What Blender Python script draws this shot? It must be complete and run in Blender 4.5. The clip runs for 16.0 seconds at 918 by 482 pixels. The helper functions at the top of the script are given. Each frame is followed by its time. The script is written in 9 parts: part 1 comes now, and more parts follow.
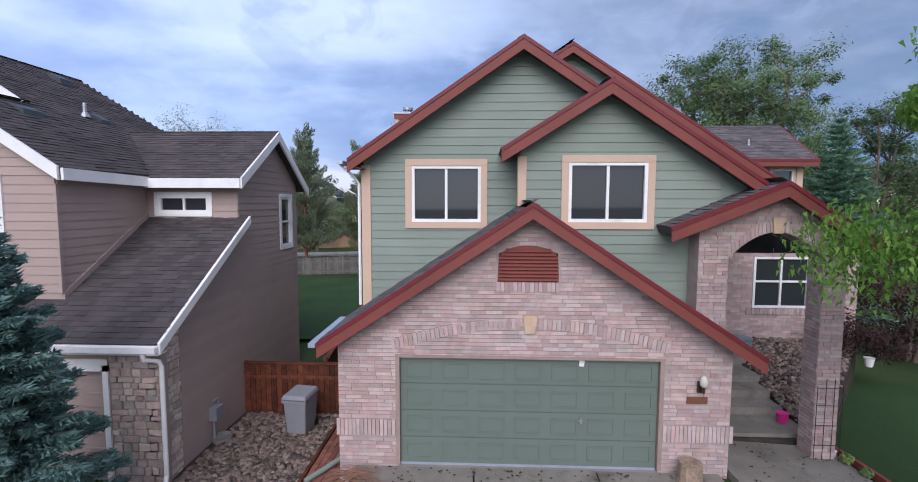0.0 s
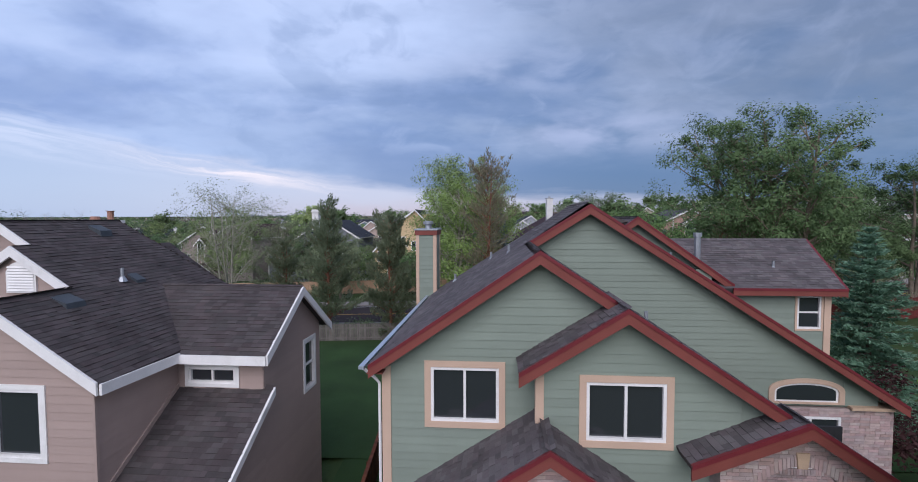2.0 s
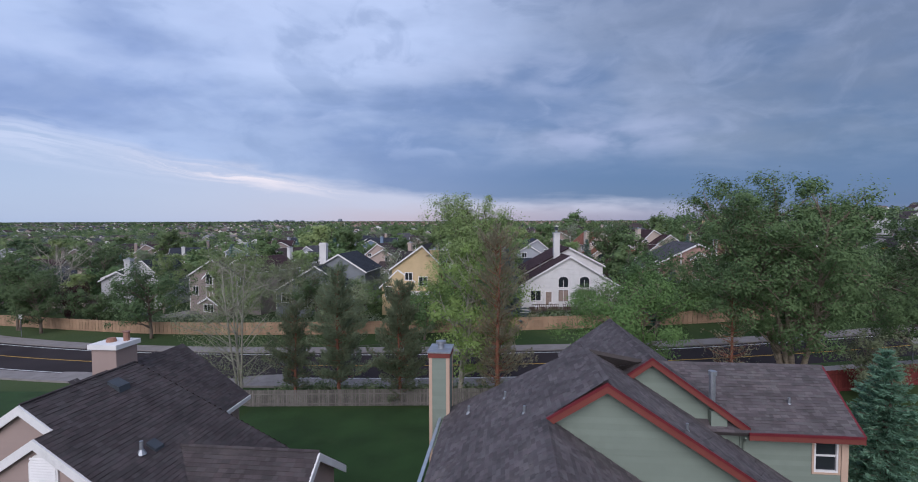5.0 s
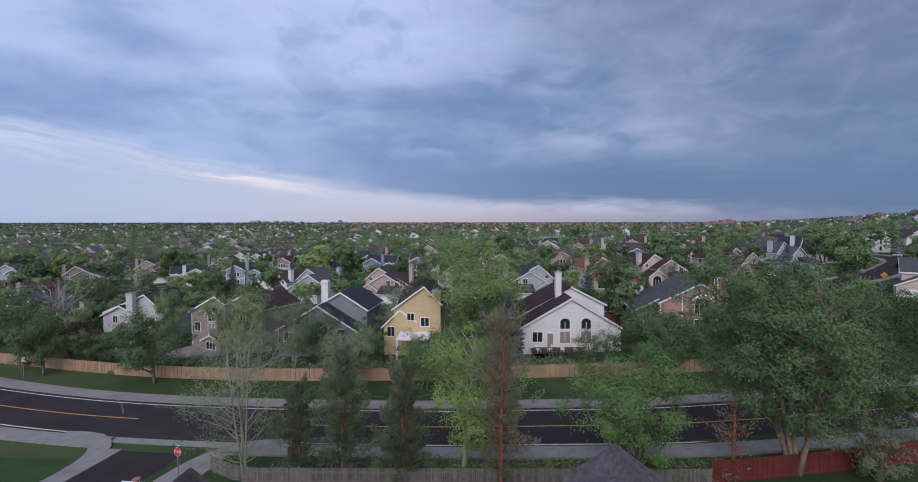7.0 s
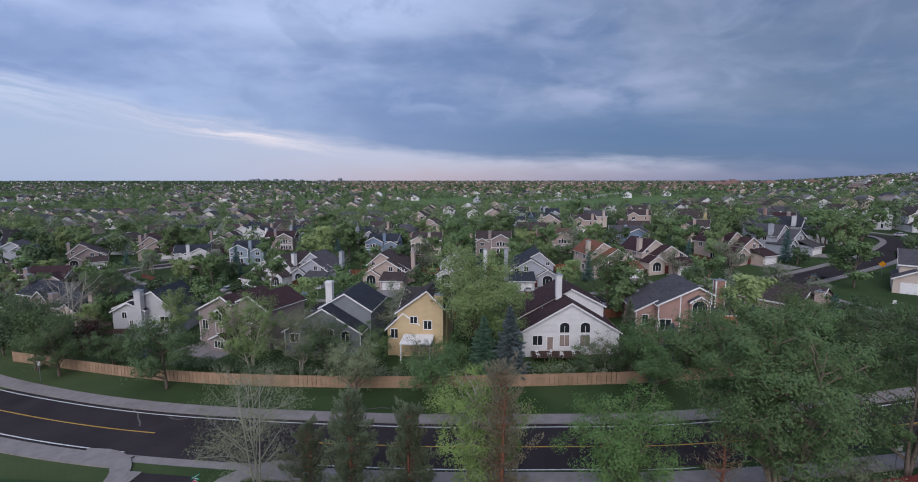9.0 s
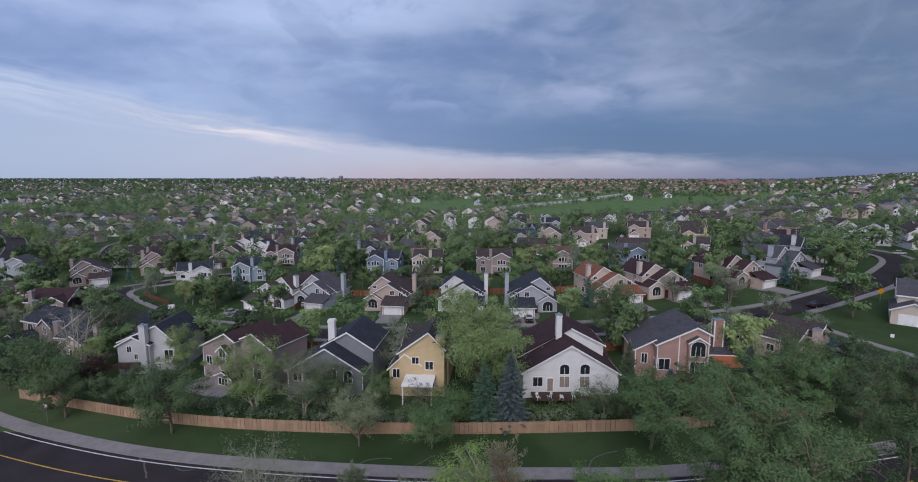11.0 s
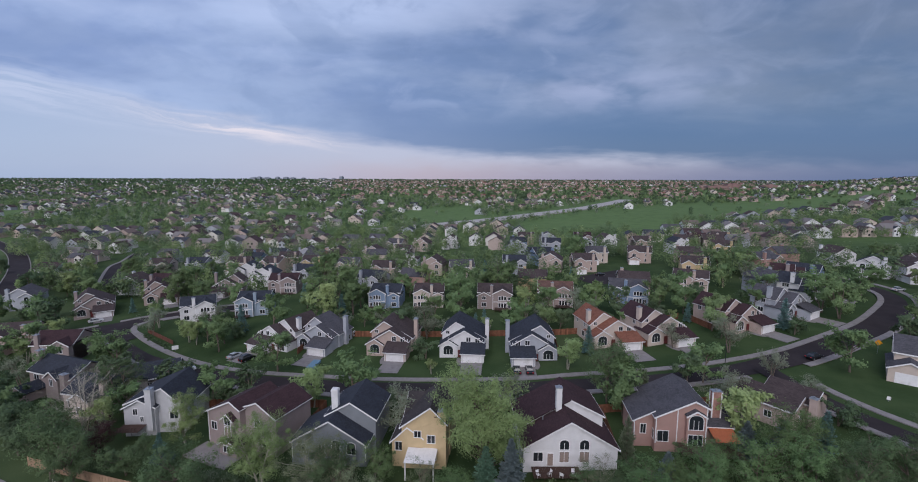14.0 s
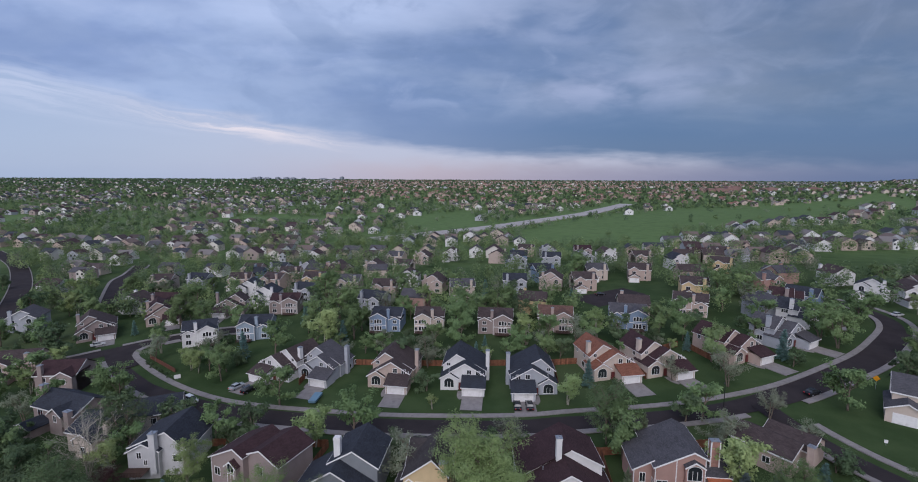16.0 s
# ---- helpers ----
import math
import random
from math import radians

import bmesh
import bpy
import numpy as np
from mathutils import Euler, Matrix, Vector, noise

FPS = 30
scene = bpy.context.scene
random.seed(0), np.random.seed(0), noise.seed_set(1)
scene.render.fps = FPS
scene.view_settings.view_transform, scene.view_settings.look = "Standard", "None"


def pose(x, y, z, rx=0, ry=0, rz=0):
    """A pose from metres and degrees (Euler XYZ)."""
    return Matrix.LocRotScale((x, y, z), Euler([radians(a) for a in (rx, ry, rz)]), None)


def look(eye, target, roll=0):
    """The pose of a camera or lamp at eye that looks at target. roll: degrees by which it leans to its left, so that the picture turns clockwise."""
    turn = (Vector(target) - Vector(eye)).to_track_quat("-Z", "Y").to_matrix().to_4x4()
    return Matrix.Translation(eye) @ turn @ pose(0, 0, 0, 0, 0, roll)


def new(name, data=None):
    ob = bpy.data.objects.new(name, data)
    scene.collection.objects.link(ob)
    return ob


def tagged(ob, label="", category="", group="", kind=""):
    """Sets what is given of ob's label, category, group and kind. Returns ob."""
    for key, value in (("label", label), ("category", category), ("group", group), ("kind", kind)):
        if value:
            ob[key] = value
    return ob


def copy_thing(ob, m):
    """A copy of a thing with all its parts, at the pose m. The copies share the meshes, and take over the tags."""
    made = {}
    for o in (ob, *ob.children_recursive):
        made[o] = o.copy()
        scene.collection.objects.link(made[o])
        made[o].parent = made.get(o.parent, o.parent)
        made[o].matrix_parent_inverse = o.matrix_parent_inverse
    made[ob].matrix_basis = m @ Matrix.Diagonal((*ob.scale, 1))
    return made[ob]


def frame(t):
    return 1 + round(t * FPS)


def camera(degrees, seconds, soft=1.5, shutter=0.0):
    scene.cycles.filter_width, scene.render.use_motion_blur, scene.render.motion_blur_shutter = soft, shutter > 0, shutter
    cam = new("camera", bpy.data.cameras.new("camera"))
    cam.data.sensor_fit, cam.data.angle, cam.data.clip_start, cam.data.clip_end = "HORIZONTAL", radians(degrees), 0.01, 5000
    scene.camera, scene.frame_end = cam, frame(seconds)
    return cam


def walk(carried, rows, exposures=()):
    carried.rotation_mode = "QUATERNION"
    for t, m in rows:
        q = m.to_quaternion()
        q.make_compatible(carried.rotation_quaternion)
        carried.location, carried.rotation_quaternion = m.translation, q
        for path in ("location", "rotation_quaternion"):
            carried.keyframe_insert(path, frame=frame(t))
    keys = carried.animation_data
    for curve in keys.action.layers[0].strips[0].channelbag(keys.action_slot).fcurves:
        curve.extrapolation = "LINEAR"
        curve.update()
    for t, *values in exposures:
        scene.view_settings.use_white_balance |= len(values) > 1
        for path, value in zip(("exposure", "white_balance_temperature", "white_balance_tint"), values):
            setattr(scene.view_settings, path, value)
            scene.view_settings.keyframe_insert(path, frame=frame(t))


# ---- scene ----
cam = camera(89.01, 16.0, 1.0)
PATH = [  # seconds, x, y, z, pitch, heading, roll
    (0.0, -0.973, -8.609, 5.032, -4.624, -2.286, 0.195),
    (0.5, -0.953, -8.601, 5.034, -4.654, -3.753, 0.090),
    (1.0, -0.942, -8.578, 5.759, -4.452, -4.284, 0.015),
    (1.5, -0.919, -8.538, 7.245, -3.551, -4.613, -0.035),
    (2.0, -0.901, -8.525, 9.152, -2.741, -4.953, -0.178),
    (2.5, -0.906, -8.493, 10.962, -2.221, -5.377, -0.262),
    (3.0, -0.957, -8.436, 11.772, -2.096, -5.480, -0.250),
    (3.5, -1.007, -8.382, 11.955, -2.149, -5.551, -0.248),
    (4.2, -1.113, -8.386, 12.450, -2.167, -5.556, -0.210),
    (5.0, -1.233, -8.390, 14.100, -2.188, -5.562, -0.167),
    (5.8, -1.350, -8.400, 16.458, -2.313, -5.588, -0.106),
    (6.0, -1.384, -8.396, 16.980, -2.214, -5.570, -0.114),
    (6.5, -1.483, -8.368, 18.542, -2.172, -5.550, -0.089),
    (7.0, -1.574, -8.332, 20.486, -2.114, -5.536, -0.053),
    (7.5, -1.648, -8.293, 22.466, -2.172, -5.543, -0.001),
    (8.0, -1.709, -8.255, 24.450, -3.780, -5.570, 0.005),
    (8.2, -1.727, -8.239, 25.199, -4.848, -5.617, -0.027),
    (8.6, -1.749, -8.206, 26.638, -6.400, -5.635, -0.024),
    (9.0, -1.771, -8.173, 28.078, -7.300, -5.653, -0.021),
    (9.5, -1.798, -8.132, 29.877, -7.620, -5.675, -0.017),
    (10.5, -1.854, -8.049, 33.476, -7.659, -5.719, -0.008),
    (11.0, -1.885, -7.992, 35.445, -7.660, -5.736, 0.035),
    (11.5, -1.918, -7.927, 37.530, -7.713, -5.747, 0.037),
    (12.0, -1.955, -7.854, 39.692, -7.681, -5.765, 0.062),
    (12.5, -1.999, -7.771, 41.854, -7.736, -5.778, 0.079),
    (13.0, -2.052, -7.674, 44.027, -7.756, -5.777, 0.093),
    (13.5, -2.111, -7.566, 46.137, -7.799, -5.796, 0.138),
    (14.0, -2.176, -7.449, 48.282, -7.755, -5.809, 0.161),
    (14.5, -2.242, -7.330, 50.508, -7.792, -5.818, 0.189),
    (15.0, -2.312, -7.209, 52.797, -7.796, -5.820, 0.195),
    (15.5, -2.382, -7.088, 55.077, -7.844, -5.822, 0.252),
    (16.0, -2.454, -6.966, 57.386, -7.829, -5.824, 0.239),
]


def aimed(x, y, z, pitch, heading, roll):
    p, h = radians(pitch), radians(heading)
    way = Vector((math.sin(h) * math.cos(p), math.cos(h) * math.cos(p), math.sin(p)))
    return look((x, y, z), Vector((x, y, z)) + way, roll)


walk(cam, [(row[0], aimed(*row[1:])) for row in PATH],
     [(t, e, 6080, 10) for t, e in ((0.0, 0.84), (0.5, 0.76), (1.0, 0.65), (1.5, 0.56), (2.0, 0.45), (3.5, 0.35), (7.0, 0.25), (8.2, 0.22), (10.5, 0.17), (16.0, 0.17))])
# ---- end of camera ----
# ---- world, sun and exposure ----


class Sock:
    """A shader socket with arithmetic, so that node formulas stay readable."""

    def __init__(self, tree, out):
        self.tree, self.out = tree, out

    def op(self, kind, other=None, third=None):
        n = self.tree.nodes.new("ShaderNodeMath")
        n.operation = kind
        for i, v in enumerate((self, other, third)):
            if isinstance(v, Sock):
                self.tree.links.new(v.out, n.inputs[i])
            elif v is not None:
                n.inputs[i].default_value = v
        return Sock(self.tree, n.outputs[0])

    def __add__(self, o): return self.op("ADD", o)
    def __sub__(self, o): return self.op("SUBTRACT", o)
    def __mul__(self, o): return self.op("MULTIPLY", o)
    def __truediv__(self, o): return self.op("DIVIDE", o)

    def step(self, a, b, lo=0.0, hi=1.0):
        n = self.tree.nodes.new("ShaderNodeMapRange")
        n.interpolation_type = "SMOOTHSTEP"
        self.tree.links.new(self.out, n.inputs[0])
        for i, v in enumerate((a, b, lo, hi)):
            n.inputs[i + 1].default_value = v
        return Sock(self.tree, n.outputs[0])

    def bump(self, centre, width):
        """1 at centre, falling to 0 at width to either side."""
        return (self - centre).op("ABSOLUTE").step(0.0, width, 1.0, 0.0)


def noise_of(tree, vector, scale, detail=4.0, rough=0.55, distort=0.0):
    n = tree.nodes.new("ShaderNodeTexNoise")
    n.inputs["Scale"].default_value = scale
    n.inputs["Detail"].default_value = detail
    n.inputs["Roughness"].default_value = rough
    n.inputs["Distortion"].default_value = distort
    if vector is not None:
        tree.links.new(vector, n.inputs["Vector"])
    return Sock(tree, n.outputs["Fac"])


def blend(tree, fac, a, b, kind="MIX"):
    """Mixes two colours (tuples or sockets) by fac (number or Sock)."""
    n = tree.nodes.new("ShaderNodeMix")
    n.data_type, n.blend_type = "RGBA", kind
    n.clamp_factor = True
    for i, v in ((0, fac), (6, a), (7, b)):
        if isinstance(v, Sock):
            tree.links.new(v.out, n.inputs[i])
        elif isinstance(v, (int, float)):
            n.inputs[i].default_value = v
        elif isinstance(v, tuple):
            n.inputs[i].default_value = (*v[:3], 1)
        else:
            tree.links.new(v, n.inputs[i])
    return n.outputs[2]


def sky():
    """Evening storm sky: blue-grey cloud deck, a pale streak low down, a dark shelf and a rosy rim on the horizon."""
    world = bpy.data.worlds.new("sky")
    scene.world = world
    world.use_nodes = True
    t = world.node_tree
    t.nodes.clear()
    co = t.nodes.new("ShaderNodeTexCoord")
    sep = t.nodes.new("ShaderNodeSeparateXYZ")
    t.links.new(co.outputs["Generated"], sep.inputs[0])
    x, y, z = (Sock(t, o) for o in sep.outputs)
    turn = radians(5.8)
    right = x * math.cos(turn) + y * math.sin(turn)
    ahead = y * math.cos(turn) - x * math.sin(turn)
    azim = right.op("ARCTAN2", ahead)
    elev = z.op("ARCSINE")
    flat = (z.op("MAXIMUM", 0.0) + 0.30)
    vec = t.nodes.new("ShaderNodeCombineXYZ")
    for i, s in enumerate((right / flat, ahead / flat * 1.15, z * 2.0)):
        t.links.new(s.out, vec.inputs[i])
    big = noise_of(t, vec.outputs[0], 1.05, 5, 0.46, 0.12)
    fine = noise_of(t, vec.outputs[0], 3.0, 5, 0.48, 0.15)
    vec2 = t.nodes.new("ShaderNodeCombineXYZ")
    for i, s in enumerate((azim * 1.3, elev * 9.0)):
        t.links.new(s.out, vec2.inputs[i])
    low = noise_of(t, vec2.outputs[0], 1.7, 6, 0.6, 0.5)
    nish = t.nodes.new("ShaderNodeTexSky")
    nish.sky_type, nish.sun_disc = "NISHITA", False
    nish.sun_elevation, nish.sun_rotation = radians(36), radians(184)
    clear = t.nodes.new("ShaderNodeMix")
    clear.data_type, clear.blend_type = "RGBA", "MULTIPLY"
    clear.inputs[0].default_value = 1.0
    clear.inputs[7].default_value = (0.10, 0.10, 0.10, 1)
    t.links.new(nish.outputs[0], clear.inputs[6])
    # cloud deck, paler to the west, slate to the east
    side = (azim + (low - 0.5) * 0.5).step(-0.75, 0.75)
    pale = blend(t, side, (0.39, 0.47, 0.68), (0.150, 0.185, 0.275))
    dark = blend(t, side, (0.215, 0.285, 0.50), (0.092, 0.142, 0.255))
    deck = blend(t, (big * 0.66 + fine * 0.34).step(0.40, 0.60), dark, pale)
    lit = (elev - (low - 0.5) * 0.12).step(0.20, 0.34) * azim.step(-0.75, -0.35, 0.4, 1.0) * azim.step(-0.2, 0.35, 1.0, 0.0)
    deck = blend(t, lit * (big + fine * 0.5).step(0.55, 1.0) * 0.85, deck, (0.50, 0.57, 0.78))
    cloud = azim.bump(0.30, 0.32) * elev.bump(0.165, 0.080) * fine.step(0.36, 0.62)
    deck = blend(t, cloud * 0.95, deck, (0.33, 0.36, 0.52))
    band = (elev + azim * 0.164 - 0.32 + (big - 0.5) * 0.06).bump(0.0, 0.055) * azim.bump(0.12, 0.42) * fine.step(0.36, 0.62)
    deck = blend(t, band * 0.55, deck, (0.37, 0.41, 0.58))
    mottle = noise_of(t, vec.outputs[0], 5.0, 5, 0.52, 0.1)
    deck = blend(t, mottle.step(0.42, 0.66) * 0.11, deck, (0.46, 0.50, 0.66))
    deck = blend(t, mottle.step(0.32, 0.50, 1.0, 0.0) * 0.12, deck, (0.13, 0.18, 0.31))
    # rounded puffs and ragged scud under the deck
    vec4 = t.nodes.new("ShaderNodeCombineXYZ")
    for i, s in enumerate((azim * 4.2, elev * 7.5, big * 1.5)):
        t.links.new(s.out, vec4.inputs[i])
    puff = noise_of(t, vec4.outputs[0], 1.6, 8, 0.56, 0.6)
    deck = blend(t, puff.step(0.52, 0.70) * elev.step(0.05, 0.14) * 0.38, deck, blend(t, side, (0.46, 0.52, 0.73), (0.27, 0.31, 0.44)))
    deck = blend(t, puff.step(0.34, 0.48, 1.0, 0.0) * elev.step(0.05, 0.14) * 0.30, deck, blend(t, side, (0.20, 0.27, 0.46), (0.095, 0.135, 0.225)))
    # the deck's lower edge, high in the west and low in the east, with a pale gap under it
    edge = elev - 0.048 + (azim - 0.30).op("MAXIMUM", 0.0) * 0.070 - (azim * -1.0).op("MAXIMUM", 0.0) * 0.145 - (low - 0.5) * 0.050 - (fine - 0.5) * 0.040
    belly = edge.step(0.040, 0.130, 1.0, 0.0) * azim.step(-0.55, 0.10, 0.15, 1.0)
    deck = blend(t, belly, deck, blend(t, azim.step(-0.3, 0.4), (0.160, 0.215, 0.400), (0.062, 0.120, 0.260)))
    rose = (elev + (fine - 0.5) * 0.05).step(0.0, 0.055, 1.0, 0.0) * azim.step(-0.5, 0.0)
    gap_colour = blend(t, rose, blend(t, azim.step(-0.9, -0.1), (0.37, 0.44, 0.60), (0.46, 0.46, 0.58)), blend(t, azim.step(-0.15, 0.45), (0.47, 0.39, 0.46), (0.27, 0.26, 0.37)))
    open_ = edge.step(-0.018, 0.016, 1.0, 0.0) * azim.step(0.30, 0.75, 1.0, 0.25)
    deck = blend(t, open_ * 0.95, deck, gap_colour)
    vec3 = t.nodes.new("ShaderNodeCombineXYZ")
    for i, s in enumerate((azim * 2.2, edge * 60.0)):
        t.links.new(s.out, vec3.inputs[i])
    wisps = noise_of(t, vec3.outputs[0], 1.5, 5, 0.55, 0.3)
    streak = (edge + 0.016).bump(0.0, 0.024) * azim.bump(-0.42, 0.26) * wisps.step(0.34, 0.60)
    deck = blend(t, streak * 0.9, deck, (0.80, 0.69, 0.71))
    veil = (edge + 0.020).bump(0.0, 0.050) * azim.step(-0.75, -0.40, 1.0, 0.0) * wisps.step(0.36, 0.66)
    deck = blend(t, veil * 0.6, deck, (0.58, 0.60, 0.74))
    back = ahead.step(-0.2, 0.5, 1.0, 0.0)
    deck = blend(t, back * 0.6, deck, (0.55, 0.55, 0.62))
    col = blend(t, 0.12, deck, clear.outputs[2])
    bg = t.nodes.new("ShaderNodeBackground")
    bg.inputs[1].default_value = 1.0
    t.links.new(col, bg.inputs[0])
    out = t.nodes.new("ShaderNodeOutputWorld")
    t.links.new(bg.outputs[0], out.inputs[0])


sky()
sun = new("sun", bpy.data.lights.new("sun", "SUN"))
sun.data.energy, sun.data.angle, sun.data.color = 1.5, radians(50), (1.0, 0.93, 0.90)
sun.matrix_world = look((0, 0, 0), (0.06, 0.85, -0.62))

# ---- materials ----
MATS = {}


def material(name, color, rough=0.8, metal=0.0, vary=0.15, scale=3.0, grain=40.0, bump=0.3, depth=0.01, stain=None,
             stain_scale=0.6, random_by="", spread=0.0, spec=0.3, hue=0.0, placed=False):
    """Paint or mineral surface with variation at two scales, fine relief, stains and a difference from piece to piece."""
    if name in MATS:
        return MATS[name]
    m = bpy.data.materials.new(name)
    m.use_nodes = True
    t = m.node_tree
    b = t.nodes["Principled BSDF"]
    co = t.nodes.new("ShaderNodeNewGeometry").outputs["Position"] if placed else t.nodes.new("ShaderNodeTexCoord").outputs["Object"]
    coarse = noise_of(t, co, scale, 4)
    fine = noise_of(t, co, grain, 3, 0.65)
    dark = tuple(c * (1 - vary) for c in color)
    light = tuple(min(1, c * (1 + vary)) for c in color)
    col = blend(t, (coarse * 0.6 + fine * 0.4).step(0.3, 0.7), dark, light)
    if stain:
        col = blend(t, noise_of(t, co, stain_scale, 6, 0.7).step(0.52, 0.72) * 0.7, col, stain)
    if random_by:
        if random_by == "object":
            r = Sock(t, t.nodes.new("ShaderNodeObjectInfo").outputs["Random"])
        else:
            r = Sock(t, t.nodes.new("ShaderNodeNewGeometry").outputs["Random Per Island"])
        hsv = t.nodes.new("ShaderNodeHueSaturation")
        t.links.new((r * (2 * spread) + (1 - spread)).out, hsv.inputs["Value"])
        if hue:
            t.links.new(((r * 7.31).op("FRACT") * hue + (0.5 - hue / 2)).out, hsv.inputs["Hue"])
            t.links.new(((r * 3.77).op("FRACT") * 0.6 + 0.7).out, hsv.inputs["Saturation"])
        t.links.new(col, hsv.inputs["Color"])
        col = hsv.outputs[0]
    t.links.new(col, b.inputs["Base Color"])
    b.inputs["Metallic"].default_value = metal
    b.inputs["Specular IOR Level"].default_value = spec
    t.links.new((fine * 0.2 + (rough - 0.1)).out, b.inputs["Roughness"])
    if bump:
        n = t.nodes.new("ShaderNodeBump")
        n.inputs["Strength"].default_value, n.inputs["Distance"].default_value = bump, depth
        t.links.new((fine * 0.7 + coarse * 0.3).out, n.inputs["Height"])
        t.links.new(n.outputs[0], b.inputs["Normal"])
    MATS[name] = m
    return m


def glass(name, tint=(0.026, 0.030, 0.036), rough=0.04):
    if name in MATS:
        return MATS[name]
    m = bpy.data.materials.new(name)
    m.use_nodes = True
    b = m.node_tree.nodes["Principled BSDF"]
    b.inputs["Base Color"].default_value = (*tint, 1)
    b.inputs["Roughness"].default_value = rough
    b.inputs["Specular IOR Level"].default_value = 0.95
    MATS[name] = m
    return m


def leaf_mat(name, a, b_, rough=0.6, glow=0.25):
    """Leaves: two greens mixed leaf by leaf, some light passing through."""
    if name in MATS:
        return MATS[name]
    m = bpy.data.materials.new(name)
    m.use_nodes = True
    t = m.node_tree
    b = t.nodes["Principled BSDF"]
    g = t.nodes.new("ShaderNodeNewGeometry")
    r = Sock(t, g.outputs["Random Per Island"])
    o = Sock(t, t.nodes.new("ShaderNodeObjectInfo").outputs["Random"])
    ob = t.nodes.new("ShaderNodeTexCoord").outputs["Object"]
    col = blend(t, r * 0.4 + noise_of(t, ob, 0.7, 3).step(0.3, 0.7) * 0.6, tuple(c * 0.86 for c in a), tuple(c * 1.10 for c in b_))
    hsv = t.nodes.new("ShaderNodeHueSaturation")
    t.links.new((o * 0.36 + 0.84).out, hsv.inputs["Value"])
    t.links.new(((o * 5.3).op("FRACT") * 0.026 + 0.490).out, hsv.inputs["Hue"])
    t.links.new(col, hsv.inputs["Color"])
    t.links.new(hsv.outputs[0], b.inputs["Base Color"])
    b.inputs["Roughness"].default_value = rough
    b.inputs["Specular IOR Level"].default_value = 0.08
    tr = t.nodes.new("ShaderNodeBsdfTranslucent")
    t.links.new(hsv.outputs[0], tr.inputs[0])
    mx = t.nodes.new("ShaderNodeMixShader")
    mx.inputs[0].default_value = glow
    t.links.new(b.outputs[0], mx.inputs[1])
    t.links.new(tr.outputs[0], mx.inputs[2])
    t.links.new(mx.outputs[0], t.nodes["Material Output"].inputs[0])
    MATS[name] = m
    return m


def roof_mat(name, color, rough=0.9):
    """Asphalt shingles seen from afar: courses and tabs by a brick pattern, blotched."""
    if name in MATS:
        return MATS[name]
    m = bpy.data.materials.new(name)
    m.use_nodes = True
    t = m.node_tree
    b = t.nodes["Principled BSDF"]
    co = t.nodes.new("ShaderNodeTexCoord").outputs["UV"]
    br = t.nodes.new("ShaderNodeTexBrick")
    br.inputs["Scale"].default_value = 1.0
    br.inputs["Brick Width"].default_value, br.inputs["Row Height"].default_value = 0.45, 0.2
    br.inputs["Mortar Size"].default_value = 0.012
    for k, f in (("Color1", 0.78), ("Color2", 1.25), ("Mortar", 0.55)):
        br.inputs[k].default_value = (*[c * f for c in color], 1)
    t.links.new(co, br.inputs["Vector"])
    ob = t.nodes.new("ShaderNodeTexCoord").outputs["Object"]
    col = blend(t, noise_of(t, ob, 0.5, 5).step(0.35, 0.7) * 0.35, br.outputs[0], tuple(c * 1.5 for c in color))
    t.links.new(col, b.inputs["Base Color"])
    b.inputs["Roughness"].default_value = rough
    b.inputs["Specular IOR Level"].default_value = 0.2
    n = t.nodes.new("ShaderNodeBump")
    n.inputs["Strength"].default_value, n.inputs["Distance"].default_value = 0.5, 0.02
    t.links.new(br.outputs["Fac"], n.inputs["Height"])
    n.invert = True
    t.links.new(n.outputs[0], b.inputs["Normal"])
    MATS[name] = m
    return m


def lap_mat(name, color, step=0.2):
    """Painted lap siding seen from afar: the shadow lines of the boards as relief."""
    if name in MATS:
        return MATS[name]
    m = bpy.data.materials.new(name)
    m.use_nodes = True
    t = m.node_tree
    b = t.nodes["Principled BSDF"]
    co = t.nodes.new("ShaderNodeTexCoord").outputs["Object"]
    sep = t.nodes.new("ShaderNodeSeparateXYZ")
    t.links.new(co, sep.inputs[0])
    saw = (Sock(t, sep.outputs[2]) / step).op("FRACT")
    dirt = noise_of(t, co, 0.7, 5)
    col = blend(t, dirt.step(0.3, 0.75) * 0.5, color, tuple(c * 0.78 for c in color))
    t.links.new(col, b.inputs["Base Color"])
    b.inputs["Roughness"].default_value = 0.75
    b.inputs["Specular IOR Level"].default_value = 0.25
    n = t.nodes.new("ShaderNodeBump")
    n.inputs["Strength"].default_value, n.inputs["Distance"].default_value = 0.8, 0.03
    t.links.new((saw * -1.0).out, n.inputs["Height"])
    t.links.new(n.outputs[0], b.inputs["Normal"])
    MATS[name] = m
    return m


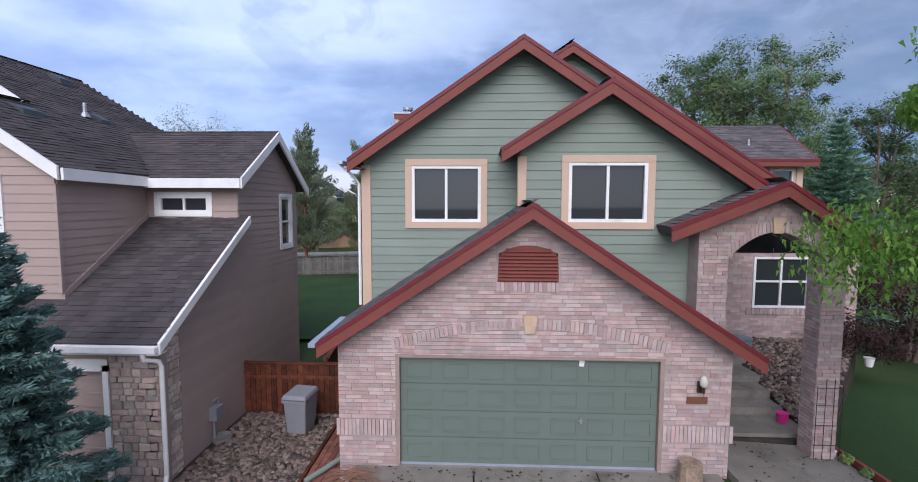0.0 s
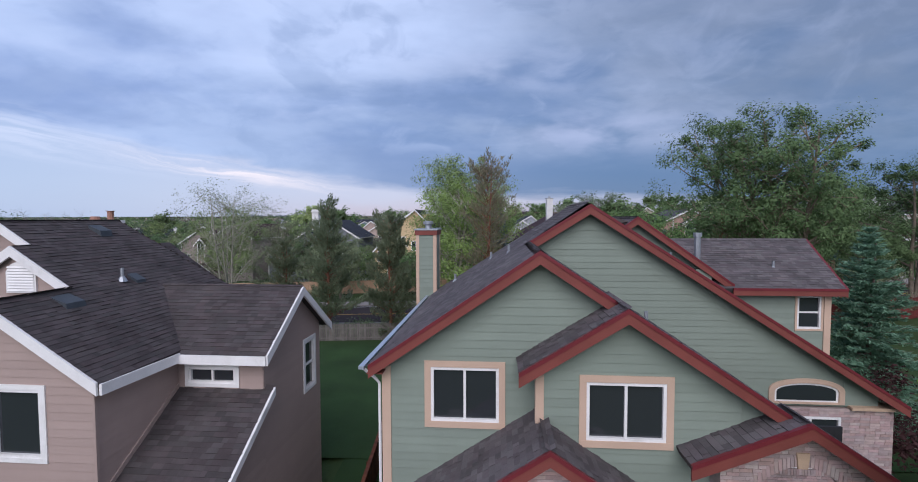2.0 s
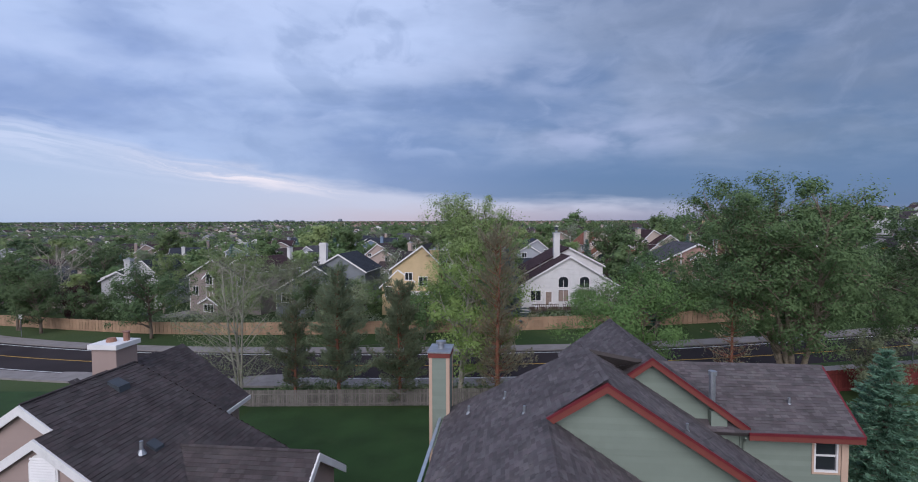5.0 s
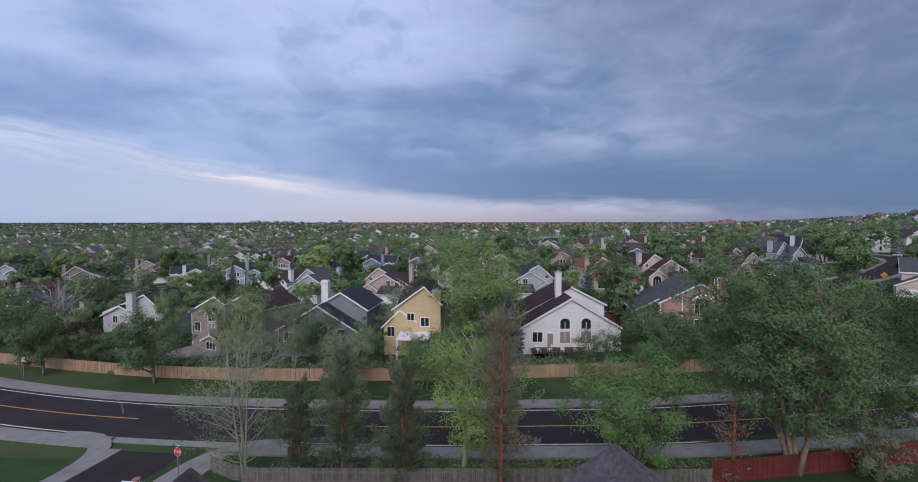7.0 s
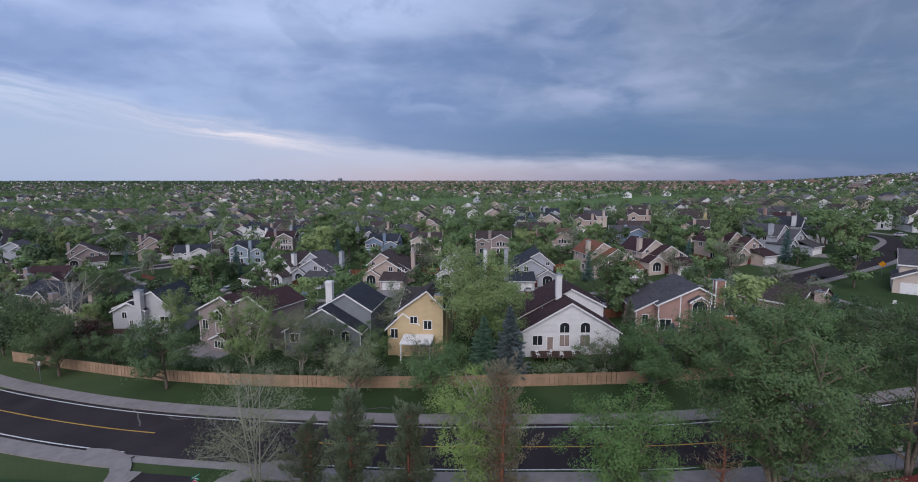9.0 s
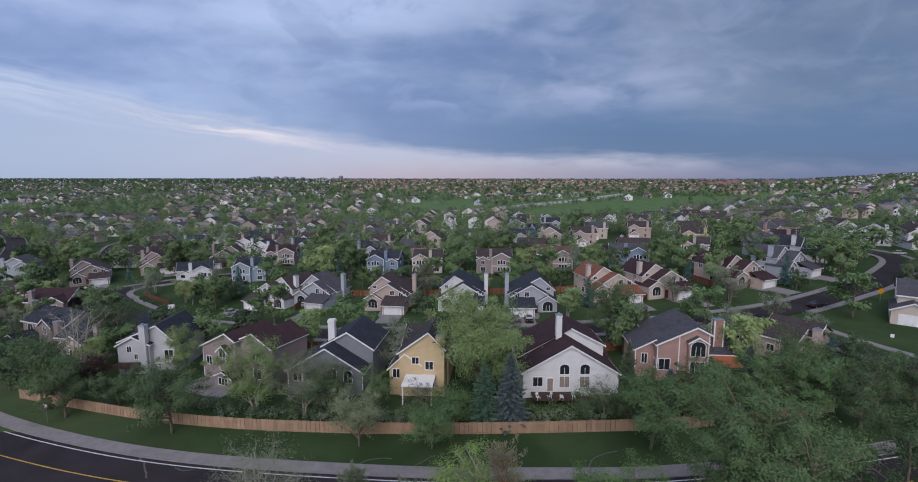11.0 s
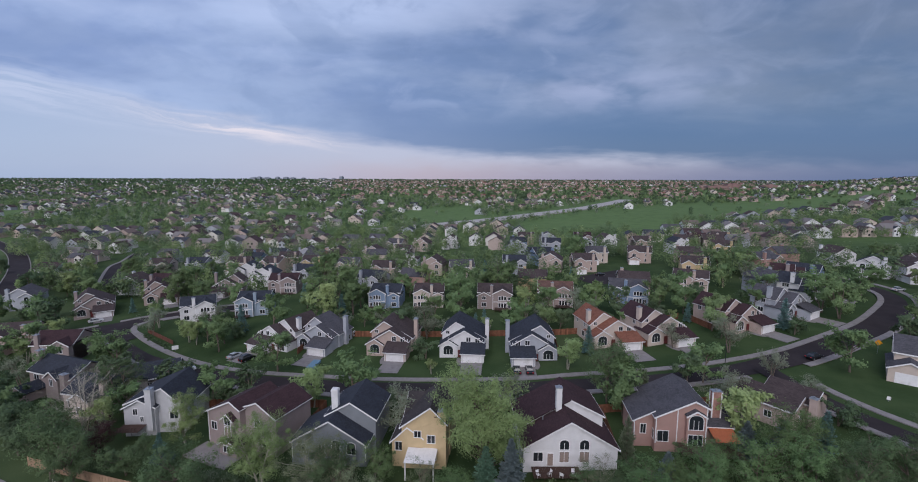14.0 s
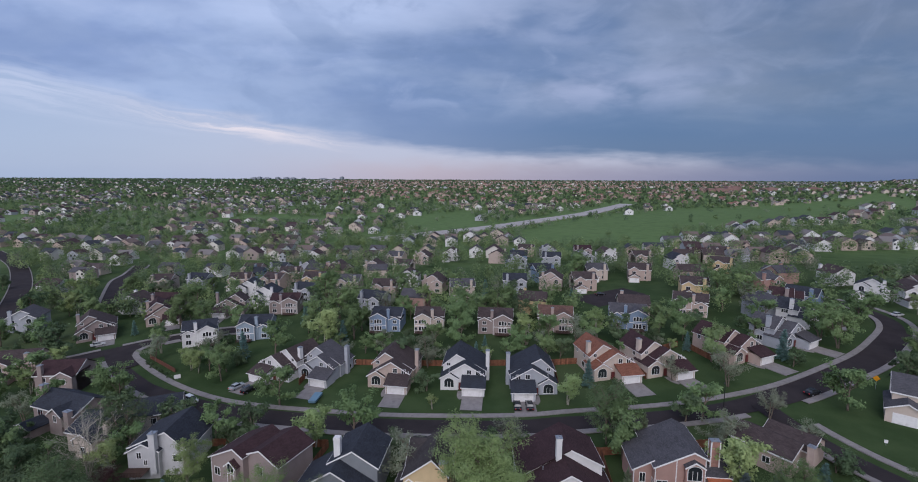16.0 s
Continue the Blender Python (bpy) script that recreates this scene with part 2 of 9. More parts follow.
# ---- building blocks ----
class Build:
    """Collects vertices and faces of one mesh."""

    def __init__(self):
        self.v, self.f, self.uv = [], [], []

    def face(self, pts, uv=None):
        n = len(self.v)
        self.v += [tuple(p) for p in pts]
        self.f.append(tuple(range(n, n + len(pts))))
        self.uv.append(uv)
        return self

    def box(self, x0, x1, y0, y1, z0, z1):
        n = len(self.v)
        self.v += [(x, y, z) for z in (z0, z1) for y in (y0, y1) for x in (x0, x1)]
        for q in ((0, 2, 3, 1), (4, 5, 7, 6), (0, 1, 5, 4), (2, 6, 7, 3), (0, 4, 6, 2), (1, 3, 7, 5)):
            self.f.append(tuple(n + i for i in q))
            self.uv.append(None)
        return self

    def hexa(self, lower, upper):
        """A solid between two polygons with the same number of corners."""
        k, n = len(lower), len(self.v)
        self.v += [tuple(p) for p in lower] + [tuple(p) for p in upper]
        fs = [tuple(n + i for i in reversed(range(k))), tuple(n + k + i for i in range(k))]
        fs += [(n + i, n + (i + 1) % k, n + k + (i + 1) % k, n + k + i) for i in range(k)]
        self.f += fs
        self.uv += [None] * len(fs)
        return self

    def plate(self, pts, thick):
        """A flat polygon of 3D points, given thickness below its face."""
        a, b, c = (Vector(p) for p in pts[:3])
        nrm = (b - a).cross(c - a).normalized() * thick
        return self.hexa([Vector(p) - nrm for p in pts], pts)

    def beam(self, a, b, w, h, up=(0, 0, 1)):
        """A bar of section w x h from a to b, hung below the line."""
        a, b = Vector(a), Vector(b)
        d = (b - a).normalized()
        s = d.cross(Vector(up)).normalized() * (w / 2)
        u = Vector((0, 0, h)) if abs(d.z) < 0.95 else s.cross(d).normalized() * h
        return self.hexa([a - s - u, a + s - u, b + s - u, b - s - u], [a - s, a + s, b + s, b - s])

    def tube(self, pts, radii, sides=8, cap=True):
        """A round, tapered limb along points."""
        n0 = len(self.v)
        pts = [Vector(p) for p in pts]
        for i, p in enumerate(pts):
            d = (pts[min(i + 1, len(pts) - 1)] - pts[max(i - 1, 0)]).normalized()
            s = d.orthogonal().normalized()
            if i and s.dot(last) < 0:
                s = -s
            if i:
                s = (last - d * last.dot(d)).normalized()
            last = s
            w = d.cross(s)
            r = radii[i] if isinstance(radii, (list, tuple)) else radii
            for k in range(sides):
                a = 2 * math.pi * k / sides
                self.v.append(tuple(p + (s * math.cos(a) + w * math.sin(a)) * r))
        for i in range(len(pts) - 1):
            for k in range(sides):
                a, b = n0 + i * sides + k, n0 + i * sides + (k + 1) % sides
                self.f.append((a, b, b + sides, a + sides))
                self.uv.append(None)
        if cap:
            self.f.append(tuple(n0 + k for k in reversed(range(sides))))
            self.f.append(tuple(n0 + (len(pts) - 1) * sides + k for k in range(sides)))
            self.uv += [None, None]
        return self

    def mesh(self, name, mat):
        me = bpy.data.meshes.new(name)
        me.from_pydata(self.v, [], self.f)
        if any(self.uv):
            layer = me.uv_layers.new(name="UVMap")
            flat = []
            for f, uv in zip(self.f, self.uv):
                for c in (uv or [(0, 0)] * len(f)):
                    flat += [c[0], c[1]]
            layer.data.foreach_set("uv", flat)
        if mat:
            me.materials.append(mat)
        return me


def thing(name, label, category, m=None, group="", kind=""):
    """An Empty at the base of a thing with parts."""
    ob = new(name)
    ob.empty_display_size = 0.2
    if m is not None:
        ob.matrix_basis = m
    return tagged(ob, label, category, group, kind)


def part(name, b, mat, parent, label="", m=None, smooth=False):
    """One mesh object under a thing or a part."""
    me = b if isinstance(b, bpy.types.Mesh) else b.mesh(name, mat)
    if smooth:
        me.shade_smooth()
    ob = new(name, me)
    if parent is not None:
        ob.parent = parent
    if m is not None:
        ob.matrix_basis = m
    if label:
        ob["label"] = label
    return ob


def solo(name, b, mat, label, category, m=None, group="", kind="", smooth=False):
    """A thing that is one mesh."""
    return tagged(part(name, b, mat, None, "", m, smooth), label, category, group, kind)


def bevelled(ob, width, segments=2):
    md = ob.modifiers.new("bevel", "BEVEL")
    md.width, md.segments, md.limit_method = width, segments, "ANGLE"
    return ob


def at_line(x, xs, ys):
    return float(np.interp(x, xs, ys))


# ---- ground ----
def ground_z(x, y):
    """The lie of the land: nearly level lots, a dip to the west, a rise behind the second street."""
    base = np.interp(y, [-40, 20, 50, 70, 95, 112, 150, 200, 330, 650, 1500, 4000], [0, -.2, -.5, .2, .8, 1.3, 2.8, 3.2, 1.2, 1, 8, 25])
    tilt = np.interp(y, [0, 30, 60, 110, 300, 900], [.012, .03, .03, .042, .04, 0])
    lot = np.clip((-2.2 - x) / 2.4, 0, 1) * np.clip((y + 14) / 3, 0, 1) * np.clip((9 - y) / 4, 0, 1) * np.clip((x + 16) / 4, 0, 1)
    hill = 62 * np.exp(-((x - 1750) / 700) ** 2 - ((y - 1500) / 560) ** 2) + 26 * np.exp(-((x - 520) / 200) ** 2 - ((y - 520) / 170) ** 2)
    return base + tilt * np.clip(x, -160, 160) + hill - 0.62 * lot
def curve_line(pts, step=2.0):
    """A smooth line through corner points, in steps of about that length."""
    p = [Vector(q) for q in pts]
    p = [p[0] * 2 - p[1]] + p + [p[-1] * 2 - p[-2]]
    out = []
    for i in range(1, len(p) - 2):
        n = max(2, int((p[i + 1] - p[i]).length / step))
        for k in range(n):
            t = k / n
            a, b, c, d = p[i - 1:i + 3]
            out.append(0.5 * ((2 * b) + (c - a) * t + (2 * a - 5 * b + 4 * c - d) * t * t + (3 * b - a - 3 * c + d) * t ** 3))
    out.append(p[-2])
    return out


def ribbon(b, line, o0, o1, lift, skirt=0.0):
    """A strip of ground beside a line, from offset o0 to o1 (left positive), lift above the land."""
    prev = None
    for i, p in enumerate(line):
        d = (line[min(i + 1, len(line) - 1)] - line[max(i - 1, 0)]).normalized()
        n = Vector((-d.y, d.x))
        q = []
        for o in (o0, o1):
            c = p + n * o
            z = float(ground_z(p.x, p.y))
            q.append(Vector((c.x, c.y, (max(z, float(ground_z(c.x, c.y))) if skirt else z) + lift)))
        if prev:
            b.face([prev[0], q[0], q[1], prev[1]], None)
            if skirt:
                dn = Vector((0, 0, -skirt))
                b.face([prev[0] + dn, q[0] + dn, q[0], prev[0]])
                b.face([prev[1], q[1], q[1] + dn, prev[1] + dn])
        prev = q
    return b


GRASS = material("lawn_grass", (0.028, 0.062, 0.018), 0.95, vary=0.3, scale=0.35, grain=25, bump=0.8, depth=0.04, stain=(0.040, 0.068, 0.024), stain_scale=0.3)
ASPHALT = material("asphalt", (0.040, 0.033, 0.036), 0.9, vary=0.2, scale=0.25, grain=30, bump=0.25, depth=0.01, stain=(0.026, 0.023, 0.026), stain_scale=0.12, spec=0.12)
CONCRETE = material("concrete", (0.25, 0.228, 0.225), 0.85, vary=0.16, scale=0.8, grain=30, bump=0.3, depth=0.006, stain=(0.16, 0.145, 0.14), stain_scale=0.5)
OLD_CONCRETE = material("old_concrete", (0.215, 0.195, 0.172), 0.9, vary=0.22, scale=1.6, grain=40, bump=0.5, depth=0.008, stain=(0.085, 0.080, 0.062), stain_scale=1.1)
PAINT_W = material("road_paint_white", (0.62, 0.62, 0.62), 0.7, vary=0.25, scale=2, grain=12)
PAINT_Y = material("road_paint_yellow", (0.50, 0.30, 0.06), 0.7, vary=0.25, scale=2, grain=12)


def land_mat():
    """Meadow, bare soil and mown grass in patches."""
    m = bpy.data.materials.new("land")
    m.use_nodes = True
    t = m.node_tree
    b = t.nodes["Principled BSDF"]
    co = t.nodes.new("ShaderNodeTexCoord").outputs["Object"]
    patch = noise_of(t, co, 0.012, 5)
    mid = noise_of(t, co, 0.11, 5)
    fine = noise_of(t, co, 6.0, 4, 0.7)
    col = blend(t, mid.step(0.35, 0.65), (0.036, 0.062, 0.023), (0.058, 0.088, 0.035))
    col = blend(t, patch.step(0.50, 0.64) * 0.7, col, (0.094, 0.120, 0.056))
    col = blend(t, fine.step(0.35, 0.75) * 0.4, col, (0.032, 0.055, 0.022))
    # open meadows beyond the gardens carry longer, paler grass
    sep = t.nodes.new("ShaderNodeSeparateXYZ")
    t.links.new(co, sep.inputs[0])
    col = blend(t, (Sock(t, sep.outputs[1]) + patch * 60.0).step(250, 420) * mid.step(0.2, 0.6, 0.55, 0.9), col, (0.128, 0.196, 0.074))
    t.links.new(col, b.inputs["Base Color"])
    b.inputs["Roughness"].default_value = 0.95
    b.inputs["Specular IOR Level"].default_value = 0.1
    n = t.nodes.new("ShaderNodeBump")
    n.inputs["Strength"].default_value, n.inputs["Distance"].default_value = 0.7, 0.06
    t.links.new(fine.out, n.inputs["Height"])
    t.links.new(n.outputs[0], b.inputs["Normal"])
    return m


def ground_sheet():
    def axis(lo, hi):
        v, x, s = [0.0], 0.0, 2.5
        while x < hi:
            x += s
            s = max(2.5, x * 0.045)
            v.append(x)
        w, x, s = [], 0.0, 2.5
        while x > lo:
            x -= s
            s = max(2.5, -x * 0.045)
            w.append(x)
        return w[::-1] + v
    xs, ys = axis(-4600, 4600), axis(-400, 4700)
    gx, gy = np.meshgrid(xs, ys)
    gz = ground_z(gx, gy) - 0.03
    v = np.stack([gx.ravel(), gy.ravel(), gz.ravel()], 1).tolist()
    n = len(xs)
    f = [(j * n + i, j * n + i + 1, (j + 1) * n + i + 1, (j + 1) * n + i) for j in range(len(ys) - 1) for i in range(n - 1)]
    me = bpy.data.meshes.new("ground")
    me.from_pydata(v, [], f)
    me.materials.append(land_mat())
    me.shade_smooth()
    tagged(new("ground", me), "gently rolling green land with lawns and meadow", "ground", kind="structure")


ground_sheet()

MAIN = curve_line([(-190, 100), (-120, 63), (-88, 50.5), (-65, 44.0), (-43, 40.3), (-16, 39.0), (3, 39.6), (21, 41.3), (50, 48), (90, 62), (170, 98), (260, 120)])
SECOND = curve_line([(-138, 137), (-124, 124.6), (-104, 111.5), (-83, 101.4), (-66, 97), (-50, 95), (-32.5, 93.5), (-12, 93.6), (3.4, 94.6), (15, 96.8), (34, 99.8), (50.5, 104), (69.5, 111.6), (89.5, 123.6), (102, 132), (114, 142.5), (126, 155), (132, 168), (131, 184), (120, 204)])
SIDE = curve_line([(-33.5, 36.5), (-33.8, 20), (-35, 0), (-36, -60)])
BRANCH = curve_line([(60, 105.5), (62, 96), (65.4, 86.8), (69.5, 79.5), (78, 67), (86, 58.5)])
WEST = curve_line([(-166, 112), (-152, 124), (-141, 134), (-128, 145), (-113, 154), (-98, 159)])
COURT = curve_line([(33, 189), (46, 198), (59, 207)])
ARTERIAL = curve_line([(-205, 152), (-235, 186), (-283, 232), (-347, 284), (-420, 330)], 8)
LANE = curve_line([(-190, 192), (-200, 204), (-227, 239), (-236, 258), (-254, 288)], 5)
HIGHWAY = curve_line([(-130, 424), (-90, 454), (-49, 486), (-12, 522), (38, 589), (113, 698), (149, 772), (235, 960)], 12)


JUNCTIONS = ((61.5, 103.5, 6.5), (-136.5, 134.5, 6.8), (-130, 138.5, 5.5))


def stretches(line, o):
    """The pieces of a kerb at offset o from the line that lie outside the junctions."""
    runs, run = [], []
    for i, p in enumerate(line):
        q = line[min(i + 1, len(line) - 1)] - line[max(i - 1, 0)]
        k = o / max(math.hypot(q.x, q.y), 1e-6)
        x, y = p.x - q.y * k, p.y + q.x * k
        if any(math.hypot(x - a, y - b) < r for a, b, r in JUNCTIONS):
            if len(run) > 1:
                runs.append(run)
            run = []
        else:
            run.append(p)
    return runs + ([run] if len(run) > 1 else [])


def street(name, line, half, walk_in, walk_out, label, lift=0.02, kerbs=(True, True)):
    """A carriageway with gutters, kerbs and pavements; kerbs stand 0.13 m above the asphalt."""
    tagged(part(name, ribbon(Build(), line, -half, half, lift), ASPHALT, None), label, "road", kind="structure")
    for side, on in zip((1, -1), kerbs):
        if not on:
            continue
        for run in stretches(line, side * (half + 0.3)):
            a, b = sorted((side * half, side * (half + 0.45)))
            tagged(part("kerb", ribbon(Build(), run, a, b, lift + 0.13, 0.2), CONCRETE, None), "pale concrete kerb along the road", "kerb", kind="structure")
            if walk_out:
                a, b = sorted((side * walk_in, side * walk_out))
                tagged(part("pavement", ribbon(Build(), run, a, b, lift + 0.14, 0.2), CONCRETE, None), "pale concrete pavement beside the road", "pavement", kind="structure")


street("road", MAIN, 4.7, 5.16, 6.9, "dark asphalt main road with painted lines", kerbs=(True, False))
near_main = [p for p in MAIN if p.x < -41] , [p for p in MAIN if p.x > -27]
for piece in near_main:
    tagged(part("kerb", ribbon(Build(), piece, -5.15, -4.7, 0.15, 0.2), CONCRETE, None), "pale concrete kerb along the road", "kerb", kind="structure")
    tagged(part("pavement", ribbon(Build(), piece, -6.9, -5.16, 0.16, 0.2), CONCRETE, None), "pale concrete pavement beside the road", "pavement", kind="structure")
street("road", SIDE[2:], 4.6, 5.06, 6.4, "asphalt side street")
street("road", SECOND, 3.6, 4.06, 5.3, "curving asphalt residential street", 0.03)
street("road", BRANCH, 3.6, 4.06, 5.3, "asphalt street leaving the bend", 0.05)
street("road", WEST, 3.6, 4.06, 5.3, "asphalt side street", 0.05)
street("road", ARTERIAL, 4.6, 5.0, 0, "asphalt road far off between trees", 0.05)
street("road", LANE, 3.8, 4.2, 5.2, "asphalt lane between far houses", 0.05)
WEST_CORNER = curve_line([(-119, 126.4), (-124, 129.4), (-127.6, 132.6), (-129.8, 136.6), (-128.9, 141.2), (-123.9, 145.0), (-121, 147)])
tagged(part("road", ribbon(Build(), WEST_CORNER, 0.2, 5.2, 0.045), ASPHALT, None), "asphalt flare at the street corner", "road", kind="structure")
tagged(part("kerb", ribbon(Build(), WEST_CORNER, -0.25, 0.2, 0.19, 0.2), CONCRETE, None), "pale concrete kerb round the corner", "kerb", kind="structure")
tagged(part("pavement", ribbon(Build(), WEST_CORNER, -1.7, -0.26, 0.20, 0.2), CONCRETE, None), "pale concrete pavement round the street corner", "pavement", kind="structure")
tagged(part("road", ribbon(Build(), COURT, -11, 11, 0.06), ASPHALT, None), "asphalt turning circle", "road", kind="structure")
tagged(part("highway", ribbon(Build(), HIGHWAY, -13, 13, 1.2, 3.0), material("pale_highway_concrete", (0.40, 0.37, 0.36), 0.85, vary=0.12, scale=0.05, grain=2), None), "pale concrete highway crossing the far meadows", "road", kind="structure")

for o, mat, name in ((0.0, PAINT_Y, "centre_line"), (4.05, PAINT_W, "edge_line"), (-4.05, PAINT_W, "edge_line"), (2.9, PAINT_W, "edge_line")):
    line = [p for p in MAIN if not (-43 < p.x < -25 and name == "edge_line" and o < 0) and not (-43 < p.x < -25 and o == 0)]
    for piece in ([p for p in line if p.x < -34], [p for p in line if p.x > -34]):
        if len(piece) > 1 and not (o == 2.9):
            tagged(part(name, ribbon(Build(), piece, o - 0.09, o + 0.09, 0.026), mat, None), "painted line on the asphalt", "road marking", kind="structure")

CORNER = curve_line([(-48, 34.9), (-44.5, 34.6), (-41.6, 32.6), (-40.4, 28.5), (-40.6, 20)], 1.0)
tagged(part("pavement", ribbon(Build(), CORNER, -0.2, 1.7, 0.17, 0.2), CONCRETE, None), "pale concrete pavement round the street corner", "pavement", kind="structure")
tagged(part("gutter_pan", ribbon(Build(), [p for p in MAIN if -44 < p.x < -25], -5.6, -4.4, 0.03), CONCRETE, None), "concrete gutter pan across the side street", "road", kind="structure")
CORNER_E = curve_line([(-22, 34.0), (-25.5, 33.4), (-28.0, 31.2), (-28.9, 27.5), (-29.2, 20)], 1.0)
tagged(part("pavement", ribbon(Build(), CORNER_E, -1.7, 0.2, 0.17, 0.2), CONCRETE, None), "pale concrete pavement round the street corner", "pavement", kind="structure")


# pale sealed cracks wandering over the main road
crk = random.Random(88)
cb = Build()
for cx, cy, ang, ln in ((-24, 44, 20, 9), (-19, 43, -12, 8), (-30, 43, 5, 7), (-14, 45, 60, 5), (-26, 41.5, 80, 5), (-10, 43, 8, 8), (6, 44.5, 12, 10), (20, 48, 30, 8), (-44, 44, -10, 9), (-52, 47, -25, 8), (-22, 46, -70, 4)):
    p, a = Vector((cx, cy)), radians(ang)
    pts = [p.copy()]
    for _ in range(int(ln / 0.5)):
        a += crk.uniform(-0.35, 0.35)
        p = p + Vector((math.cos(a), math.sin(a))) * 0.5
        pts.append(p.copy())
    w = crk.uniform(0.05, 0.11)
    ribbon(cb, pts, -w, w, 0.047)
solo("road_crack", cb, material("sealed_crack", (0.125, 0.112, 0.108), 0.9, vary=0.3, scale=2), "pale sealed cracks in the asphalt", "crack", kind="stuff")
# ---- walls, boards, bricks and shingles as pieces ----
def facing(side, at):
    """Maps (along, height, outward) to the world for an upright wall. side: '-y', '+x' or '-x'."""
    if side == "-y":
        return lambda u, z, d: (u, at - d, z)
    if side == "+x":
        return lambda u, z, d: (at + d, u, z)
    return lambda u, z, d: (at - d, u, z)


def span_at(knots, z):
    """Where a wall with that outline of tops is at least z high."""
    lo, hi = None, None
    us = [k[0] for k in knots]
    for (u0, z0), (u1, z1) in zip(knots, knots[1:]):
        if max(z0, z1) < z:
            continue
        a, b = u0, u1
        if z0 < z:
            a = u0 + (u1 - u0) * (z - z0) / (z1 - z0)
        if z1 < z:
            b = u0 + (u1 - u0) * (z - z0) / (z1 - z0)
        lo = a if lo is None else min(lo, a)
        hi = b if hi is None else max(hi, b)
    return None if lo is None or hi - lo < 0.02 else (lo, hi)


def wall_panel(fmap, knots, zbot, holes=(), thick=0.2, back=0.0):
    """A thick wall with openings through it."""
    b = Build()
    cuts = sorted({k[0] for k in knots} | {h for hole in holes for h in hole[:2]})
    xs, zs = [k[0] for k in knots], [k[1] for k in knots]
    for u0, u1 in zip(cuts, cuts[1:]):
        m = (u0 + u1) / 2
        spans, z = [], zbot
        for h in sorted((h for h in holes if h[0] < m < h[1]), key=lambda h: h[2]):
            if h[2] > z:
                spans.append((z, h[2]))
            z = h[3]
        for z0, z1 in spans:
            p = [(u0, z0), (u1, z0), (u1, z1), (u0, z1)]
            b.hexa([fmap(u, v, -thick) for u, v in p], [fmap(u, v, -back) for u, v in p])
        p = [(u0, z), (u1, z), (u1, max(z + 0.01, at_line(u1, xs, zs))), (u0, max(z + 0.01, at_line(u0, xs, zs)))]
        b.hexa([fmap(u, v, -thick) for u, v in p], [fmap(u, v, -back) for u, v in p])
    return b


def outside(lo, hi, z0, z1, holes, margin=0.0):
    """The stretches of lo..hi that no opening takes from a course z0..z1."""
    runs = [(lo, hi)]
    for h in holes:
        if min(z1, h[3]) - max(z0, h[2]) < 0.5 * (z1 - z0):
            continue
        nxt = []
        for a, c in runs:
            if h[0] - margin > a:
                nxt.append((a, min(c, h[0] - margin)))
            if h[1] + margin < c:
                nxt.append((max(a, h[1] + margin), c))
        runs = [r for r in nxt if r[1] - r[0] > 0.03]
    return runs


def siding(parent, fmap, knots, zbot, holes, mat, step=0.185):
    """Lap boards, one object each, the lower edge proud of the board below."""
    top = max(k[1] for k in knots)
    z = zbot
    while z < top - 0.03:
        s0, s1 = span_at(knots, z), span_at(knots, min(z + step, top - 0.015))
        if s0:
            s1 = s1 or ((s0[0] + s0[1]) / 2 - 0.01, (s0[0] + s0[1]) / 2 + 0.01)
            for a, c in outside(s0[0], s0[1], z, z + step, holes):
                a1, c1 = max(a, s1[0]), min(c, s1[1])
                if c1 <= a1:
                    a1 = c1 = (a1 + c1) / 2
                zt = min(z + step + 0.01, top)
                b = Build()
                p = [(a, z, 0.024), (c, z, 0.024), (c1, zt, 0.008), (a1, zt, 0.008)]
                b.hexa([fmap(u, v, 0.0) for u, v, d in p], [fmap(u, v, d) for u, v, d in p])
                part("siding_board", b, mat, parent)
        z += step


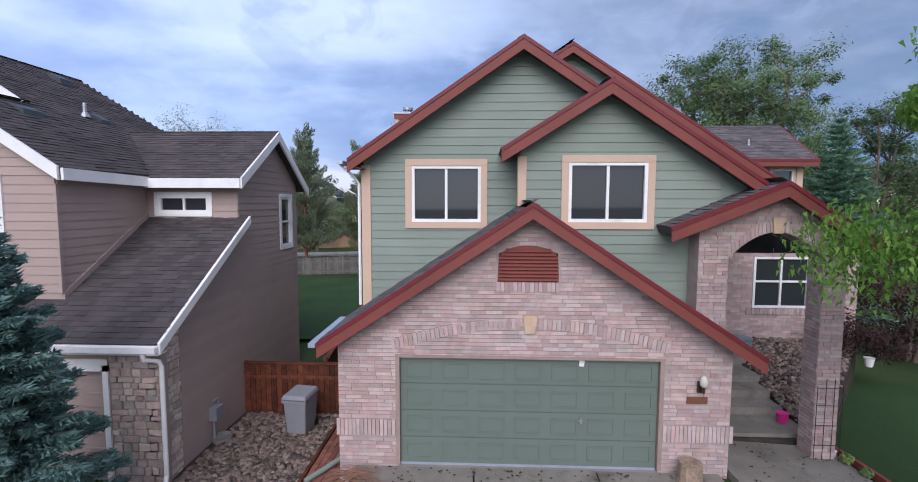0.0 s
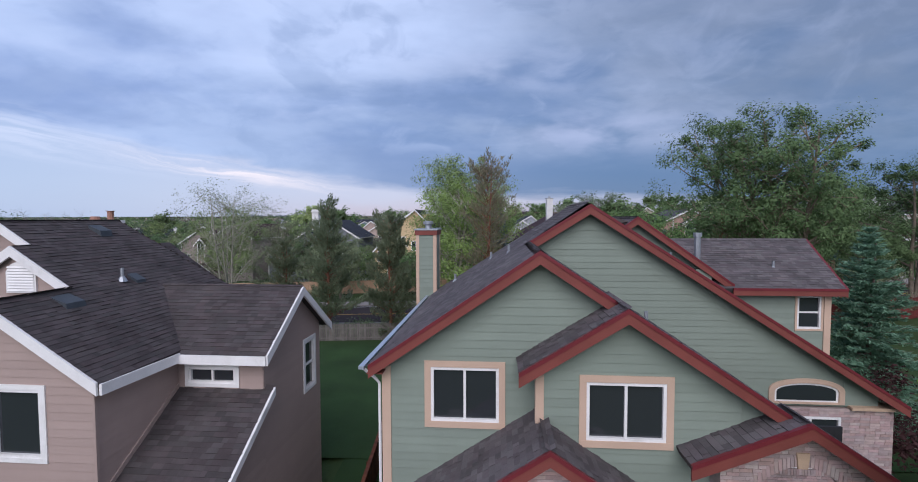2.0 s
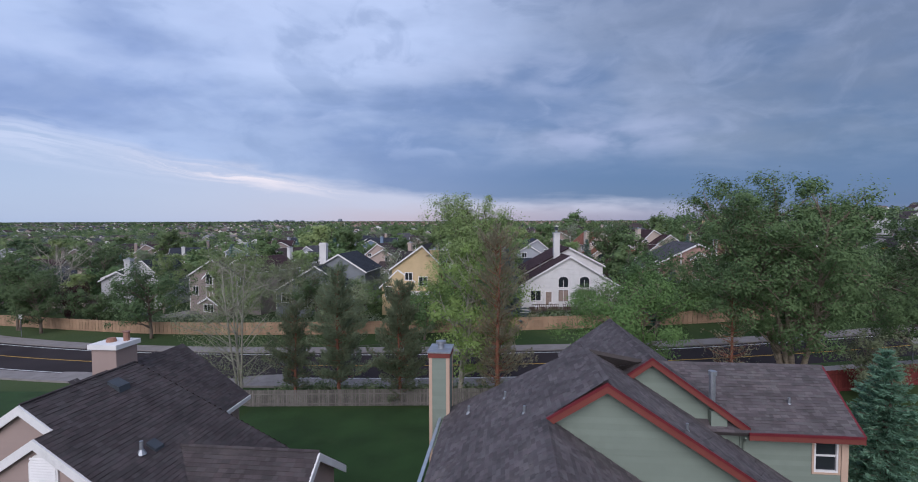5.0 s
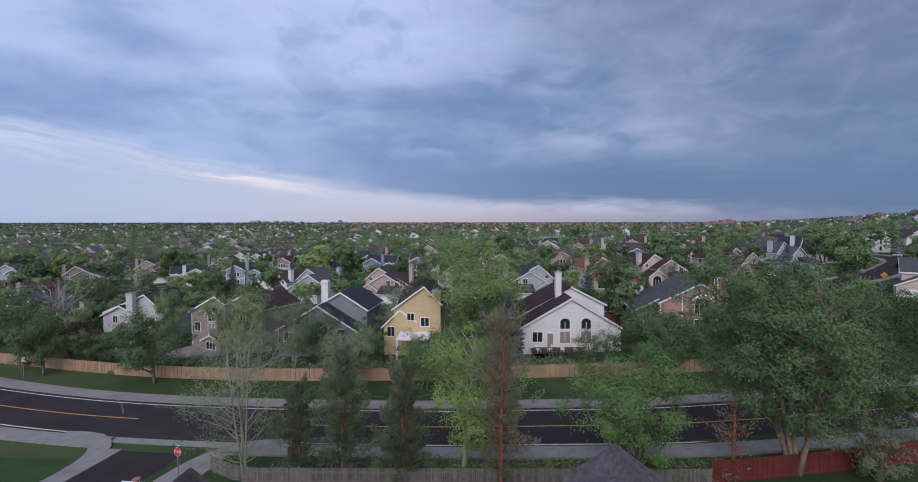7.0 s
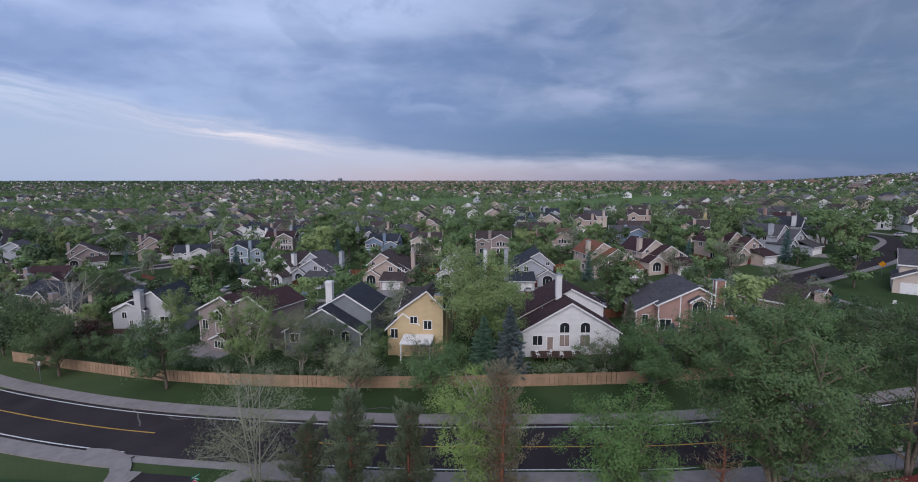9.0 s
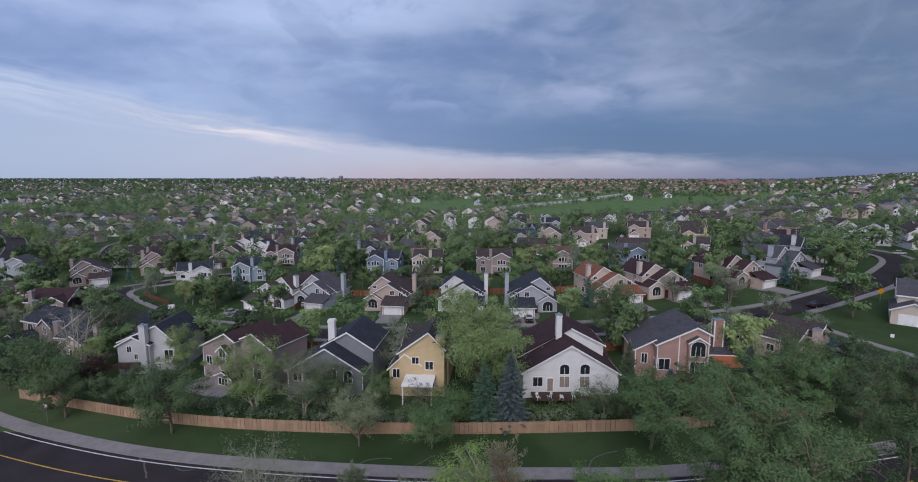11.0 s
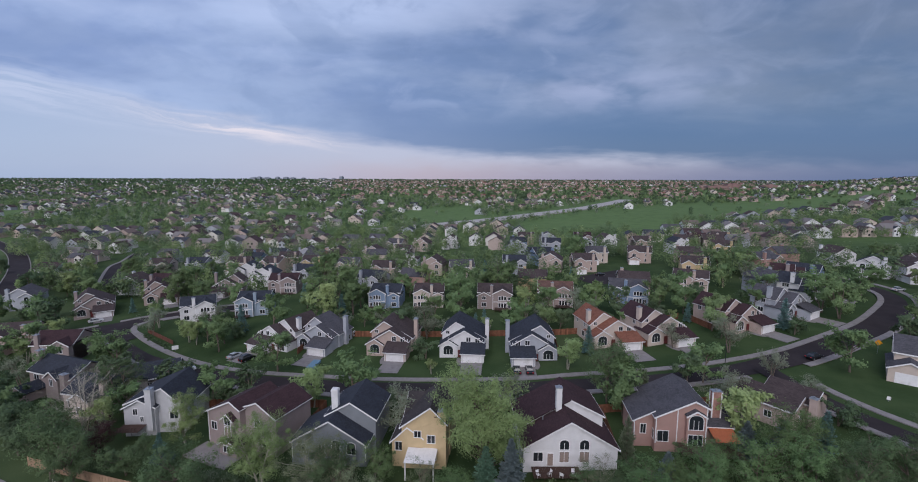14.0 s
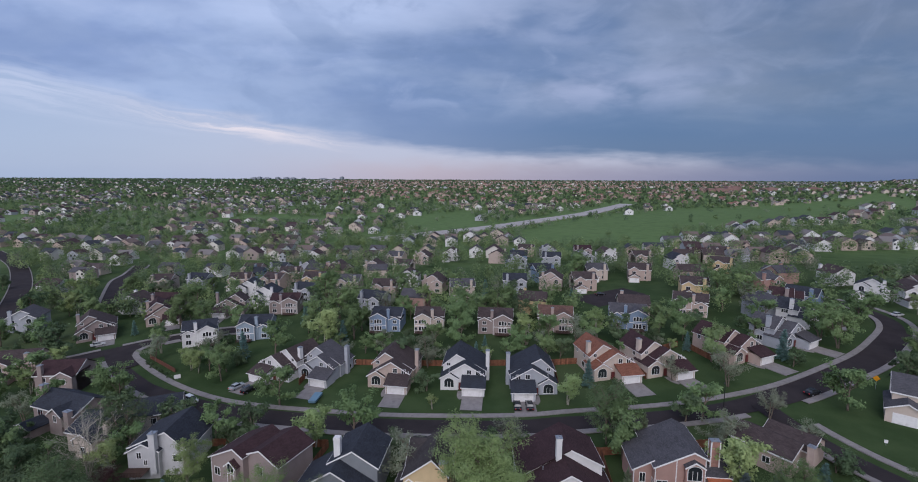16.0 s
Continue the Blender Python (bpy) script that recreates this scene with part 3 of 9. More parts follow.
def bricks(parent, fmap, knots, zbot, holes, mat, seed, length=0.27, course=0.076, singles=0, joint=0.009, proud=0.012, rest_mat=None):
    """Running bond with recessed joints: the first ones objects of their own on one mesh, the rest joined."""
    rnd = random.Random(seed)
    top = max(k[1] for k in knots)
    unit = Build().hexa([(0, 0, 0), (1, 0, 0), (1, 1, 0), (0, 1, 0)], [(0.012, 0.04, 1), (0.988, 0.04, 1), (0.988, 0.96, 1), (0.012, 0.96, 1)]).mesh("brick", mat)
    o, ux, uz, ud = (Vector(fmap(*q)) for q in ((0, 0, 0), (1, 0, 0), (0, 1, 0), (0, 0, 1)))
    ux, uz, ud = ux - o, uz - o, ud - o
    rest, count, row, z = Build(), 0, 0, zbot
    while z < top - 0.02:
        s = span_at(knots, z + course * 0.6)
        if s:
            for a, c in outside(s[0], s[1], z, z + course, holes):
                u = a - (row % 2) * length / 2 - rnd.random() * 0.05
                while u < c:
                    w = length * rnd.choice((0.5, 1, 1, 1, 1))
                    u0, u1 = max(u, a), min(u + w, c)
                    u += w
                    if u1 - u0 < 0.03:
                        continue
                    d = proud + rnd.uniform(-0.003, 0.003)
                    if count < singles:
                        m = Matrix.Identity(4)
                        for i, (ax, ln) in enumerate(((ux, u1 - u0 - joint), (uz, course - joint), (ud, d))):
                            for j in range(3):
                                m[j][i] = ax[j] * ln
                        at = Vector(fmap(u0, z, 0))
                        m[0][3], m[1][3], m[2][3] = at
                        part("brick", unit, mat, parent, "", m)
                    else:
                        p0 = [(u0, z), (u1 - joint, z), (u1 - joint, z + course - joint), (u0, z + course - joint)]
                        rest.hexa([fmap(q, v, 0) for q, v in p0], [fmap(q, v, d) for q, v in p0])
                    count += 1
        z += course
        row += 1
    if rest.f:
        tagged(part("brickwork", rest, rest_mat or mat, parent), "", "", "", "stuff")
    return count


def shingles(parent, pts, mat, seed, expose=0.14, tab=0.27, singles=0):
    """Courses of asphalt tabs over a flat polygon whose first edge is the eave."""
    rnd = random.Random(seed)
    p = [Vector(q) for q in pts]
    ux = (p[1] - p[0]).normalized()
    nrm = (p[1] - p[0]).cross(p[2] - p[0]).normalized()
    if nrm.z < 0:
        nrm = -nrm
    uy = nrm.cross(ux)
    if uy.z < 0:
        uy = -uy
    flat = [((q - p[0]).dot(ux), (q - p[0]).dot(uy)) for q in p]
    vmax = max(f[1] for f in flat)
    unit = Build().hexa([(0, 0, 0), (1, 0, 0), (1, 1, 0), (0, 1, 0)], [(0, 0, 1), (1, 0, 1), (1, 1, 0.15), (0, 1, 0.15)]).mesh("shingle", mat)
    rest, count, row, v = Build(), 0, 0, 0.0
    while v < vmax - 0.02:
        vm = min(v + expose * 0.5, vmax - 0.01)
        xs = []
        for (a, c), (d, e) in zip(flat, flat[1:] + flat[:1]):
            if (c <= vm < e) or (e <= vm < c):
                xs.append(a + (d - a) * (vm - c) / (e - c))
        xs.sort()
        for lo, hi in zip(xs[::2], xs[1::2]):
            u = lo - rnd.random() * tab
            while u < hi:
                w = tab * rnd.choice((0.5, 0.75, 1.0, 1.0, 1.3))
                u0, u1 = max(u, lo), min(u + w, hi)
                u += w
                if u1 - u0 < 0.02:
                    continue
                h = rnd.choice((0.010, 0.014, 0.022))
                drop = rnd.uniform(-0.008, 0.004)
                length = expose + 0.03 - drop
                at = p[0] + ux * u0 + uy * (v + drop)
                if count < singles:
                    m = Matrix.Identity(4)
                    for i, ax in enumerate((ux * (u1 - u0 - 0.004), uy * length, nrm * h)):
                        for j in range(3):
                            m[j][i] = ax[j]
                    m[0][3], m[1][3], m[2][3] = at
                    part("shingle", unit, mat, parent, "", m)
                else:
                    e, f, g = ux * (u1 - u0 - 0.004), uy * length, nrm * h
                    rest.face([at + g, at + e + g, at + e + f + g * 0.15, at + f + g * 0.15])
                    rest.face([at, at + e, at + e + g, at + g])
                count += 1
        v += expose
        row += 1
    if rest.f:
        tagged(part("roof_covering", rest, mat, parent), "", "", "", "stuff")


def roof_plane(top, pts, deck_mat, shingle_mat, seed, thick=0.14, singles=0, label=""):
    """A sloping deck with its shingles."""
    p = [Vector(q) for q in pts]
    nrm = (p[1] - p[0]).cross(p[2] - p[0]).normalized()
    lift = Vector((0, 0, 0.012))
    deck = part("roof", Build().plate([q - lift for q in (p if nrm.z > 0 else p[::-1])], thick), deck_mat, top, label)
    shingles(deck, pts, shingle_mat, seed, singles=singles)
    return deck


def slider(top, fmap, u0, u1, z0, z1, casing_mat, frame_mat, casing=0.13, arch=0.0, bars=(0.5,), rails=(), depth=0.09, sill=True):
    """A window in its opening: casing boards, frame, sash bars and a recessed pane. u0..z1: the casing's outer edge."""
    def slab(b, a0, a1, c0, c1, d0, d1):
        p = [(a0, c0), (a1, c0), (a1, c1), (a0, c1)]
        b.hexa([fmap(u, v, d0) for u, v in p], [fmap(u, v, d1) for u, v in p])
    cb = Build()
    c = casing
    win = None
    if c:
        slab(cb, u0, u0 + c, z0 + c, z1 - c, -0.02, 0.045)
        slab(cb, u1 - c, u1, z0 + c, z1 - c, -0.02, 0.045)
        slab(cb, u0, u1, z0, z0 + c, -0.02, 0.05)
        slab(cb, u0, u1, z1 - c, z1, -0.02, 0.048)
        win = part("window", cb, casing_mat, top)
    a0, a1, b0, b1 = u0 + c, u1 - c, z0 + c, z1 - c
    fb, w = Build(), 0.065
    slab(fb, a0, a0 + w, b0, b1, -depth, 0.03)
    slab(fb, a1 - w, a1, b0, b1, -depth, 0.03)
    slab(fb, a0 + w, a1 - w, b0, b0 + w, -depth, 0.032)
    slab(fb, a0 + w, a1 - w, b1 - w, b1, -depth, 0.03)
    for f in bars:
        m = a0 + (a1 - a0) * f
        slab(fb, m - 0.028, m + 0.028, b0 + w, b1 - w, -depth, 0.012)
    for f in rails:
        m = b0 + (b1 - b0) * f
        slab(fb, a0 + w, a1 - w, m - 0.028, m + 0.028, -depth, 0.010)
    frame_ob = part("window_frame", fb, frame_mat, win or top)
    edges = [0.0, *bars, 1.0]
    for f, g in zip(edges, edges[1:]):
        pb = Build()
        slab(pb, a0 + (a1 - a0) * f, a0 + (a1 - a0) * g, b0, b1, -0.05, -0.04)
        part("pane", pb, PANE, win or top)
    # dark sheet behind the panes; its colour stands in for the unlit room
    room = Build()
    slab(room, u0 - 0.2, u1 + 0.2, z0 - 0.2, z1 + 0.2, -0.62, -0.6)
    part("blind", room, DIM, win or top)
    return win
# ---- houses of the neighbourhood ----
WHITE = material("white_trim", (0.80, 0.78, 0.79), 0.6, vary=0.06, scale=2, grain=30, bump=0.1, stain=(0.55, 0.53, 0.52))
PANE = glass("window_pane")
BRICK_CH = material("chimney_brick", (0.34, 0.19, 0.16), 0.9, vary=0.3, scale=2, grain=14)
METAL = material("galvanised_metal", (0.36, 0.38, 0.42), 0.5, 0.7, vary=0.2, scale=3, grain=30)


def gable_roof(b, x0, x1, y0, y1, ze, k, along, over=0.35, thick=0.16, hip=0.0):
    """Two slopes over a rectangle. along: 'x' or 'y', the ridge's direction."""
    x0, x1, y0, y1 = x0 - over, x1 + over, y0 - over, y1 + over
    ze = ze - over * k

    def quad(pts, uv):
        n = len(b.f)
        b.plate(pts, thick)
        b.uv[n + 1] = uv
    if along == "x":
        ym, h = (y0 + y1) / 2, (y1 - y0) / 2
        zr, s = ze + h * k, math.hypot(h, h * k)
        quad([(x0, y0, ze), (x1, y0, ze), (x1 - hip, ym, zr), (x0 + hip, ym, zr)], [(x0, 0), (x1, 0), (x1 - hip, s), (x0 + hip, s)])
        quad([(x1, y1, ze), (x0, y1, ze), (x0 + hip, ym, zr), (x1 - hip, ym, zr)], [(x1, 0), (x0, 0), (x0 + hip, s), (x1 - hip, s)])
        if hip:
            quad([(x1, y0, ze), (x1, y1, ze), (x1 - hip, ym, zr)], [(y0, 0), (y1, 0), (ym, s)])
            quad([(x0, y1, ze), (x0, y0, ze), (x0 + hip, ym, zr)], [(y1, 0), (y0, 0), (ym, s)])
    else:
        xm, h = (x0 + x1) / 2, (x1 - x0) / 2
        zr, s = ze + h * k, math.hypot(h, h * k)
        quad([(x1, y0, ze), (x1, y1, ze), (xm, y1 - hip, zr), (xm, y0 + hip, zr)], [(y0, 0), (y1, 0), (y1 - hip, s), (y0 + hip, s)])
        quad([(x0, y1, ze), (x0, y0, ze), (xm, y0 + hip, zr), (xm, y1 - hip, zr)], [(y1, 0), (y0, 0), (y0 + hip, s), (y1 - hip, s)])
        if hip:
            quad([(x0, y0, ze), (x1, y0, ze), (xm, y0 + hip, zr)], [(x0, 0), (x1, 0), (xm, s)])
    return zr


def gable_body(b, x0, x1, y0, y1, z0, ze, k, along, hip=False):
    """Walls with gable ends under such a roof."""
    if hip:
        return b.box(x0, x1, y0, y1, z0, ze)
    if along == "x":
        ym, zr = (y0 + y1) / 2, ze + (y1 - y0) / 2 * k
        prof = [(y0, z0), (y1, z0), (y1, ze), (ym, zr - 0.1), (y0, ze)]
        b.hexa([(x1, y, z) for y, z in reversed(prof)], [(x0, y, z) for y, z in reversed(prof)])
    else:
        xm, zr = (x0 + x1) / 2, ze + (x1 - x0) / 2 * k
        prof = [(x0, z0), (x1, z0), (x1, ze), (xm, zr - 0.1), (x0, ze)]
        b.hexa([(x, y1, z) for x, z in prof], [(x, y0, z) for x, z in prof])
    return b


def rake_boards(parent, mat, x0, x1, y0, y1, ze, k, along, over=0.35, w=0.06, h=0.30):
    """Fascia boards along the front gable or the front eave, one part each."""
    X0, X1, Y0, Y1, z = x0 - over, x1 + over, y0 - over, y1 + over, ze - over * k - 0.01
    if along == "y":
        xm, zr = (X0 + X1) / 2, z + (X1 - X0) / 2 * k
        runs = [((X0, Y0 - 0.02, z), (xm, Y0 - 0.02, zr)), ((X1, Y0 - 0.02, z), (xm, Y0 - 0.02, zr))]
    else:
        ym, zr = (Y0 + Y1) / 2, z + (Y1 - Y0) / 2 * k
        runs = [((X0, Y0, z), (X1, Y0, z))]
        runs += [((x, Y0, z), (x, ym, zr)) for x in (X0 - 0.02, X1 + 0.02)]
    for a, b in runs:
        part("fascia", Build().beam(a, b, w, h), mat, parent)


def far_window(parent, x, y, z, w, h, face="-y", arch=False, frame_mat=None, mullions=1):
    """A framed window set on a wall: casing, sash bars and a recessed pane. z: the sill."""
    turn = {"-y": 0, "x": 90, "y": 180, "-x": 270}[face]
    m = pose(x, y, z, 0, 0, turn)
    fb, t = Build(), 0.11
    fb.box(-w / 2 - t, w / 2 + t, -0.07, 0.03, -t, 0).box(-w / 2 - t, -w / 2, -0.07, 0.03, 0, h).box(w / 2, w / 2 + t, -0.07, 0.03, 0, h)
    if arch:
        n = 8
        for i in range(n):
            a, c = math.pi * i / n, math.pi * (i + 1) / n
            p = [(math.cos(q) * r, math.sin(q) * r * 0.75 + h) for q, r in ((a, w / 2), (a, w / 2 + t), (c, w / 2 + t), (c, w / 2))]
            fb.hexa([(u, 0.03, v) for u, v in p], [(u, -0.07, v) for u, v in p])
    else:
        fb.box(-w / 2 - t, w / 2 + t, -0.07, 0.03, h, h + t)
    for i in range(mullions):
        u = w * ((i + 1) / (mullions + 1) - 0.5)
        fb.box(u - 0.035, u + 0.035, -0.05, 0.03, 0, h)
    ob = part("window", fb, frame_mat or WHITE, parent, "", m)
    pb = Build()
    if arch:
        pts = [(-w / 2, 0), (w / 2, 0)] + [(math.cos(math.pi * i / 8) * w / 2, math.sin(math.pi * i / 8) * w / 2 * 0.75 + h) for i in range(9)]
        pb.hexa([(u, 0.02, v) for u, v in pts], [(u, -0.02, v) for u, v in pts])
    else:
        pb.box(-w / 2, w / 2, -0.02, 0.02, 0, h)
    part("pane", pb, PANE, ob)
    return ob


def asym_block(top, wall, shing, tm, xl, zl, xa, za, xr, zr, y0, y1, left_fascia=True, over=0.35):
    """A block under a gable whose two eaves lie at different heights."""
    prof = [(xl, -2.5), (xr, -2.5), (xr, zr - 0.08), (xa, za - 0.08), (xl, zl - 0.08)]
    part("wall", Build().hexa([(x, y1, z) for x, z in prof], [(x, y0, z) for x, z in prof]), wall, top)
    for xe, ze in ((xl, zl), (xr, zr)):
        k = (za - ze) / abs(xa - xe)
        e = xe + (over if xe > xa else -over)
        z = ze - over * k
        b, s = Build(), math.hypot(e - xa, za - z)
        a, c = y0 - over, y1 + over
        if xe > xa:
            b.plate([(e, a, z), (e, c, z), (xa, c, za), (xa, a, za)], 0.16)
            b.uv[1] = [(a, 0), (c, 0), (c, s), (a, s)]
        else:
            b.plate([(e, c, z), (e, a, z), (xa, a, za), (xa, c, za)], 0.16)
            b.uv[1] = [(c, 0), (a, 0), (a, s), (c, s)]
        rf = part("roof", b, shing, top)
        if left_fascia or xe > xa:
            part("fascia", Build().beam((e, a - 0.03, z), (xa, a - 0.03, za), 0.06, 0.28), tm, rf)
        part("gutter", Build().beam((e, a, z - 0.02), (e, c, z - 0.02), 0.1, 0.12), tm, rf)


def boards(top, mat, xs, y, z0, z1, w=0.16):
    """Upright corner boards on a front wall."""
    for x in xs:
        part("corner_board", Build().box(x - w / 2, x + w / 2, y - 0.05, y + 0.02, z0, z1), mat, top)


def bay(top, wall, shing, x, y, w, depth, z0, ze, k):
    """A shallow bay under its own small gable."""
    part("bay", gable_body(Build(), x - w / 2, x + w / 2, y - depth, y + 1.5, z0, ze, k, "y"), wall, top)
    rb = Build()
    gable_roof(rb, x - w / 2, x + w / 2, y - depth, y + 1.5, ze + 0.05, k, "y", 0.25)
    rf = part("roof", rb, shing, top)
    rake_boards(rf, WHITE, x - w / 2, x + w / 2, y - depth, y + 1.5, ze + 0.05, k, "y", 0.25)


HOUSE_COUNT = [0]


def house(x, y, rot, walls, roof_color, blocks, chimneys=(), windows=(), garage=None, trim=None, label="", extras=None, z=None, deck=None):
    """A house of gabled blocks. blocks: (x0, x1, y0, y1, eave, slope, ridge direction) in its own frame, -y towards its viewer.
    windows: (x, y, z, w, h, face, arch); chimneys: (x, y, top, w, d, brick); garage: (x, y, w)."""
    zg = float(ground_z(x, y)) if z is None else z
    top = thing("house", label, "house", pose(x, y, zg, 0, 0, rot), "houses of the neighbourhood")
    wall = lap_mat("siding_%d" % hash_color(walls), walls)
    shing = roof_mat("roof_%d" % hash_color(roof_color), roof_color)
    tm = trim or WHITE
    for blk in blocks:
        if blk[0] == "asym":
            asym_block(top, wall, shing, tm, *blk[1:])
            continue
        x0, x1, y0, y1, ze, k, along = blk[:7]
        if len(blk) > 7:
            part("wall", gable_body(Build(), x0, x1, y0, y1, -2.5, ze, k, along, True), wall, top)
            rb = Build()
            gable_roof(rb, x0, x1, y0, y1, ze + 0.05, k, along, hip=blk[7])
            rf = part("roof", rb, shing, top)
            part("fascia", Build().box(x0 - 0.37, x1 + 0.37, y0 - 0.38, y0 - 0.33, ze - 0.35 * k - 0.18, ze - 0.35 * k + 0.02), tm, rf)
            continue
        part("wall", gable_body(Build(), x0, x1, y0, y1, -2.5, ze, k, along), wall, top)
        rb = Build()
        gable_roof(rb, x0, x1, y0, y1, ze + 0.05, k, along)
        rf = part("roof", rb, shing, top)
        rake_boards(rf, tm, x0, x1, y0, y1, ze + 0.05, k, along)
    for cx, cy, ct, cw, cd, brick in chimneys:
        cb = Build().box(cx - cw / 2, cx + cw / 2, cy - cd / 2, cy + cd / 2, 0, ct).box(cx - cw / 2 - 0.06, cx + cw / 2 + 0.06, cy - cd / 2 - 0.06, cy + cd / 2 + 0.06, ct - 0.25, ct - 0.02)
        c = part("chimney", cb, BRICK_CH if brick else wall, top)
        part("chimney_cap", Build().box(cx - cw / 2 - 0.1, cx + cw / 2 + 0.1, cy - cd / 2 - 0.1, cy + cd / 2 + 0.1, ct - 0.02, ct + 0.06).box(cx - 0.15, cx + 0.15, cy - 0.15, cy + 0.15, ct + 0.06, ct + 0.35), METAL, c)
    for w in windows:
        far_window(top, *w)
    if garage:
        gx, gy, gw = garage
        gb = Build().box(gx - gw / 2, gx + gw / 2, gy - 0.06, gy + 0.1, -0.3, 2.1)
        for i in range(4):
            for j in range(8):
                u = gx - gw / 2 + gw * (j + 0.5) / 8
                gb.box(u - gw / 22, u + gw / 22, gy - 0.075, gy - 0.05, 0.12 + i * 0.52, 0.42 + i * 0.52)
        part("garage_door", gb, tm if walls[0] > 0.3 else lap_mat("siding_%d" % hash_color(walls), walls), top)
    if deck:
        dx0, dx1, dy0, dy1, dz = deck
        db = Build()
        for i in range(int((dx1 - dx0) / 0.3)):
            db.box(dx0 + i * 0.3, dx0 + i * 0.3 + 0.28, dy0, dy1, dz - 0.05, dz)
        dk = tagged(part("deck", db, DECKWOOD, top), "brown timber deck behind the house", "", "", "stuff")
        rl = Build().box(dx0, dx1, dy0, dy0 + 0.08, dz + 0.85, dz + 0.93)
        for i in range(int((dx1 - dx0) / 0.28)):
            rl.box(dx0 + i * 0.28, dx0 + i * 0.28 + 0.06, dy0, dy0 + 0.06, dz - 1.0 if i % 6 == 0 else dz + 0.08, dz + 0.86)
        part("railing", rl, DECKWOOD, dk)
    HOUSE_COUNT[0] += 1
    return top


def hash_color(c):
    return int(c[0] * 999) * 1000000 + int(c[1] * 999) * 1000 + int(c[2] * 999)


DECKWOOD = material("deck_wood", (0.075, 0.045, 0.036), 0.8, vary=0.25, scale=1.5, grain=20)

MAROON, CHARCOAL, BROWN, GREYR, TERRA = (0.050, 0.028, 0.032), (0.037, 0.041, 0.054), (0.066, 0.050, 0.051), (0.080, 0.077, 0.088), (0.20, 0.085, 0.058)
C_WHITE, C_YELLOW, C_BLUE, C_TAUPE, C_PINK, C_TAN, C_GREY, C_BEIGE, C_BROWN = (0.74, 0.72, 0.73), (0.62, 0.47, 0.28), (0.22, 0.29, 0.41), (0.33, 0.265, 0.255), (0.43, 0.27, 0.235), (0.50, 0.39, 0.345), (0.42, 0.43, 0.48), (0.58, 0.485, 0.425), (0.26, 0.19, 0.16)
# ---- first row behind the main road: backs of houses ----
C_SLATE = (0.235, 0.25, 0.275)
CURTAIN = material("drawn_curtain", (0.30, 0.23, 0.20), 0.9, vary=0.15, scale=4)


def split_window(top, x, y, z, w, h, arch=True):
    """A tall window with a dark arched light above and a curtained one below a white band."""
    far_window(top, x, y, z + h * 0.62, w, h * 0.30, "-y", arch)
    ob = far_window(top, x, y, z, w, h * 0.5, "-y", False)
    part("curtain", Build().box(-w / 2 + 0.05, w / 2 - 0.05, -0.035, -0.022, 0.05, h * 0.48), CURTAIN, ob, "drawn tan curtain")


def stove_pipe(top, x, y, z):
    part("vent_pipe", Build().tube([(x, y, z - 0.6), (x, y, z + 0.45)], 0.07, 8).tube([(x, y, z + 0.42), (x, y, z + 0.55)], 0.12, 8), METAL, top)


def patio_chair(x, y, rot, z=None):
    top = thing("patio_chair", "white plastic patio chair on a deck", "chair", pose(x, y, float(ground_z(x, y)) if z is None else z, 0, 0, rot), "patio chairs")
    part("seat", Build().box(-0.27, 0.27, -0.27, 0.27, 0.40, 0.45), WHITE, top)
    part("backrest", Build().hexa([(-0.27, 0.24, 0.45), (0.27, 0.24, 0.45), (0.27, 0.28, 0.45), (-0.27, 0.28, 0.45)], [(-0.27, 0.36, 1.0), (0.27, 0.36, 1.0), (0.27, 0.40, 1.0), (-0.27, 0.40, 1.0)]), WHITE, top)
    for a in (-0.24, 0.24):
        for b in (-0.24, 0.24):
            part("leg", Build().box(a - 0.02, a + 0.02, b - 0.02, b + 0.02, 0, 0.4), WHITE, top)
    return top


DARKMETAL = material("dark_metal", (0.03, 0.03, 0.035), 0.5, 0.6, vary=0.2, scale=4)
WHITE_WALL = lap_mat("siding_%d" % hash_color(C_WHITE), C_WHITE)
white = house(8.9, 65.4, 6, C_WHITE, MAROON,
              [("asym", -7.7, 3.3, 0.0, 7.75, 7.8, 3.1, 0, 8.5), ("asym", -7.75, 3.9, 1.2, 8.8, 6.9, 5.85, 5.6, 14.5, False)],
              [(-1.0, 5.2, 11.2, 0.95, 0.95, False)],
              [(-5.3, 0, 0.8, 1.5, 1.5, "-y", False)],
              None, None, "white two-storey house with a maroon shingle roof and tall arched windows", z=1.25, deck=(-6.4, 1.5, -3.0, 0, -0.2))
split_window(white, -1.0, 0, 0.6, 1.5, 3.6)
split_window(white, 2.3, 0, 0.6, 1.5, 3.6)
part("door", Build().box(-3.75, -2.85, -0.05, 0.02, 0, 2.1), CURTAIN, white, "glazed back door")
part("door_frame", Build().box(-3.9, -3.75, -0.07, 0.02, 0, 2.2).box(-2.85, -2.7, -0.07, 0.02, 0, 2.2).box(-3.9, -2.7, -0.07, 0.02, 2.1, 2.24), WHITE, white)
stove_pipe(white, -3.8, 4.5, 5.6)
for x, y, r in ((3.5, 61.9, 30), (5.3, 62.4, -60), (7.2, 62.2, 160), (9.1, 62.8, 10)):
    patio_chair(x, y, r, 1.2)
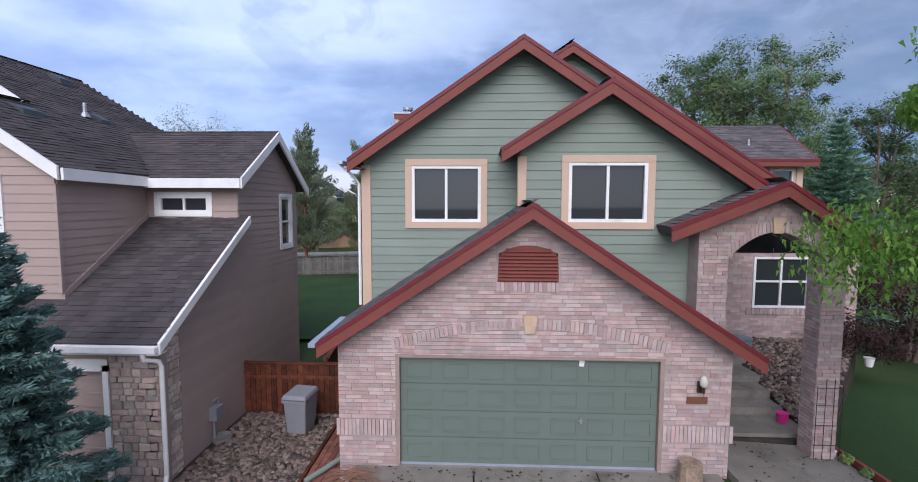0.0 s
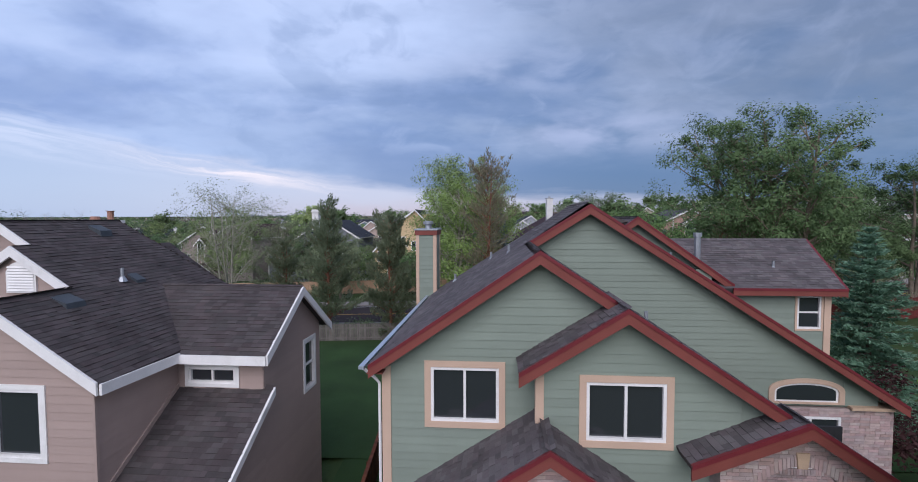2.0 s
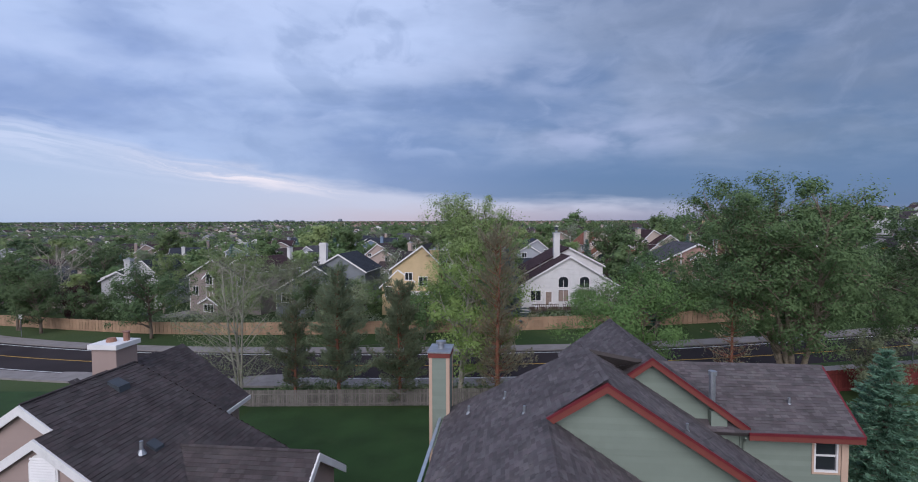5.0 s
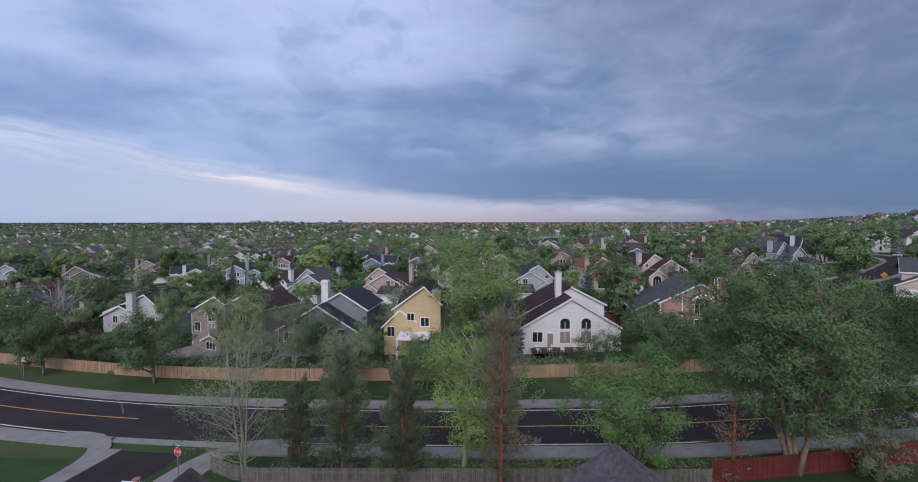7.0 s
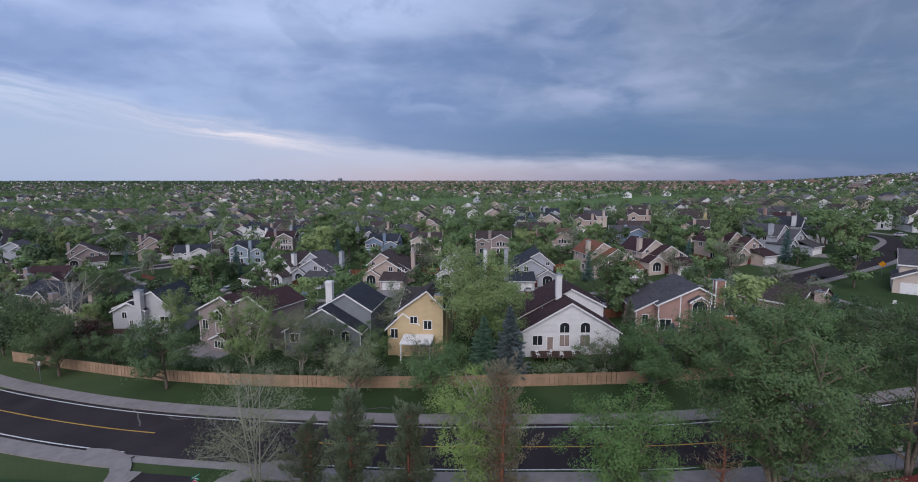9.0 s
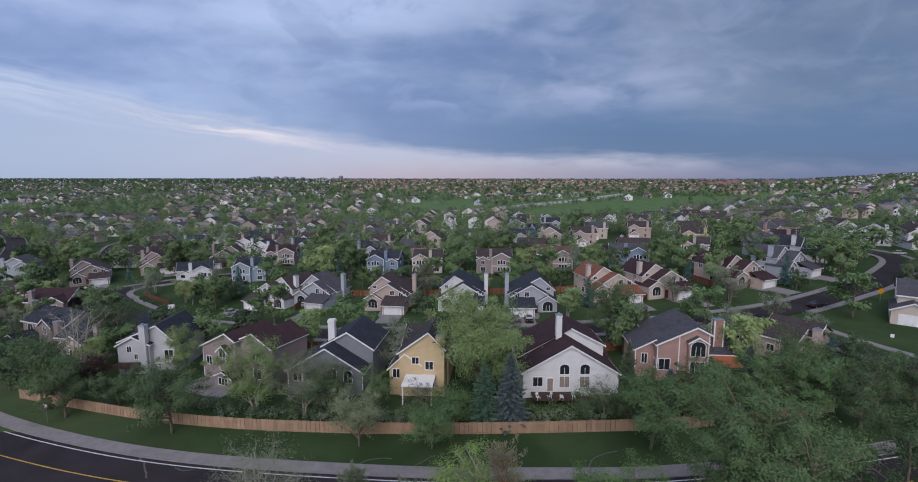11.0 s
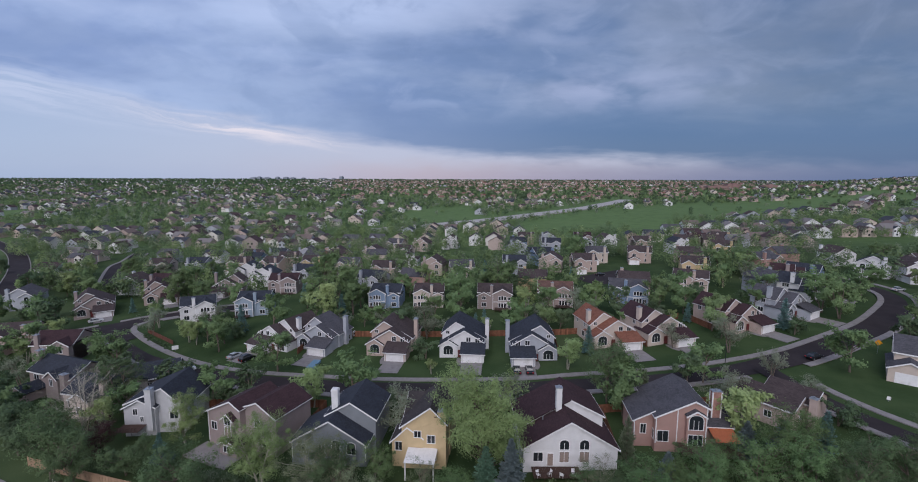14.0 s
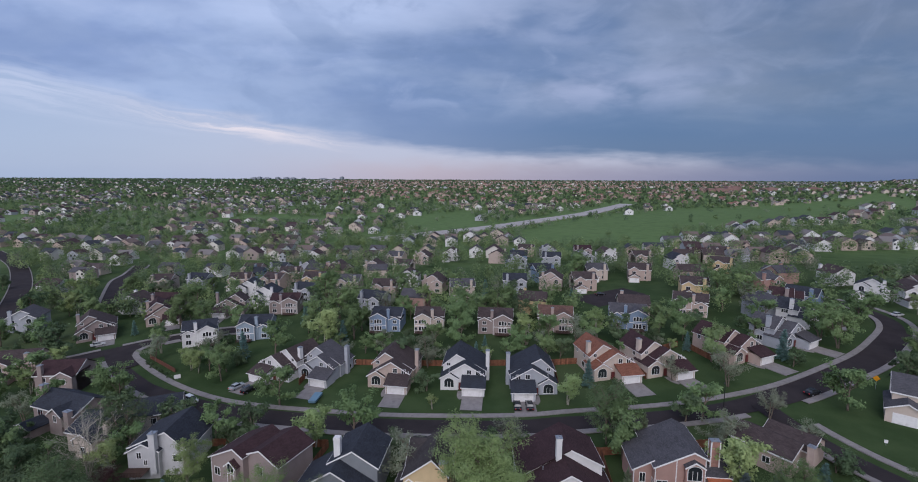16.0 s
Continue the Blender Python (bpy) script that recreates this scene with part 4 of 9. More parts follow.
yellow = house(-16.2, 64.6, 0, C_YELLOW, (0.052, 0.045, 0.046),
               [("asym", -2.9, 6.2, 2.0, 9.75, 4.6, 7.2, 0, 9), ("asym", -4.7, 3.3, -2.0, 5.9, 0.5, 4.2, 0.4, 8), (-3, 4.8, 4, 13, 6.0, 0.5, "x")],
               [(3.95, 0.3, 9.0, 1.35, 1.0, False)],
               [(-0.2, 0, 4.2, 1.1, 1.1, "-y", False), (2.1, 0, 3.3, 1.25, 1.35, "-y", False), (-3.5, 0.4, 1.5, 1.2, 1.5, "-y", False), (1.9, 0, 0.3, 2.0, 2.0, "-y", False)],
               None, None, "yellow two-storey house with a brown roof and a white patio cover", z=0.9)
part("balcony_rail", Build().box(2.6, 4.3, -0.2, -0.12, 8.0, 8.1), DECKWOOD, yellow)
grey = house(-32.5, 64.5, 0, C_SLATE, CHARCOAL,
             [("asym", -6.0, 3.2, 0.8, 7.2, 7.2, 3.3, 0, 8), ("asym", -1.0, 6.4, 3.4, 8.9, 7.9, 6.1, 3.6, 13)], [],
             [(4.6, 0, 1.2, 1.4, 1.6, "-y", True), (1.9, 0, 1.2, 1.4, 1.9, "-y", True), (-4.2, 0, 1.2, 1.5, 1.4, "-y", False), (-0.6, 0, 0.4, 1.0, 2.2, "-y", False)],
             None, None, "slate-grey house with stacked gables and a charcoal roof", z=0.1)
boards(grey, WHITE, (-5.9, 7.1), 0, 0, 3.2)
part("chimney", Build().box(-0.25, 0.9, 4.2, 5.2, 0, 10.7).box(-0.33, 0.98, 4.12, 5.28, 10.2, 10.5), WHITE_WALL, grey, "tall white boxed chimney")
taupe = house(-51.5, 68.0, -18, C_TAUPE, MAROON,
              [("asym", -6.2, 6.0, 0.0, 9.0, 2.2, 7.9, 0, 9), ("asym", 2.0, 7.9, 5.3, 9.3, 9.5, 7.2, 1.2, 10)], [],
              [(-4.6, 0, 2.5, 1.3, 1.5, "-y", False), (5.0, 1.2, 4.4, 1.3, 1.4, "-y", False), (6.0, 1.2, 1.0, 1.8, 1.7, "-y", False)],
              None, None, "taupe two-storey house with white trim and a maroon roof", z=-1.0)
TAUPE_WALL, MAROON_ROOF = lap_mat("siding_%d" % hash_color(C_TAUPE), C_TAUPE), roof_mat("roof_%d" % hash_color(MAROON), MAROON)
bay(taupe, TAUPE_WALL, MAROON_ROOF, 0.0, 0, 2.6, 0.9, -2, 5.9, 0.8)
split_window(taupe, 0.0, -0.9, 2.4, 1.5, 3.8)
bay(taupe, TAUPE_WALL, MAROON_ROOF, 1.0, 0, 4.4, 1.9, -2, 1.7, 0.45)
far_window(taupe, 1.0, -1.9, 0.2, 2.2, 1.2, "-y", False, None, 2)
boards(taupe, WHITE, (-6.1,), 0, 0, 5.8)
part("patio", Build().box(-6.8, 3.5, -5.0, 0, -1.2, -0.45), CONCRETE, taupe, "grey concrete patio behind the house")
house(-69.4, 72, 8, (0.56, 0.55, 0.57), CHARCOAL,
               [("asym", -6.6, 5.0, 0.6, 8.1, 4.6, 4.3, 1.0, 11), ("asym", -6.4, 4.6, -3.4, 6.2, -0.4, 4.7, 0, 6)],
               [(-1.2, -0.1, 8.4, 1.15, 1.2, False)],
               [(-4.2, 0, 3.0, 0.8, 1.2, "-y", False), (-3.0, 0, 1.6, 0.6, 1.0, "-y", False), (2.6, 1.0, 1.6, 1.6, 1.4, "-y", False)],
               None, None, "white house with a charcoal roof and tall white chimney", z=-0.8, deck=(-6.6, -1.9, -3, 0, 1.0))
house(-92, 79, -8, C_BEIGE, CHARCOAL, [(-6, 6, 0, 10, 4.4, 0.5, "x"), (-1.5, 3.5, -2, 5, 4.4, 0.6, "y")], [(4.2, 1, 8.0, 1.1, 1.0, False)],
      [(1.0, -2, 1.2, 1.5, 1.5, "-y", False), (-4, 0, 1.2, 1.4, 1.3, "-y", False)], None, None, "beige house with a charcoal roof half hidden by trees")
pink = house(29.5, 71.5, 0, C_PINK, GREYR,
             [("asym", -5.4, 5.0, 0.9, 8.1, 3.1, 7.0, 0, 11), ("asym", -8.6, 3.5, -5.2, 5.3, -4.9, 5.1, 1.5, 9), (3.0, 7.6, 1.0, 9, 3.2, 0.35, "x")],
             [(5.6, 3.2, 8.6, 1.5, 1.1, True)],
             [(-4.1, 0, 0.4, 1.8, 1.9, "-y", False), (-7.0, 1.5, 0.9, 0.9, 1.7, "-y", False), (-5.4, 1.4, 0.4, 1.6, 1.6, "-x", False), (-5.4, 4.5, 3.2, 1.2, 0.9, "-x", False), (2.5, 0, 0.1, 0.9, 2.1, "-y", False)],
             None, None, "brick-pink house with white corner boards and a grey roof", z=2.6, deck=(-2, 8, -4, 0, 0.3))
PINK_WALL = lap_mat("siding_%d" % hash_color(C_PINK), C_PINK)
bay(pink, PINK_WALL, roof_mat("roof_%d" % hash_color(GREYR), GREYR), 1.0, 0, 3.0, 0.8, -2, 5.7, 0.6)
far_window(pink, 1.0, -0.8, 3.2, 2.3, 1.7, "-y", True, None, 2)
far_window(pink, 1.0, -0.8, 0.3, 2.3, 1.9, "-y", False, None, 2)
boards(pink, WHITE, (-5.3,), 0, 0, 4.9)
boards(pink, WHITE, (-1.8,), 0, 0, 6.5)
boards(pink, WHITE, (3.0,), 0, 0, 6.8)
boards(pink, WHITE, (-8.5,), 1.5, 0, 3.3)
for cx in (4.86, 6.34):
    for cy in (2.66, 3.74):
        part("corner_board", Build().box(cx - 0.1, cx + 0.1, cy - 0.1, cy + 0.1, 2.5, 8.5), WHITE, pink, "white corner board of the brick chimney")
part("awning", Build().hexa([(3.6, -2.6, 2.15), (7.6, -2.6, 2.15), (7.6, 1.0, 2.95), (3.6, 1.0, 2.95)], [(3.6, -2.6, 2.23), (7.6, -2.6, 2.23), (7.6, 1.0, 3.03), (3.6, 1.0, 3.03)]), material("orange_awning", (0.42, 0.13, 0.06), 0.8, vary=0.12, scale=3), pink, "orange awning over the deck")
house(43.4, 86.2, -50, C_TAN, BROWN,
      [(0, 10.5, 0, 8, 4.1, 0.45, "x"), (3.5, 11.8, 5.0, 12, 4.5, 0.5, "x")],
      [(12.4, 3.6, 6.4, 1.1, 1.1, False)],
      [(1.0, 0, 1.6, 1.1, 1.4, "-y", False), (10.5, 4.0, 1.4, 1.3, 1.2, "x", False), (11.8, 8.5, 4.6, 0.8, 0.9, "x", False), (6.5, 0, 1.4, 1.2, 1.2, "-y", False)], None, None, "tan house with a weathered brown shingle roof", z=2.2)
house(90.6, 98.2, -35, C_BEIGE, GREYR,
      [(-7, 6, 0, 11, 5.6, 0.5, "x"), (-8, -1, -4, 6, 3.0, 0.5, "y")], [],
      [(2.5, 0, 3.4, 1.3, 1.3, "-y", False), (2.5, 0, 0.8, 1.3, 1.4, "-y", False)], (-4.5, -4, 4.6), None, "beige house on the corner with a grey roof")
house(-109.5, 87.6, -14, C_TAUPE, CHARCOAL,
      [(-7.5, 7.5, 0, 9, 5.2, 0.55, "x"), (0.5, 5.0, -1.2, 5, 5.2, 0.7, "y"), (-7.0, -1.0, -4.5, 1, 2.2, 0.4, "y")], [(-8.1, 3.0, 9.0, 1.2, 1.4, False), (6.6, -0.6, 6.4, 1.6, 1.1, False)],
      [(-4.8, 0, 3.0, 1.8, 1.4, "-y", False), (2.7, -1.2, 3.2, 1.0, 1.6, "-y", False), (-7.5, 4, 3.2, 1.2, 1.3, "-x", False), (6.0, 0, 3.2, 1.1, 1.2, "-y", False)], None, None, "taupe two-storey house with a charcoal roof and a low porch")
house(-86, 90, 30, C_TAUPE, CHARCOAL, [(-6, 6, 0, 9, 3.4, 0.55, "x")], [], [(0, 0, 0.9, 1.6, 1.3, "-y", False)], None, None, "low grey house with a charcoal roof")


# ---- second row: fronts of houses with garages ----
def front_house(gx, gy, rot, walls, roof_color, s=1, label="", base=None, chimney=1, deep=15.0):
    """Stacked off-centre gables, a garage under a lean-to roof and a low entry wing. (gx, gy): foot of the garage door; s: its side."""
    ca, sa = math.cos(radians(rot)), math.sin(radians(rot))
    gm = s * 3.0
    x, y = gx - gm * ca - 2.6 * sa, gy - gm * sa + 2.6 * ca
    z = float(ground_z(gx, gy)) if base is None else base

    def asym(xl, zl, xa, za, xr, zr, y0, y1):
        return ("asym", xl, zl, xa, za, xr, zr, y0, y1) if s > 0 else ("asym", -xr, zr, -xa, za, -xl, zl, y0, y1)
    blocks = [asym(-5.7, 5.6, -2.0, 8.7, 6.0, 4.4, 4.6, deep), asym(-3.4, 5.0, 0.6, 7.4, 5.6, 4.5, 1.4, 6.5)]
    e0, e1 = sorted((-s * 6.0, -s * 1.3))
    blocks.append((e0, e1, 1.0, 7, 3.3, 0.62, "y"))
    em, side, other = (e0 + e1) / 2, ("x" if s > 0 else "-x"), ("-x" if s > 0 else "x")
    wins = [(s * 1.7, 1.4, 4.25, 1.1, 1.2, "-y", False), (s * 4.1, 1.4, 4.15, 1.1, 1.1, "-y", False), (em, 1.0, 0.7, 2.5, 1.5, "-y", True, None, 2), (-s * 4.2, 4.6, 5.2, 0.9, 0.8, "-y", False), (s * 6.0, 9.5, 1.2, 1.2, 1.3, side, False), (s * 6.0, 12.5, 1.4, 1.0, 1.2, side, False), (s * 6.0, deep - 4.0, 3.6, 1.0, 0.6, side, False), (-s * 5.7, 8.0, 3.9, 1.1, 1.2, other, False), (-s * 5.7, deep - 2.2, 3.9, 1.0, 1.2, other, False), (-s * 5.7, 8.6, 0.9, 1.5, 1.4, other, False)]
    top = house(x, y, rot, walls, roof_color, blocks, [(s * 6.4, 7.5, 8.9, 1.0, 1.3, False)] if chimney > 0 else [(-s * 5.3, 6.6, 9.0, 1.0, 1.2, False)], wins, (gm, -2.6, 4.8), None, label, z=z)
    wall, shing = lap_mat("siding_%d" % hash_color(walls), walls), roof_mat("roof_%d" % hash_color(roof_color), roof_color)
    g0, g1 = sorted((s * 0.1, s * 6.0))
    part("garage_wall", Build().box(g0, g1, -2.55, 1.5, -2.5, 2.75), wall, top)
    rb = Build().plate([(g0 - 0.35, -3.1, 2.55), (g1 + 0.35, -3.1, 2.55), (g1 + 0.35, 1.45, 4.2), (g0 - 0.35, 1.45, 4.2)], 0.16)
    rb.uv[1] = [(0, 0), (6.6, 0), (6.6, 4.8), (0, 4.8)]
    rf = part("roof", rb, shing, top, "lean-to shingle roof over the garage")
    part("gutter", Build().box(g0 - 0.37, g1 + 0.37, -3.2, -3.08, 2.36, 2.54), WHITE, rf)
    part("door", Build().box(-s * 0.55 - 0.5, -s * 0.55 + 0.5, 0.9, 1.0, 0, 2.1), material("front_door_red", (0.12, 0.03, 0.03), 0.5), top, "dark red front door")
    boards(top, WHITE, (-s * 3.3, s * 5.5), 1.4, 2.9, 4.9)
    boards(top, WHITE, (g0 + 0.1, g1 - 0.1), -2.55, 0, 2.5)
    at = lambda u, v: (x + u * ca - v * sa, y + u * sa + v * ca)
    tagged(part("driveway", ribbon(Build(), curve_line([at(gm, -2.7), at(gm, -9.6)]), -2.7, 2.7, 0.06, 0.3), CONCRETE, None), "concrete drive in front of a garage", "driveway", kind="structure")
    tagged(part("path", ribbon(Build(), curve_line([at(-s * 0.6, 0.4), at(-s * 0.6, -2.2), at(s * 0.2, -4.0)]), -0.6, 0.6, 0.05, 0.3), CONCRETE, None), "narrow concrete path to a front door", "path", kind="structure")
    return top


front_house(-73.4, 114.2, -20, C_WHITE, BROWN, -1, "white house with a brown roof and a white chimney", chimney=-1)
front_house(-54.2, 112.0, -13, C_GREY, GREYR, 1, "grey-blue house with a grey roof", deep=11.5)
front_house(-31.0, 108.3, -3, C_TAN, BROWN, 1, "tan brick house with a brown roof and wide drive")
front_house(-10.4, 107.6, 0, C_WHITE, CHARCOAL, 1, "white house with a charcoal roof")
front_house(2.7, 105.3, 4, C_GREY, CHARCOAL, -1, "slate-grey house with white trim and two dark cars before it")
front_house(31.6, 115.6, 16, C_BEIGE, TERRA, 1, "beige house with an orange tile roof", chimney=-1)
front_house(46.2, 118.2, 20, C_BEIGE, MAROON, 1, "beige house with a maroon roof", chimney=-1)
front_house(71.9, 128.1, 30, C_TAN, MAROON, 1, "tan house with a maroon roof", chimney=-1)
front_house(91.0, 139.5, 36, C_GREY, GREYR, 1, "grey house with a grey roof on the bend", chimney=-1, deep=12.0)
front_house(108.0, 160.0, 48, C_WHITE, CHARCOAL, 1, "white house with a charcoal roof on the bend", chimney=-1, deep=11.0)
front_house(114.0, 177.5, 62, C_TAUPE, MAROON, 1, "taupe house with a maroon roof behind the bend", chimney=-1, deep=12.0)
# ---- third row: backs ----
def back_house(x, y, rot, walls, roof_color, w=11.0, label="", style=0):
    """The garden side of a house: a broad gable with a tall stack of windows, a lower gable beside it and a small deck."""
    s = 1 if style % 2 == 0 else -1
    a0, a1 = sorted((-s * 0.7, s * w / 2))
    c0, c1 = sorted((-s * w / 2, -s * 1.6))
    m, c = (a0 + a1) / 2, (c0 + c1) / 2
    wins = [(m + u, 0.6, z, 0.72, h, "-y", u == 0 and z > 3, None, 0) for z, h in ((0.9, 1.5), (3.5, 1.25)) for u in (-0.95, 0, 0.95)]
    wins += [(m + s * 2.3, 0.6, 3.6, 0.8, 1.0, "-y", False), (m + s * 2.3, 0.6, 0.9, 0.9, 1.3, "-y", False), (c, 1.8, 3.3, 1.2, 1.1, "-y", False), (c, 1.8, 0.8, 1.6, 1.4, "-y", False)]
    wins += [(-w / 2, 6.0, 3.4, 1.0, 1.2, "-x", False), (w / 2, 6.5, 3.4, 1.0, 1.2, "x", False)]
    top = house(x, y, rot, walls, roof_color,
                [(-w / 2 + 0.1, w / 2 - 0.1, 3.2, 12, 5.7, 0.5, "x"), (a0, a1, 0.6, 9, 5.8, 0.52, "y"), (c0, c1, 1.8, 8, 4.9, 0.5, "y")],
                [(-s * 1.15, 2.1, 8.4, 1.0, 0.9, False)], wins, None, None, label, deck=(m - 2.6, m + 2.2, -2.2, 0.6, 0.7))
    boards(top, WHITE, (a0 + 0.08, a1 - 0.08), 0.6, 0, 5.7)
    boards(top, WHITE, (c0 + 0.08,) if s > 0 else (c1 - 0.08,), 1.8, 0, 4.8)
    part("band_board", Build().box(a0, a1, 0.54, 0.62, 2.75, 2.95), WHITE, top)


back_house(-46, 153, 0, C_BLUE, CHARCOAL, 11, "blue house with a charcoal roof", 1)
back_house(-29.5, 152.5, 4, C_BEIGE, BROWN, 10.5, "beige house with a brown roof", 1)
back_house(-5.8, 150.5, 0, C_TAUPE, BROWN, 12, "taupe house with a brown roof", 0)
back_house(15.2, 153, -4, (0.45, 0.345, 0.315), (0.13, 0.075, 0.062), 12, "salmon house with a rust-brown roof", 0)
back_house(40.5, 155, -8, C_BLUE, GREYR, 12.5, "blue house with white trim and a grey roof", 0)
back_house(66, 170, -22, C_TAN, BROWN, 12, "tan house with a brown roof", 1)
back_house(-92.0, 145.0, 12, (0.30, 0.36, 0.44), CHARCOAL, 11, "grey-blue house with a charcoal roof and a red deck", 1)
back_house(-108.5, 140.0, 30, C_WHITE, CHARCOAL, 11, "white house with a dark grey roof at the street corner", 0)
front_house(-150, 146.0, 40, C_TAUPE, BROWN, 1, "taupe house with a brown roof beside a parked white car", chimney=-1)
front_house(-136.5, 163.0, 36, (0.42, 0.33, 0.30), MAROON, 1, "red-trimmed house with a maroon roof", chimney=-1)
front_house(-122.0, 171.5, 14, C_TAUPE, BROWN, -1, "taupe house with a brown roof and a wide drive", deep=11.0)
back_house(-96, 176, 10, C_TAUPE, MAROON, 12, "taupe house with a maroon roof", 0)
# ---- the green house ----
# near-black colour for sheets that paint in the shade of rooms and porch
DIM = material("shade_sheet", (0.03, 0.03, 0.033), 0.9, vary=0.3, scale=2)
SAGE = material("sage_siding", (0.228, 0.268, 0.230), 0.7, vary=0.05, scale=1.2, grain=60, bump=0.12, depth=0.004, stain=(0.195, 0.226, 0.196), stain_scale=0.35, random_by="object", spread=0.05, placed=True)
SAGE_FLAT = material("sage_paint", (0.225, 0.264, 0.226), 0.7, vary=0.06, scale=1.2, grain=60)
RUST = material("rust_red_fascia", (0.195, 0.054, 0.045), 0.6, vary=0.12, scale=1.5, grain=50, bump=0.1, stain=(0.16, 0.046, 0.038))
CRIMSON = material("dark_red_drip_edge", (0.15, 0.022, 0.030), 0.45, vary=0.1, scale=3)
PEACH = material("peach_trim", (0.56, 0.40, 0.31), 0.65, vary=0.06, scale=1.5, grain=40, bump=0.1)
BRICK = material("pink_brick", (0.430, 0.325, 0.318), 0.9, vary=0.14, scale=6, grain=70, bump=0.5, depth=0.006, random_by="object", spread=0.2, hue=0.035, placed=True)
BRICK_I = material("pink_brick_joined", (0.430, 0.325, 0.318), 0.9, vary=0.14, scale=6, grain=70, bump=0.5, depth=0.006, random_by="island", spread=0.2, hue=0.035)
MORTAR = material("mortar", (0.385, 0.31, 0.295), 0.95, vary=0.15, scale=5, grain=60)
SHING = material("weathered_shingle", (0.106, 0.092, 0.098), 0.95, vary=0.25, scale=1.0, grain=55, bump=0.5, depth=0.006, random_by="island", spread=0.24, hue=0.03, stain=(0.175, 0.152, 0.15), stain_scale=0.4)
SHING_O = material("weathered_shingle_single", (0.106, 0.092, 0.098), 0.95, vary=0.25, scale=1.0, grain=55, bump=0.5, depth=0.006, random_by="object", spread=0.24, hue=0.03, placed=True)
DECK = material("roof_felt", (0.07, 0.06, 0.06), 0.95)
STONE_T = material("sandstone", (0.50, 0.36, 0.26), 0.9, vary=0.15, scale=3, grain=40)
DOORGREEN = material("garage_green", (0.135, 0.168, 0.145), 0.55, vary=0.05, scale=1.0, grain=50, bump=0.08)
GUTTER = material("aluminium_gutter", (0.42, 0.47, 0.55), 0.4, 0.5, vary=0.1, scale=3)

green = thing("house", "sage-green two-storey house with red fascia and a pink brick garage", "house")


def rake(parent, a, b, mat=None, h=0.23, proud=0.0):
    """Fascia board under a roof edge, with a thin drip edge above it."""
    a, b = Vector(a), Vector(b)
    up = Vector((0, 0, 1))
    f = part("fascia", Build().beam(a - up * 0.05, b - up * 0.05, 0.05, h), mat or RUST, parent)
    d = (b - a).normalized()
    out = d.cross(up).normalized() * 0.0
    part("drip_edge", Build().beam(a + out + up * 0.015, b + out + up * 0.015, 0.085, 0.085), CRIMSON if not mat else mat, parent)
    return f


def gable_pair(top, xr, zr, k, xl, xr2, y0, y1, seed, singles=0, kl=None, kr=None):
    """Both slopes of a gable whose ridge runs along y."""
    kl, kr = kl or k, kr or k
    zl, z2 = zr - kl * (xr - xl), zr - kr * (xr2 - xr)
    lp = roof_plane(top, [(xl, y1, zl), (xl, y0, zl), (xr, y0, zr), (xr, y1, zr)], DECK, SHING_O if singles else SHING, seed)
    rp = roof_plane(top, [(xr2, y0, z2), (xr2, y1, z2), (xr, y1, zr), (xr, y0, zr)], DECK, SHING, seed + 1)
    rake(lp, (xl, y0 - 0.02, zl), (xr, y0 - 0.02, zr))
    rake(rp, (xr2, y0 - 0.02, z2), (xr, y0 - 0.02, zr))
    ridge_cap(lp, (xr, y0, zr), (xr, y1, zr))
    return lp, rp


def ridge_cap(parent, a, b):
    a, b = Vector(a), Vector(b)
    n = max(1, int((b - a).length / 0.2))
    for i in range(n):
        p, q = a.lerp(b, i / n), a.lerp(b, (i + 1.15) / n)
        s = (b - a).normalized().cross(Vector((0, 0, 1))) * 0.13
        dn = Vector((0, 0, -0.075))
        up = Vector((0, 0, 0.022 + 0.004 * (i % 2)))
        m = Build().face([p + up, q + up * 0.6, q + s + dn, p + s + dn + up]).face([p + up, p - s + dn + up, q - s + dn, q + up * 0.6])
        part("ridge_shingle", m, SHING_O, parent)


# roofs
gable_pair(green, 0.0, 5.04, 0.657, -3.90, 4.15, -0.35, 1.72, 11)
gable_pair(green, 1.57, 7.40, 0.66, -0.52, 4.78, 0.60, 2.6, 21, kl=0.622)
ap_r = roof_plane(green, [(2.4, 1.32, 6.84), (2.4, 5.25, 6.84), (-0.05, 5.25, 8.47), (-0.05, 1.32, 8.47)], DECK, SHING, 31)
roof_plane(green, [(4.78, 2.55, 5.28), (4.78, 5.25, 5.28), (1.57, 5.25, 7.40), (1.57, 2.55, 7.40)], DECK, SHING, 32)
left = roof_plane(green, [(-3.75, 11.6, 5.96), (-3.75, 1.32, 5.96), (-0.05, 1.32, 8.47), (-0.05, 5.05, 8.47), (1.68, 5.05, 9.55), (1.68, 8.8, 9.55)], DECK, SHING, 33)
rake(left, (-3.75, 1.30, 5.96), (-0.05, 1.30, 8.47))
rake(ap_r, (1.62, 1.30, 7.36), (-0.05, 1.30, 8.47))
ridge_cap(left, (-0.05, 1.32, 8.48), (-0.05, 5.2, 8.48))
cr = roof_plane(green, [(10.3, 5.05, 3.95), (10.3, 9.35, 3.95), (1.68, 9.35, 9.55), (1.68, 5.05, 9.55)], DECK, SHING, 34)
